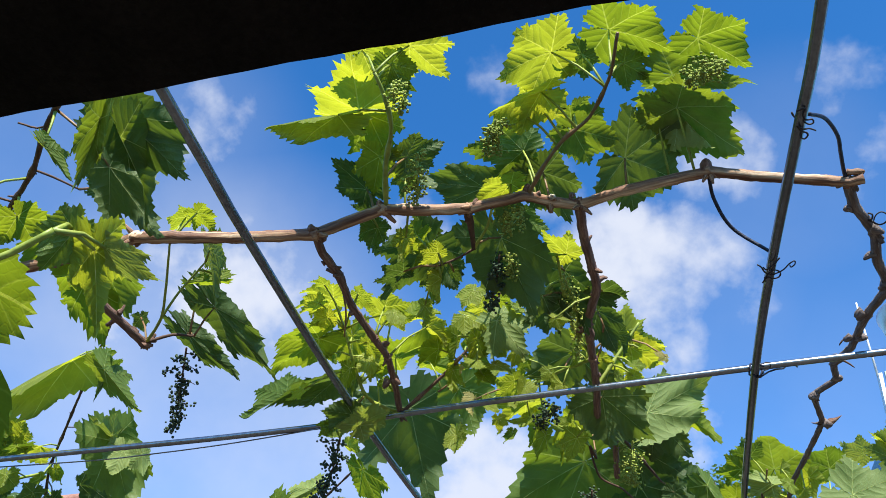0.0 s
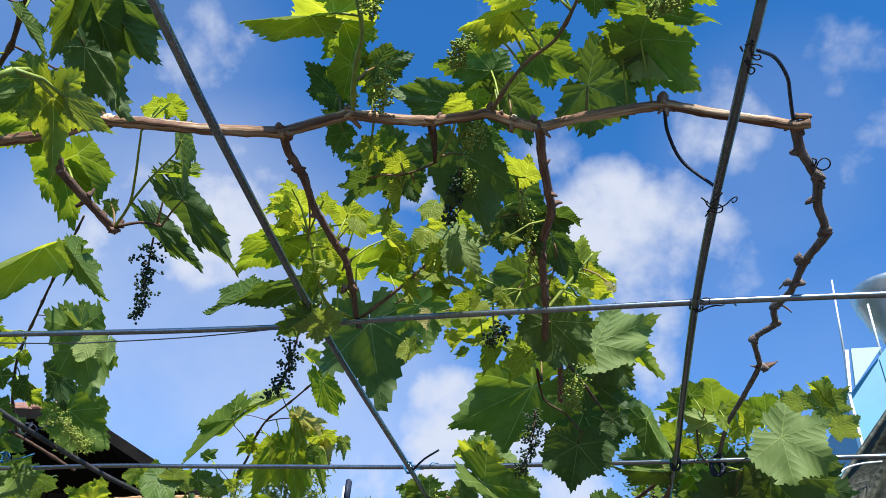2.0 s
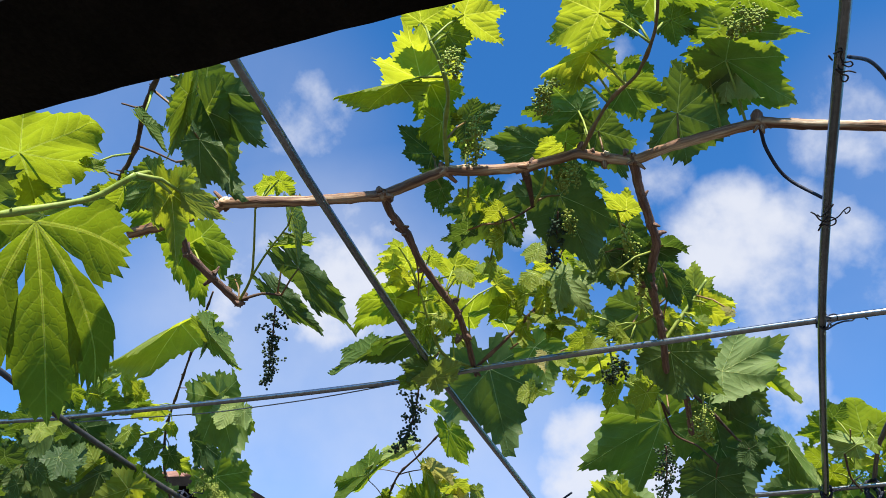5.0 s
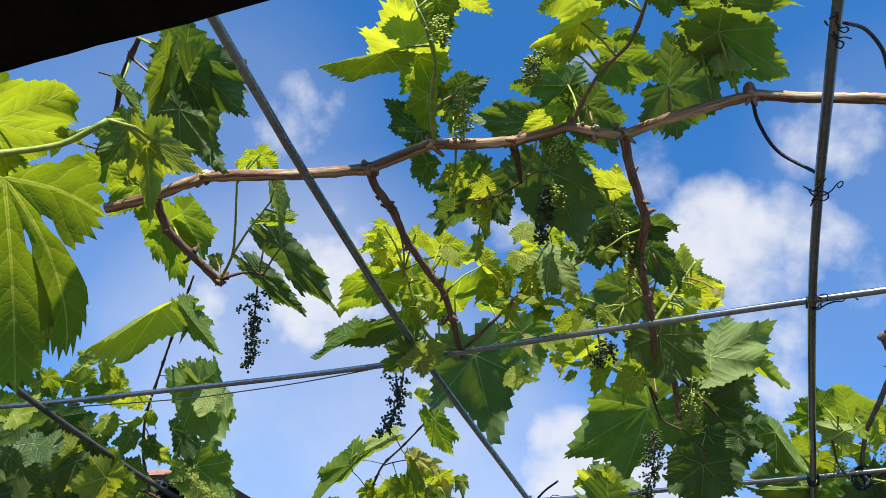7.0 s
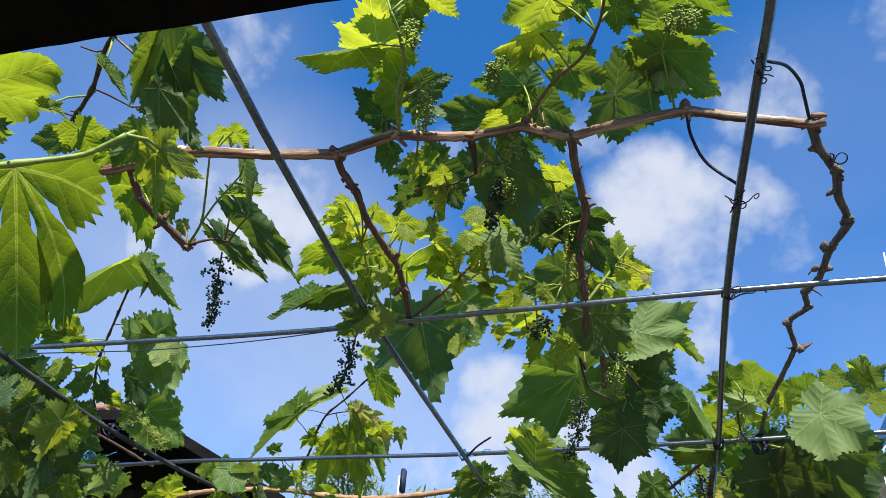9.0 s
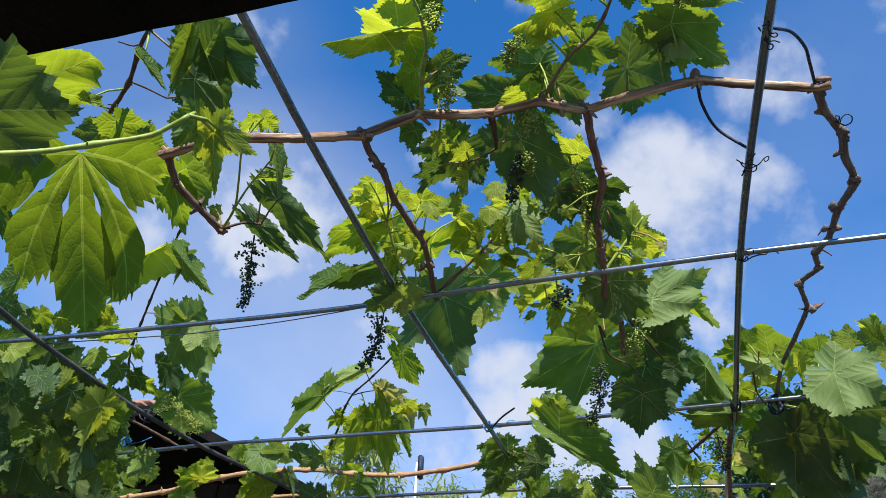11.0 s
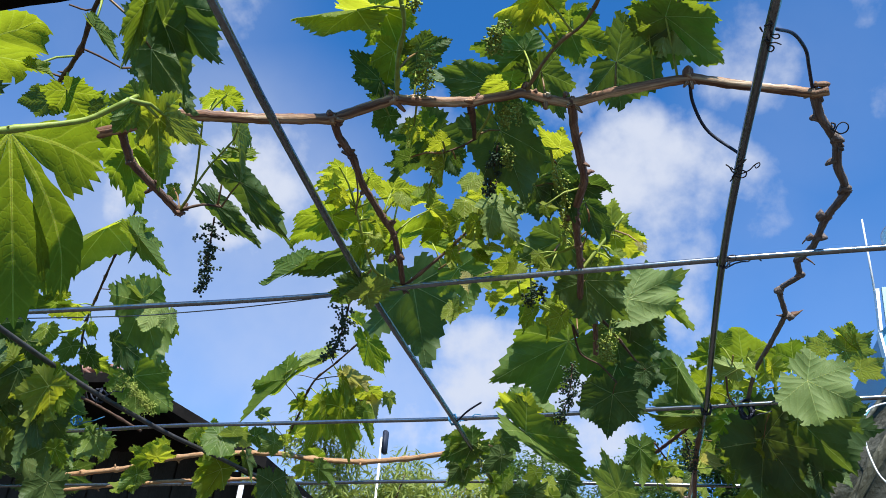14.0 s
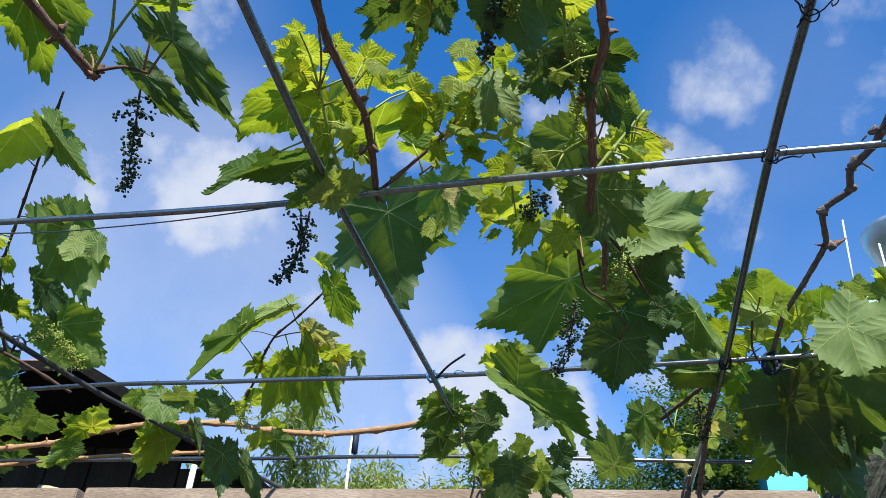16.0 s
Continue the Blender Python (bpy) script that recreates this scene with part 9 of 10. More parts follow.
leaf(shade_canopy, (-3.753, 2.441, 2.528), (12, -7, 43), 0.122, "old_shaded", "flat")
leaf(shade_canopy, (-2.374, 2.693, 2.564), (8, 19, -165), 0.114, "old_shaded", "wide")
leaf(shade_canopy, (-2.244, 2.639, 2.548), (-27, -17, 21), 0.134, "old_shaded", "wide")
leaf(shade_canopy, (-3.039, 1.716, 2.574), (20, -22, -20), 0.111, "old_shaded", "wide")
leaf(shade_canopy, (-2.281, 2.849, 2.587), (-9, -0, 40), 0.135, "old_shaded", "wide")
leaf(shade_canopy, (-2.921, 1.720, 2.547), (19, -9, 23), 0.135, "old_shaded", "wide")
leaf(shade_canopy, (-2.582, 1.738, 2.531), (6, -12, 42), 0.154, "old_shaded", "flat")
leaf(shade_canopy, (-3.184, 1.892, 2.610), (-0, -5, 21), 0.119, "old_shaded", "flat")
leaf(shade_canopy, (-3.048, 2.100, 2.468), (31, 9, -111), 0.115, "old_shaded", "wide")
leaf(shade_canopy, (-2.318, 1.705, 2.532), (25, 2, -90), 0.141, "old_shaded", "flat")
leaf(shade_canopy, (-1.958, 2.029, 2.485), (-40, 7, -23), 0.154, "old_shaded", "flat")
leaf(shade_canopy, (-2.661, 1.966, 2.506), (-5, -34, 137), 0.154, "old_shaded", "flat")
leaf(shade_canopy, (-2.728, 1.573, 2.453), (-10, -21, -101), 0.150, "old_shaded", "wide")
leaf(shade_canopy, (-2.800, 2.033, 2.465), (21, -4, 172), 0.111, "old_shaded", "wide")
leaf(shade_canopy, (-3.114, 2.543, 2.593), (2, -1, 32), 0.156, "old_shaded", "wide")
leaf(shade_canopy, (-2.695, 1.781, 2.538), (19, -18, 145), 0.125, "old_shaded", "wide")
leaf(shade_canopy, (-2.974, 2.450, 2.605), (12, 2, 10), 0.154, "old_shaded", "wide")
leaf(shade_canopy, (-4.048, 2.532, 2.615), (-29, 14, -53), 0.158, "old_shaded", "wide")
leaf(shade_canopy, (-2.924, 1.704, 2.561), (-10, -15, -129), 0.123, "old_shaded", "flat")
leaf(shade_canopy, (-2.374, 1.867, 2.484), (9, -24, -45), 0.155, "old_shaded", "flat")
leaf(shade_canopy, (-2.618, 1.648, 2.477), (15, 22, -150), 0.115, "old_shaded", "flat")
leaf(shade_canopy, (-2.129, 2.216, 2.559), (-3, -22, 17), 0.157, "old_shaded", "flat")
leaf(shade_canopy, (-3.841, 2.283, 2.571), (1, -4, -5), 0.143, "old_shaded", "wide")
leaf(shade_canopy, (-3.527, 2.669, 2.600), (16, -13, -20), 0.116, "old_shaded", "flat")
leaf(shade_canopy, (-2.961, 2.018, 2.586), (13, 26, -83), 0.139, "old_shaded", "flat")
leaf(shade_canopy, (-3.911, 2.418, 2.511), (10, 4, 167), 0.148, "old_shaded", "wide")
leaf(shade_canopy, (-2.651, 1.735, 2.506), (39, 27, 55), 0.134, "old_shaded", "wide")
leaf(shade_canopy, (-2.416, 2.036, 2.526), (8, -3, 11), 0.158, "old_shaded", "flat")
leaf(shade_canopy, (-3.136, 2.427, 2.475), (-8, 9, -142), 0.126, "old_shaded", "wide")
leaf(shade_canopy, (-2.986, 1.664, 2.471), (-9, 15, -107), 0.120, "old_shaded", "wide")
leaf(shade_canopy, (-2.065, 1.735, 2.454), (29, -7, 154), 0.128, "old_shaded", "wide")
leaf(shade_canopy, (-3.416, 2.103, 2.589), (2, 8, 135), 0.141, "old_shaded", "flat")
leaf(shade_canopy, (-3.123, 2.000, 2.592), (-29, 10, 180), 0.134, "old_shaded", "wide")
leaf(shade_canopy, (-2.501, 2.594, 2.556), (-16, 16, -103), 0.139, "old_shaded", "flat")
leaf(shade_canopy, (-3.468, 2.014, 2.471), (-11, -20, -123), 0.120, "old_shaded", "flat")
leaf(shade_canopy, (-1.933, 1.810, 2.470), (-42, 4, -48), 0.141, "old_shaded", "flat")
leaf(shade_canopy, (-2.811, 2.211, 2.520), (24, -7, -97), 0.122, "old_shaded", "flat")
leaf(shade_canopy, (-3.179, 2.575, 2.602), (13, 4, 168), 0.151, "old_shaded", "wide")
leaf(shade_canopy, (-3.394, 1.881, 2.600), (29, 9, 121), 0.142, "old_shaded", "wide")
leaf(shade_canopy, (-2.385, 2.624, 2.552), (-34, -8, 85), 0.152, "old_shaded", "flat")
leaf(shade_canopy, (-2.626, 2.102, 2.542), (-3, -20, -63), 0.137, "old_shaded", "flat")
leaf(shade_canopy, (-3.096, 1.994, 2.461), (7, 27, -82), 0.141, "old_shaded", "flat")
leaf(shade_canopy, (-2.238, 2.699, 2.553), (-10, -3, -76), 0.139, "old_shaded", "flat")
leaf(shade_canopy, (-3.059, 2.031, 2.521), (-49, 23, 156), 0.155, "old_shaded", "wide")
leaf(shade_canopy, (-2.566, 1.918, 2.538), (-21, 3, 147), 0.115, "old_shaded", "flat")
leaf(shade_canopy, (-3.549, 2.246, 2.455), (3, -14, -77), 0.158, "old_shaded", "wide")
leaf(shade_canopy, (-2.435, 1.938, 2.588), (5, 3, 2), 0.133, "old_shaded", "flat")
leaf(shade_canopy, (-3.523, 2.393, 2.470), (-7, 9, 100), 0.156, "old_shaded", "wide")
leaf(shade_canopy, (-3.418, 2.016, 2.574), (-3, -4, 91), 0.141, "old_shaded", "flat")
leaf(shade_canopy, (-2.167, 1.833, 2.482), (1, 8, -39), 0.115, "old_shaded", "flat")
leaf(shade_canopy, (-3.368, 1.928, 2.541), (19, 11, -40), 0.119, "old_shaded", "wide")
leaf(shade_canopy, (-3.047, 2.544, 2.584), (5, 15, 8), 0.126, "old_shaded", "wide")
leaf(shade_canopy, (-3.761, 2.399, 2.523), (11, -9, 138), 0.133, "old_shaded", "flat")
leaf(shade_canopy, (-3.376, 1.946, 2.514), (-5, -29, -157), 0.116, "old_shaded", "wide")
leaf(shade_canopy, (-2.299, 1.997, 2.524), (-16, 39, 178), 0.143, "old_shaded", "wide")
leaf(shade_canopy, (-3.741, 2.411, 2.579), (-0, 0, -67), 0.121, "old_shaded", "flat")
leaf(shade_canopy, (-3.017, 2.120, 2.556), (7, 4, 125), 0.112, "old_shaded", "wide")
leaf(shade_canopy, (-3.631, 2.316, 2.618), (-23, 7, -173), 0.134, "old_shaded", "wide")
leaf(shade_canopy, (-2.884, 2.358, 2.576), (-8, -30, 148), 0.128, "old_shaded", "flat")
leaf(shade_canopy, (-2.006, 1.660, 2.483), (-1, 5, 116), 0.114, "old_shaded", "flat")
leaf(shade_canopy, (-2.569, 2.059, 2.509), (-14, -6, -81), 0.122, "old_shaded", "flat")
leaf(shade_canopy, (-3.669, 2.241, 2.557), (-8, 1, -153), 0.143, "old_shaded", "flat")
leaf(shade_canopy, (-3.090, 2.210, 2.569), (-8, 16, -123), 0.125, "old_shaded", "flat")
leaf(shade_canopy, (-2.006, 2.009, 2.529), (22, 29, -66), 0.138, "old_shaded", "flat")
leaf(shade_canopy, (-2.632, 2.301, 2.574), (-10, -25, 61), 0.127, "old_shaded", "flat")
leaf(shade_canopy, (-2.253, 1.947, 2.525), (-4, -14, -152), 0.132, "old_shaded", "wide")
leaf(shade_canopy, (-2.338, 2.543, 2.523), (29, 10, -180), 0.114, "old_shaded", "wide")
leaf(shade_canopy, (-2.647, 2.029, 2.451), (-5, -14, 70), 0.150, "old_shaded", "wide")
leaf(shade_canopy, (-3.454, 2.317, 2.586), (-10, -26, 145), 0.140, "old_shaded", "flat")
leaf(shade_canopy, (-2.570, 2.628, 2.571), (-7, -2, 7), 0.114, "old_shaded", "flat")
leaf(shade_canopy, (-2.860, 1.867, 2.518), (-5, -19, -175), 0.143, "old_shaded", "flat")
leaf(shade_canopy, (-3.996, 2.494, 2.571), (12, -10, -28), 0.159, "old_shaded", "wide")
leaf(shade_canopy, (-3.166, 2.464, 2.615), (-11, 1, 26), 0.137, "old_shaded", "wide")
leaf(shade_canopy, (-3.083, 1.960, 2.545), (-2, 26, 179), 0.126, "old_shaded", "wide")
leaf(shade_canopy, (-2.562, 1.916, 2.451), (-17, 2, -77), 0.119, "old_shaded", "flat")
leaf(shade_canopy, (-3.154, 1.816, 2.608), (13, -13, 142), 0.152, "old_shaded", "flat")
leaf(shade_canopy, (-3.671, 2.667, 2.617), (-3, -7, 81), 0.151, "old_shaded", "flat")
leaf(shade_canopy, (-3.920, 2.479, 2.587), (-8, 17, 111), 0.154, "old_shaded", "wide")
leaf(shade_canopy, (-2.419, 2.470, 2.498), (-16, 17, 25), 0.133, "old_shaded", "wide")
leaf(shade_canopy, (-2.719, 1.541, 2.475), (10, -27, 41), 0.136, "old_shaded", "flat")
leaf(shade_canopy, (-2.233, 2.120, 2.618), (-6, -14, -105), 0.143, "old_shaded", "wide")
leaf(shade_canopy, (-4.084, 2.596, 2.618), (-0, 22, -122), 0.147, "old_shaded", "wide")
leaf(shade_canopy, (-3.332, 2.096, 2.521), (7, 17, 108), 0.116, "old_shaded", "flat")
leaf(shade_canopy, (-3.601, 2.384, 2.575), (8, -24, -156), 0.114, "old_shaded", "wide")
leaf(shade_canopy, (-3.408, 2.395, 2.554), (9, -9, 41), 0.130, "old_shaded", "flat")
leaf(shade_canopy, (-3.748, 2.338, 2.618), (2, 13, 10), 0.149, "old_shaded", "wide")
leaf(shade_canopy, (-2.527, 2.704, 2.588), (-5, -0, -12), 0.136, "old_shaded", "wide")
leaf(shade_canopy, (-2.711, 2.082, 2.514), (-0, 20, -164), 0.130, "old_shaded", "wide")
leaf(shade_canopy, (-2.819, 2.066, 2.574), (-2, -8, -158), 0.130, "old_shaded", "flat")
leaf(shade_canopy, (-2.963, 2.595, 2.609), (24, 10, -20), 0.145, "old_shaded", "flat")
leaf(shade_canopy, (-2.582, 1.783, 2.571), (-2, 10, 122), 0.130, "old_shaded", "flat")
leaf(shade_canopy, (-2.679, 1.888, 2.554), (36, -23, 47), 0.149, "old_shaded", "flat")
leaf(shade_canopy, (-2.870, 1.898, 2.482), (2, 12, -165), 0.151, "old_shaded", "flat")
leaf(shade_canopy, (-2.264, 2.541, 2.471), (6, 2, -177), 0.156, "old_shaded", "wide")
leaf(shade_canopy, (-2.361, 1.953, 2.467), (35, -19, -64), 0.152, "old_shaded", "wide")
leaf(shade_canopy, (-2.295, 2.394, 2.528), (1, 9, 60), 0.136, "old_shaded", "flat")
leaf(shade_canopy, (-2.048, 1.819, 2.476), (-5, -3, 49), 0.111, "old_shaded", "wide")
leaf(shade_canopy, (-3.597, 2.485, 2.560), (5, -42, 13), 0.111, "old_shaded", "wide")
leaf(shade_canopy, (-2.735, 2.722, 2.606), (-15, 23, -12), 0.129, "old_shaded", "wide")
leaf(shade_canopy, (-2.297, 1.735, 2.456), (-0, 7, 61), 0.136, "old_shaded", "wide")
leaf(shade_canopy, (-3.010, 1.845, 2.484), (7, 31, 87), 0.146, "old_shaded", "wide")
leaf(shade_canopy, (-2.900, 2.162, 2.613), (-22, 9, 13), 0.130, "old_shaded", "flat")
leaf(shade_canopy, (-3.179, 2.091, 2.583), (-13, -15, 13), 0.117, "old_shaded", "flat")
leaf(shade_canopy, (-2.859, 1.879, 2.565), (-36, -23, -46), 0.155, "old_shaded", "flat")
leaf(shade_canopy, (-2.525, 2.081, 2.619), (-21, 9, -94), 0.144, "old_shaded", "wide")
leaf(shade_canopy, (-2.863, 1.933, 2.471), (-21, -4, -118), 0.125, "old_shaded", "wide")
leaf(shade_canopy, (-3.450, 2.397, 2.618), (-8, -10, -44), 0.118, "old_shaded", "flat")
leaf(shade_canopy, (-2.468, 1.815, 2.460), (30, 4, -12), 0.129, "old_shaded", "flat")
leaf(shade_canopy, (-3.252, 2.022, 2.450), (-1, -19, 39), 0.120, "old_shaded", "flat")
leaf(shade_canopy, (-2.095, 1.699, 2.510), (-7, -16, -8), 0.141, "old_shaded", "flat")
leaf(shade_canopy, (-2.478, 2.624, 2.547), (14, 5, -35), 0.122, "old_shaded", "wide")
leaf(shade_canopy, (-2.390, 2.856, 2.603), (1, -15, 47), 0.160, "old_shaded", "flat")
leaf(shade_canopy, (-2.311, 1.785, 2.485), (-21, 26, 142), 0.113, "old_shaded", "wide")
leaf(shade_canopy, (-3.113, 2.437, 2.600), (7, 4, 81), 0.118, "old_shaded", "flat")
leaf(shade_canopy, (-2.902, 2.269, 2.574), (-31, 16, 61), 0.149, "old_shaded", "flat")
leaf(shade_canopy, (-2.823, 2.298, 2.508), (-14, -21, -74), 0.127, "old_shaded", "flat")
leaf(shade_canopy, (-2.443, 1.930, 2.520), (2, 19, 168), 0.126, "old_shaded", "wide")
leaf(shade_canopy, (-2.695, 1.896, 2.566), (9, -8, 1), 0.135, "old_shaded", "flat")
leaf(shade_canopy, (-2.545, 1.948, 2.558), (-17, -19, 24), 0.120, "old_shaded", "wide")
leaf(shade_canopy, (-3.326, 2.303, 2.577), (-12, -15, 170), 0.137, "old_shaded", "wide")
leaf(shade_canopy, (-2.800, 2.239, 2.455), (1, 2, -62), 0.127, "old_shaded", "wide")
leaf(shade_canopy, (-2.843, 1.915, 2.501), (19, 21, 136), 0.145, "old_shaded", "flat")
leaf(shade_canopy, (-3.615, 2.232, 2.560), (-43, -0, 124), 0.147, "old_shaded", "wide")
leaf(shade_canopy, (-3.758, 2.249, 2.612), (-33, 17, -38), 0.112, "old_shaded", "wide")
leaf(shade_canopy, (-2.654, 2.062, 2.501), (-24, -39, 13), 0.122, "old_shaded", "wide")
leaf(shade_canopy, (-2.488, 1.626, 2.491), (22, -2, -51), 0.112, "old_shaded", "flat")
leaf(shade_canopy, (-3.063, 1.876, 2.502), (18, -18, -126), 0.133, "old_shaded", "flat")
leaf(shade_canopy, (-3.455, 2.149, 2.553), (-37, 26, -82), 0.137, "old_shaded", "flat")
leaf(shade_canopy, (-2.056, 1.802, 2.518), (10, 19, -126), 0.149, "old_shaded", "flat")
leaf(shade_canopy, (-2.294, 1.600, 2.454), (-5, 11, -107), 0.154, "old_shaded", "wide")
leaf(shade_canopy, (-3.170, 1.928, 2.614), (10, 3, 60), 0.123, "old_shaded", "flat")
leaf(shade_canopy, (-2.323, 2.041, 2.609), (4, -3, -141), 0.139, "old_shaded", "flat")
leaf(shade_canopy, (-3.139, 1.753, 2.615), (-7, 5, 117), 0.146, "old_shaded", "wide")
leaf(shade_canopy, (-2.734, 1.831, 2.612), (-29, -24, -41), 0.129, "old_shaded", "flat")
leaf(shade_canopy, (-2.298, 1.904, 2.486), (7, -3, -161), 0.124, "old_shaded", "wide")
leaf(shade_canopy, (-3.279, 2.667, 2.600), (26, 13, -155), 0.121, "old_shaded", "flat")
leaf(shade_canopy, (-3.108, 1.722, 2.575), (13, 12, -88), 0.157, "old_shaded", "flat")
leaf(shade_canopy, (-2.867, 2.316, 2.483), (-16, -4, -51), 0.137, "old_shaded", "wide")
leaf(shade_canopy, (-3.055, 2.437, 2.566), (-5, -5, 9), 0.140, "old_shaded", "flat")
leaf(shade_canopy, (-3.296, 2.400, 2.466), (-24, 12, 123), 0.141, "old_shaded", "wide")
leaf(shade_canopy, (-2.249, 1.688, 2.530), (22, -19, 110), 0.120, "old_shaded", "flat")
leaf(shade_canopy, (-3.363, 2.272, 2.465), (-14, -17, 77), 0.122, "old_shaded", "flat")
leaf(shade_canopy, (-2.262, 1.934, 2.519), (-15, 27, 123), 0.115, "old_shaded", "wide")
leaf(shade_canopy, (-3.386, 2.601, 2.546), (5, 2, -77), 0.129, "old_shaded", "flat")
leaf(shade_canopy, (-2.891, 2.079, 2.504), (-14, -19, 88), 0.117, "old_shaded", "flat")
leaf(shade_canopy, (-2.031, 2.193, 2.479), (9, -35, -34), 0.152, "old_shaded", "wide")
leaf(shade_canopy, (-3.826, 2.302, 2.618), (-31, 7, -45), 0.157, "old_shaded", "flat")
leaf(shade_canopy, (-3.503, 1.988, 2.575), (3, 10, -171), 0.135, "old_shaded", "flat")
leaf(shade_canopy, (-1.991, 1.740, 2.511), (6, 22, -144), 0.154, "old_shaded", "flat")
leaf(shade_canopy, (-2.221, 2.384, 2.589), (-22, -7, 102), 0.135, "old_shaded", "wide")
leaf(shade_canopy, (-3.286, 1.877, 2.547), (-2, -8, -180), 0.143, "old_shaded", "wide")
leaf(shade_canopy, (-2.759, 1.787, 2.535), (11, -6, -17), 0.139, "old_shaded", "flat")
leaf(shade_canopy, (-2.737, 1.769, 2.521), (2, -22, 127), 0.119, "old_shaded", "flat")
leaf(shade_canopy, (-3.221, 2.404, 2.543), (6, -13, 47), 0.126, "old_shaded", "flat")
leaf(shade_canopy, (-2.790, 2.807, 2.594), (16, -29, 151), 0.140, "old_shaded", "flat")
leaf(shade_canopy, (-2.713, 2.347, 2.491), (-18, 12, 18), 0.131, "old_shaded", "wide")
leaf(shade_canopy, (-3.450, 2.680, 2.590), (-9, -7, -122), 0.124, "old_shaded", "wide")
leaf(shade_canopy, (-2.849, 2.147, 2.592), (-9, 12, -103), 0.137, "old_shaded", "wide")
leaf(shade_canopy, (-2.318, 1.891, 2.594), (16, -22, -62), 0.136, "old_shaded", "flat")
leaf(shade_canopy, (-2.702, 1.747, 2.521), (-1, -3, 98), 0.113, "old_shaded", "flat")
leaf(shade_canopy, (-2.575, 2.179, 2.586), (-29, 15, 155), 0.138, "old_shaded", "wide")
leaf(shade_canopy, (-2.653, 2.229, 2.600), (-10, -24, -69), 0.116, "old_shaded", "wide")
leaf(shade_canopy, (-2.588, 1.728, 2.482), (-13, -24, -12), 0.133, "old_shaded", "flat")
leaf(shade_canopy, (-2.477, 2.438, 2.469), (17, 5, -162), 0.121, "old_shaded", "wide")
leaf(shade_canopy, (-2.879, 2.748, 2.587), (-4, 5, 55), 0.159, "old_shaded", "wide")
leaf(shade_canopy, (-3.371, 2.384, 2.483), (2, 10, 64), 0.118, "old_shaded", "wide")
leaf(shade_canopy, (-4.086, 2.723, 2.619), (25, -10, 29), 0.151, "old_shaded", "wide")
leaf(shade_canopy, (-2.371, 1.949, 2.459), (4, -6, -146), 0.141, "old_shaded", "flat")
# few more sun-blocking leaves, added beyond the left edge of the view
leaf(shade_canopy, (-1.805, 0.978, 2.357), (34, -1, -25), 0.116, "old_shaded", "wide")
leaf(shade_canopy, (-1.683, 0.909, 2.340), (34, -9, 51), 0.113, "old_shaded", "flat")
leaf(shade_canopy, (-1.649, 0.987, 2.389), (29, 18, 98), 0.123, "old_shaded", "flat")
leaf(shade_canopy, (-1.645, 1.022, 2.503), (33, 29, 122), 0.149, "old_shaded", "flat")
leaf(shade_canopy, (-1.613, 0.894, 2.590), (37, 14, 22), 0.123, "old_shaded", "wide")
leaf(shade_canopy, (-1.283, 0.859, 2.491), (-2, 27, 112), 0.126, "old_shaded", "wide")
leaf(shade_canopy, (-1.872, 0.919, 2.586), (-2, 4, -176), 0.131, "old_shaded", "flat")
leaf(shade_canopy, (-1.840, 0.951, 2.382), (32, 10, 16), 0.130, "old_shaded", "wide")
leaf(shade_canopy, (-1.552, 1.360, 2.388), (35, -16, 99), 0.146, "old_shaded", "wide")
leaf(shade_canopy, (-1.597, 0.956, 2.452), (-2, 2, 68), 0.148, "old_shaded", "flat")
leaf(vine_right, (0.264, 1.861, 2.161), (6, 36, -109), 0.118, "old_shaded", "wide")
leaf(vine_right, (0.260, 2.042, 2.228), (12, -26, 156), 0.121, "old_shaded", "wide")
leaf(vine_right, (0.242, 1.886, 2.176), (-35, -31, -169), 0.116, "old_shaded", "wide")
leaf(vine_right, (0.314, 2.099, 2.249), (22, 32, 74), 0.106, "old_shaded", "flat")
leaf(vine_right, (0.297, 1.975, 2.208), (31, -14, -63), 0.113, "old_shaded", "wide")
leaf(vine_right, (0.308, 1.960, 2.194), (1, 2, 120), 0.118, "mature", "flat")
leaf(vine_right, (0.340, 1.974, 2.250), (-5, -19, 50), 0.129, "mature", "wide")
leaf(vine_far, (0.157, 1.998, 2.157), (-99, 9, -28), 0.054, "young", "wide")
leaf(vine_far, (-0.243, 2.047, 2.094), (-86, -38, 41), 0.044, "young", "wide")
leaf(vine_far, (-0.198, 1.754, 2.072), (-101, 48, -22), 0.037, "old_shaded", "lobed")
leaf(vine_far, (-0.384, 2.245, 2.154), (-48, 2, 65), 0.035, "old_shaded", "curl")
leaf(vine_far, (-0.293, 2.301, 2.171), (-141, -64, 70), 0.055, "young", "curl")
leaf(vine_far, (0.152, 1.985, 2.140), (-56, 40, 3), 0.038, "young", "lobed", stalk=(0.123, 1.966, 2.076))
leaf(vine_far, (0.193, 1.910, 2.070), (-68, -18, -44), 0.038, "mature", "fold", stalk=(0.122, 1.906, 2.080))
leaf(vine_far, (-0.233, 2.038, 2.060), (-80, 30, -33), 0.051, "mature", "flat")
leaf(vine_far, (0.155, 1.993, 2.167), (-51, 10, 73), 0.056, "young", "cup")
leaf(vine_far, (0.212, 2.281, 2.147), (-36, 13, 67), 0.029, "mature", "wide")
leaf(vine_far, (-0.361, 2.124, 2.152), (-81, -9, -39), 0.050, "mature", "curl")
leaf(vine_far, (0.105, 1.835, 2.128), (172, -59, 82), 0.027, "mature", "lobed", stalk=(0.125, 1.830, 2.096))
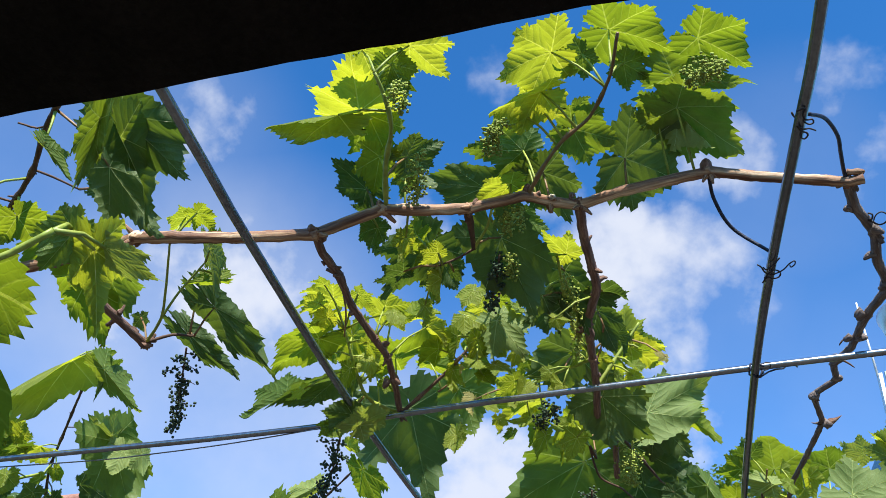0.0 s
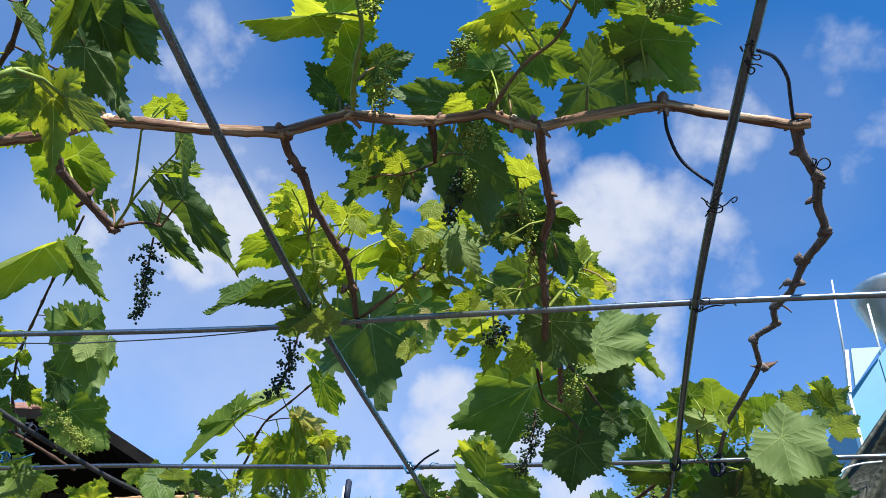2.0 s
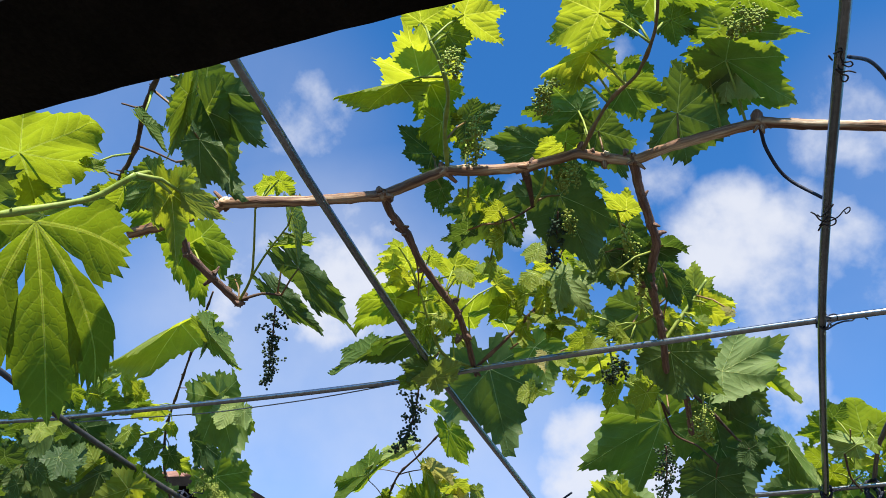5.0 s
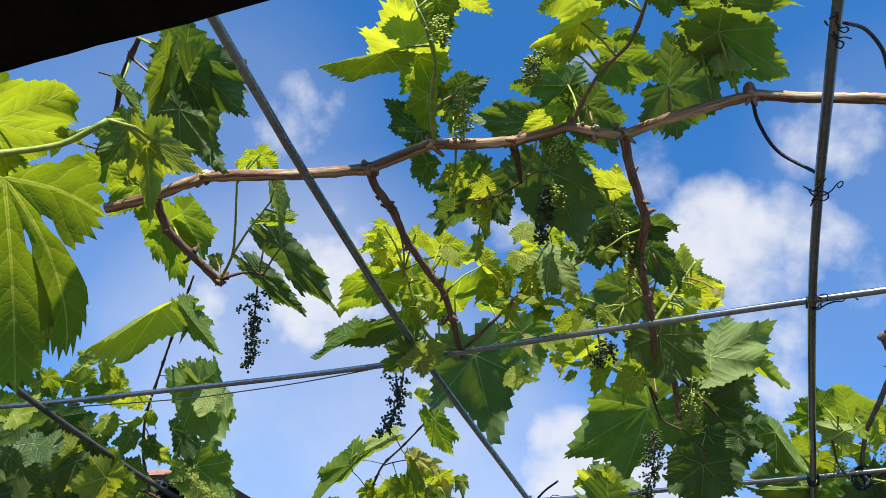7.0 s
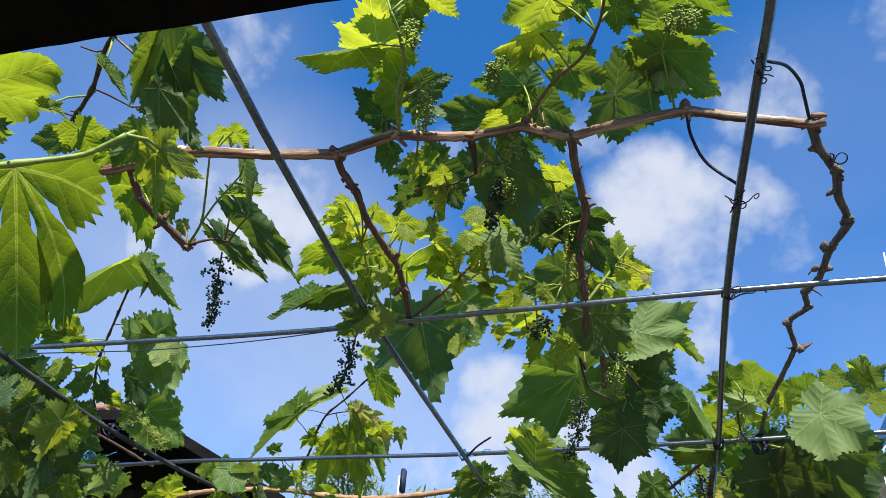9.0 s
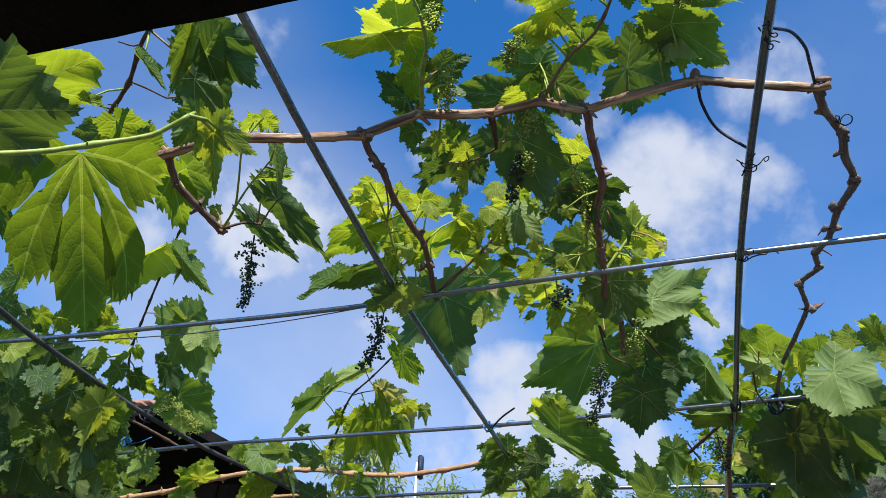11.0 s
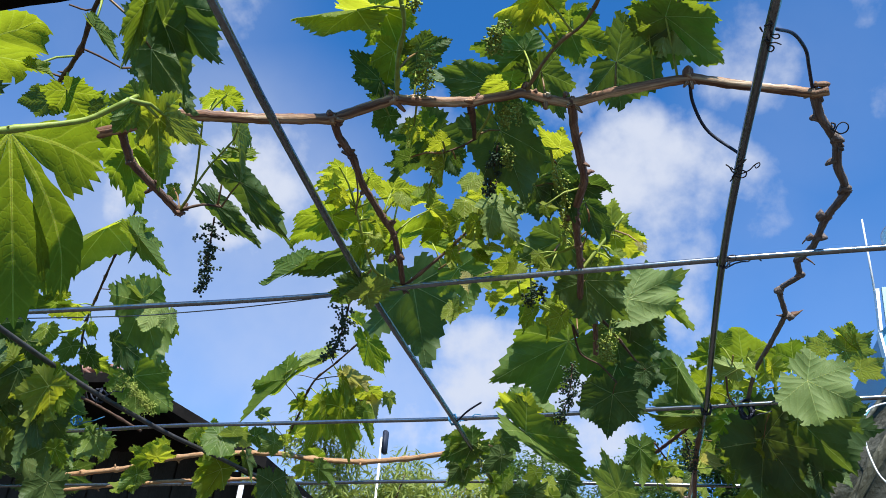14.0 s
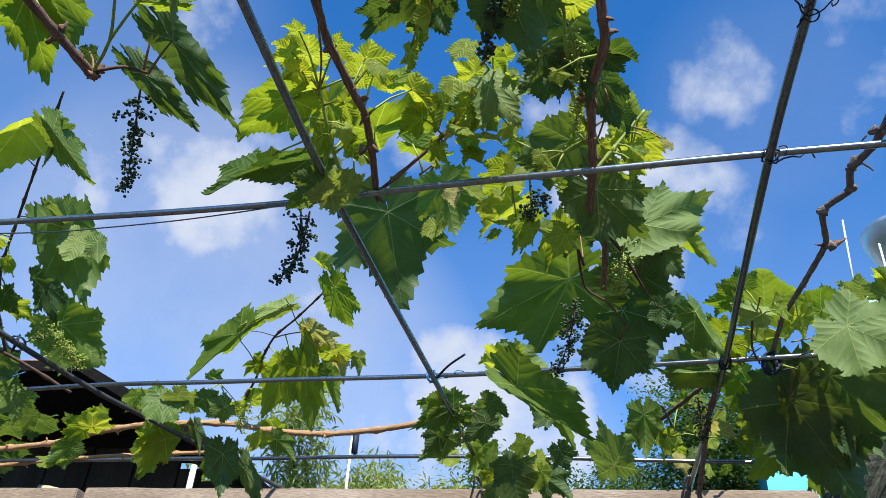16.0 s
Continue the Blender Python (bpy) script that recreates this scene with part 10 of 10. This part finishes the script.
leaf(vine_far, (0.128, 2.190, 2.156), (-76, -10, 27), 0.036, "old_shaded", "lobed")
leaf(vine_far, (-0.342, 1.965, 2.074), (-89, -1, -47), 0.048, "young", "flat")
leaf(vine_right, (0.265, 1.735, 2.071), (-48, -25, -56), 0.042, "mature", "wide", stalk=(0.273, 1.680, 2.120))
leaf(vine_right, (0.447, 2.069, 2.032), (-61, 5, 39), 0.088, "old_shaded", "lobed")
leaf(vine_right, (0.363, 1.747, 2.013), (-67, -6, 46), 0.063, "old_shaded", "flat")
leaf(vine_right, (0.305, 1.828, 2.079), (-70, 2, -34), 0.046, "old_shaded", "lobed")
leaf(vine_right, (0.391, 1.792, 2.099), (-62, 14, 16), 0.080, "mature", "flat")
leaf(vine_right, (0.421, 2.109, 2.108), (-71, 2, -47), 0.062, "mature", "wide")
leaf(vine_right, (0.438, 1.929, 2.087), (-90, -30, 20), 0.058, "old_shaded", "lobed")
leaf(vine_right, (0.285, 1.826, 2.097), (86, -44, 152), 0.090, "old_shaded", "droop")
leaf(vine_right, (0.288, 1.866, 2.089), (-83, -22, 26), 0.058, "old_shaded", "lobed")
leaf(vine_right, (0.288, 2.018, 2.103), (-96, 46, -35), 0.100, "mature", "flat")
leaf(vine_right, (0.443, 2.068, 2.092), (-76, 14, -25), 0.052, "old_shaded", "droop")
leaf(vine_mid, (-0.217, 1.162, 2.169), (108, 70, -129), 0.018, "young", "flat", stalk=(-0.202, 1.170, 2.200))
leaf(vine_mid, (-0.238, 1.126, 2.124), (-47, 7, -3), 0.022, "young", "cup")
leaf(vine_mid, (-0.203, 0.989, 2.210), (-26, -12, 79), 0.014, "mature", "roof")
leaf(vine_mid, (-0.240, 0.981, 2.137), (-129, 58, -13), 0.029, "mature", "flat", stalk=(-0.245, 1.009, 2.194))
leaf(vine_mid, (-0.142, 0.880, 2.149), (-87, 55, -24), 0.014, "young", "fold", stalk=(-0.103, 0.904, 2.204))
leaf(vine_mid, (-0.237, 1.258, 2.170), (-93, 27, -32), 0.025, "mature", "curl")
leaf(vine_mid, (-0.271, 1.003, 2.213), (31, -31, -83), 0.029, "mature", "flat", stalk=(-0.257, 1.018, 2.190))
leaf(vine_mid, (-0.313, 1.162, 2.123), (-87, -7, -27), 0.037, "young", "roof")
leaf(vine_mid, (-0.102, 1.015, 2.193), (-56, -21, -59), 0.027, "young", "fold", stalk=(-0.093, 0.998, 2.170))
leaf(vine_mid, (-0.130, 1.089, 2.148), (106, 61, -128), 0.029, "young", "fold", stalk=(-0.118, 1.086, 2.175))
leaf(vine_mid, (-0.183, 1.079, 2.197), (-41, 0, 45), 0.026, "mature", "flat", stalk=(-0.143, 1.112, 2.184))
leaf(vine_mid, (-0.128, 1.200, 2.204), (152, -83, 107), 0.025, "young", "flat", stalk=(-0.187, 1.156, 2.196))
leaf(vine_mid, (-0.086, 1.045, 2.181), (-44, 6, -62), 0.021, "young", "curl", stalk=(-0.089, 1.050, 2.160))
leaf(vine_mid, (-0.190, 1.097, 2.158), (-71, 19, 48), 0.032, "young", "roof", stalk=(-0.158, 1.127, 2.188))
leaf(vine_mid, (-0.211, 1.016, 2.179), (-66, 16, 54), 0.019, "mature", "roof", stalk=(-0.233, 1.000, 2.198))
leaf(vine_mid, (-0.257, 1.123, 2.152), (-95, -49, 42), 0.025, "young", "roof", stalk=(-0.202, 1.170, 2.200))
leaf(vine_mid, (-0.173, 0.962, 2.206), (-97, 59, 19), 0.022, "young", "curl", stalk=(-0.198, 0.974, 2.210))
leaf(vine_mid, (-0.148, 1.075, 2.169), (-79, -18, 23), 0.024, "mature", "fold", stalk=(-0.118, 1.086, 2.175))
leaf(vine_mid, (-0.099, 1.043, 2.172), (-75, 6, 82), 0.027, "mature", "cup", stalk=(-0.089, 1.050, 2.160))
leaf(vine_mid, (-0.246, 1.056, 2.161), (-95, -37, 24), 0.026, "mature", "roof", stalk=(-0.269, 1.025, 2.184))
leaf(vine_mid, (-0.117, 0.896, 2.132), (-37, -75, -30), 0.021, "young", "fold", stalk=(-0.062, 0.913, 2.173))
leaf(vine_mid, (-0.160, 1.271, 2.182), (-92, -66, 18), 0.026, "young", "roof", stalk=(-0.110, 1.267, 2.135))
leaf(vine_mid, (-0.121, 1.178, 2.190), (-68, 4, -70), 0.028, "mature", "flat", stalk=(-0.158, 1.127, 2.188))
leaf(vine_mid, (-0.198, 1.273, 2.212), (-13, 1, 91), 0.017, "young", "fold")
leaf(vine_mid, (-0.272, 1.061, 2.221), (46, 26, -152), 0.016, "mature", "flat", stalk=(-0.269, 1.025, 2.184))
leaf(vine_mid, (-0.180, 0.985, 2.189), (-120, -69, 60), 0.020, "mature", "flat", stalk=(-0.198, 0.974, 2.210))
leaf(vine_mid, (-0.257, 0.990, 2.137), (-13, -19, 70), 0.017, "bronze", "fold", stalk=(-0.269, 1.025, 2.184))
leaf(vine_mid, (-0.195, 1.117, 2.204), (-39, -37, 19), 0.018, "young", "cup", stalk=(-0.172, 1.141, 2.192))
leaf(vine_mid, (-0.187, 1.016, 2.169), (-79, 20, -1), 0.027, "young", "fold", stalk=(-0.222, 0.992, 2.202))
leaf(vine_mid, (-0.287, 1.181, 2.196), (-74, 4, 65), 0.033, "bronze", "fold", stalk=(-0.202, 1.170, 2.200))
leaf(vine_mid, (-0.133, 1.178, 2.149), (-59, -5, 82), 0.018, "young", "roof", stalk=(-0.088, 1.178, 2.135))
leaf(vine_mid, (-0.204, 1.250, 2.193), (-130, 66, -81), 0.035, "young", "curl", stalk=(-0.202, 1.170, 2.200))
leaf(vine_mid, (-0.329, 1.224, 2.170), (-88, 1, 66), 0.022, "young", "flat")
leaf(vine_mid, (-0.217, 0.997, 2.138), (-129, -38, 42), 0.034, "young", "flat", stalk=(-0.233, 1.000, 2.198))
leaf(vine_mid, (-0.052, 1.166, 2.205), (12, 3, 79), 0.019, "young", "flat", stalk=(-0.045, 1.094, 2.189))
leaf(vine_mid, (-0.005, 1.090, 2.194), (-8, 4, -107), 0.017, "mature", "flat", stalk=(-0.029, 1.090, 2.208))
leaf(vine_mid, (-0.022, 1.079, 2.161), (-98, -24, 27), 0.020, "mature", "roof", stalk=(-0.045, 1.094, 2.189))
leaf(vine_mid, (-0.047, 1.109, 2.164), (-79, -28, 60), 0.028, "mature", "curl", stalk=(-0.063, 1.097, 2.167))
leaf(vine_mid, (-0.025, 1.087, 2.148), (-39, -12, -46), 0.027, "young", "curl", stalk=(-0.054, 1.096, 2.178))
leaf(vine_mid, (-0.031, 1.142, 2.190), (-12, -1, -125), 0.028, "young", "curl", stalk=(-0.045, 1.094, 2.189))
leaf(vine_mid, (0.026, 1.088, 2.175), (97, 71, -138), 0.017, "bronze", "cup", stalk=(-0.023, 1.089, 2.216))
leaf(vine_mid, (-0.041, 1.112, 2.201), (-5, -20, -104), 0.021, "young", "fold", stalk=(-0.036, 1.092, 2.200))
leaf(vine_mid, (-0.376, 0.909, 2.159), (-91, -62, 51), 0.017, "young", "cup", stalk=(-0.366, 0.902, 2.137))
leaf(vine_mid, (-0.430, 1.078, 2.216), (-7, -15, -72), 0.030, "mature", "roof", stalk=(-0.411, 1.059, 2.137))
leaf(vine_mid, (-0.397, 1.012, 2.165), (-6, 9, 124), 0.017, "mature", "curl", stalk=(-0.429, 1.020, 2.152))
leaf(vine_mid, (-0.337, 0.885, 2.170), (-107, -30, 37), 0.028, "young", "cup", stalk=(-0.367, 0.893, 2.137))
leaf(vine_mid, (-0.393, 1.030, 2.155), (-109, -53, 44), 0.026, "mature", "cup", stalk=(-0.376, 1.035, 2.134))
leaf(vine_mid, (-0.410, 0.992, 2.174), (-96, -13, 36), 0.034, "young", "cup", stalk=(-0.432, 0.983, 2.176))
leaf(vine_right, (0.231, 1.567, 2.200), (89, -29, 127), 0.024, "young", "fold", stalk=(0.241, 1.568, 2.170))
leaf(vine_right, (0.184, 1.791, 2.186), (-15, 45, 59), 0.028, "young", "roof")
leaf(vine_right, (0.153, 1.668, 2.144), (-1, -18, -118), 0.036, "mature", "curl", stalk=(0.132, 1.692, 2.120))
leaf(vine_right, (0.301, 1.760, 2.183), (-82, 15, 34), 0.022, "young", "curl")
leaf(vine_right, (0.201, 1.606, 2.172), (-72, 12, 72), 0.031, "mature", "roof", stalk=(0.236, 1.605, 2.158))
leaf(vine_right, (0.290, 1.753, 2.169), (-75, 41, 1), 0.022, "bronze", "fold", stalk=(0.305, 1.689, 2.121))
leaf(vine_right, (0.248, 1.688, 2.190), (-61, 39, -35), 0.036, "young", "roof", stalk=(0.229, 1.661, 2.140))
leaf(vine_right, (0.249, 1.506, 2.130), (-32, 19, 91), 0.027, "young", "roof", stalk=(0.254, 1.514, 2.176))
leaf(vine_right, (0.269, 1.672, 2.210), (-46, 21, -57), 0.028, "young", "curl", stalk=(0.231, 1.642, 2.146))
leaf(vine_right, (0.170, 1.663, 2.203), (139, 36, -135), 0.022, "young", "fold", stalk=(0.231, 1.642, 2.146))
leaf(vine_right, (0.218, 1.468, 2.129), (-94, -13, 42), 0.029, "mature", "flat", stalk=(0.175, 1.507, 2.130))
leaf(vine_right, (0.290, 1.740, 2.165), (-106, 18, -12), 0.031, "mature", "flat", stalk=(0.305, 1.689, 2.121))
leaf(vine_far, (-0.409, 2.151, 2.189), (-123, 45, -23), 0.045, "mature", "cup")
leaf(vine_far, (-0.380, 1.955, 2.173), (-156, -42, 76), 0.034, "young", "curl", stalk=(-0.379, 1.917, 2.155))
leaf(vine_far, (-0.484, 2.083, 2.166), (22, -2, 128), 0.043, "young", "fold")
leaf(vine_far, (-0.443, 1.975, 2.192), (-50, 19, 77), 0.024, "young", "curl", stalk=(-0.452, 1.941, 2.155))
leaf(vine_far, (-0.457, 2.068, 2.129), (-138, -36, 58), 0.033, "young", "flat")
leaf(vine_far, (-0.469, 1.949, 2.163), (-11, 24, 135), 0.029, "bronze", "curl")
leaf(vine_far, (-0.473, 2.186, 2.145), (-128, 49, -46), 0.045, "young", "curl")
leaf(vine_far, (-0.448, 1.896, 2.142), (-45, -0, 35), 0.028, "young", "cup", stalk=(-0.432, 1.931, 2.155))
leaf(vine_right, (0.095, 2.266, 2.193), (7, -9, -130), 0.030, "mature", "roof")
leaf(vine_right, (0.095, 2.185, 2.140), (-104, -10, 38), 0.045, "bronze", "cup")
leaf(vine_right, (0.164, 2.170, 2.178), (-81, -18, 12), 0.033, "young", "roof")
leaf(vine_right, (0.117, 1.961, 2.200), (-100, 18, -9), 0.029, "mature", "cup")
leaf(vine_right, (0.081, 2.099, 2.159), (-71, -14, 27), 0.031, "young", "cup")
leaf(vine_right, (0.143, 2.269, 2.181), (-113, 34, -65), 0.023, "mature", "fold")
leaf(vine_right, (0.170, 2.296, 2.160), (-102, 9, 46), 0.037, "young", "cup")
leaf(vine_right, (0.089, 1.843, 2.140), (51, 50, -150), 0.034, "mature", "fold", stalk=(0.062, 1.819, 2.111))
leaf(vine_right, (0.108, 1.983, 2.158), (-85, 41, -62), 0.032, "young", "flat")
leaf(vine_right, (0.126, 2.018, 2.158), (-141, 40, -56), 0.044, "young", "fold")
leaf(vine_right, (0.190, 1.913, 2.154), (-41, 12, -63), 0.038, "young", "flat")
leaf(vine_right, (0.081, 1.935, 2.173), (-177, 60, -86), 0.025, "mature", "fold", stalk=(0.060, 1.917, 2.105))
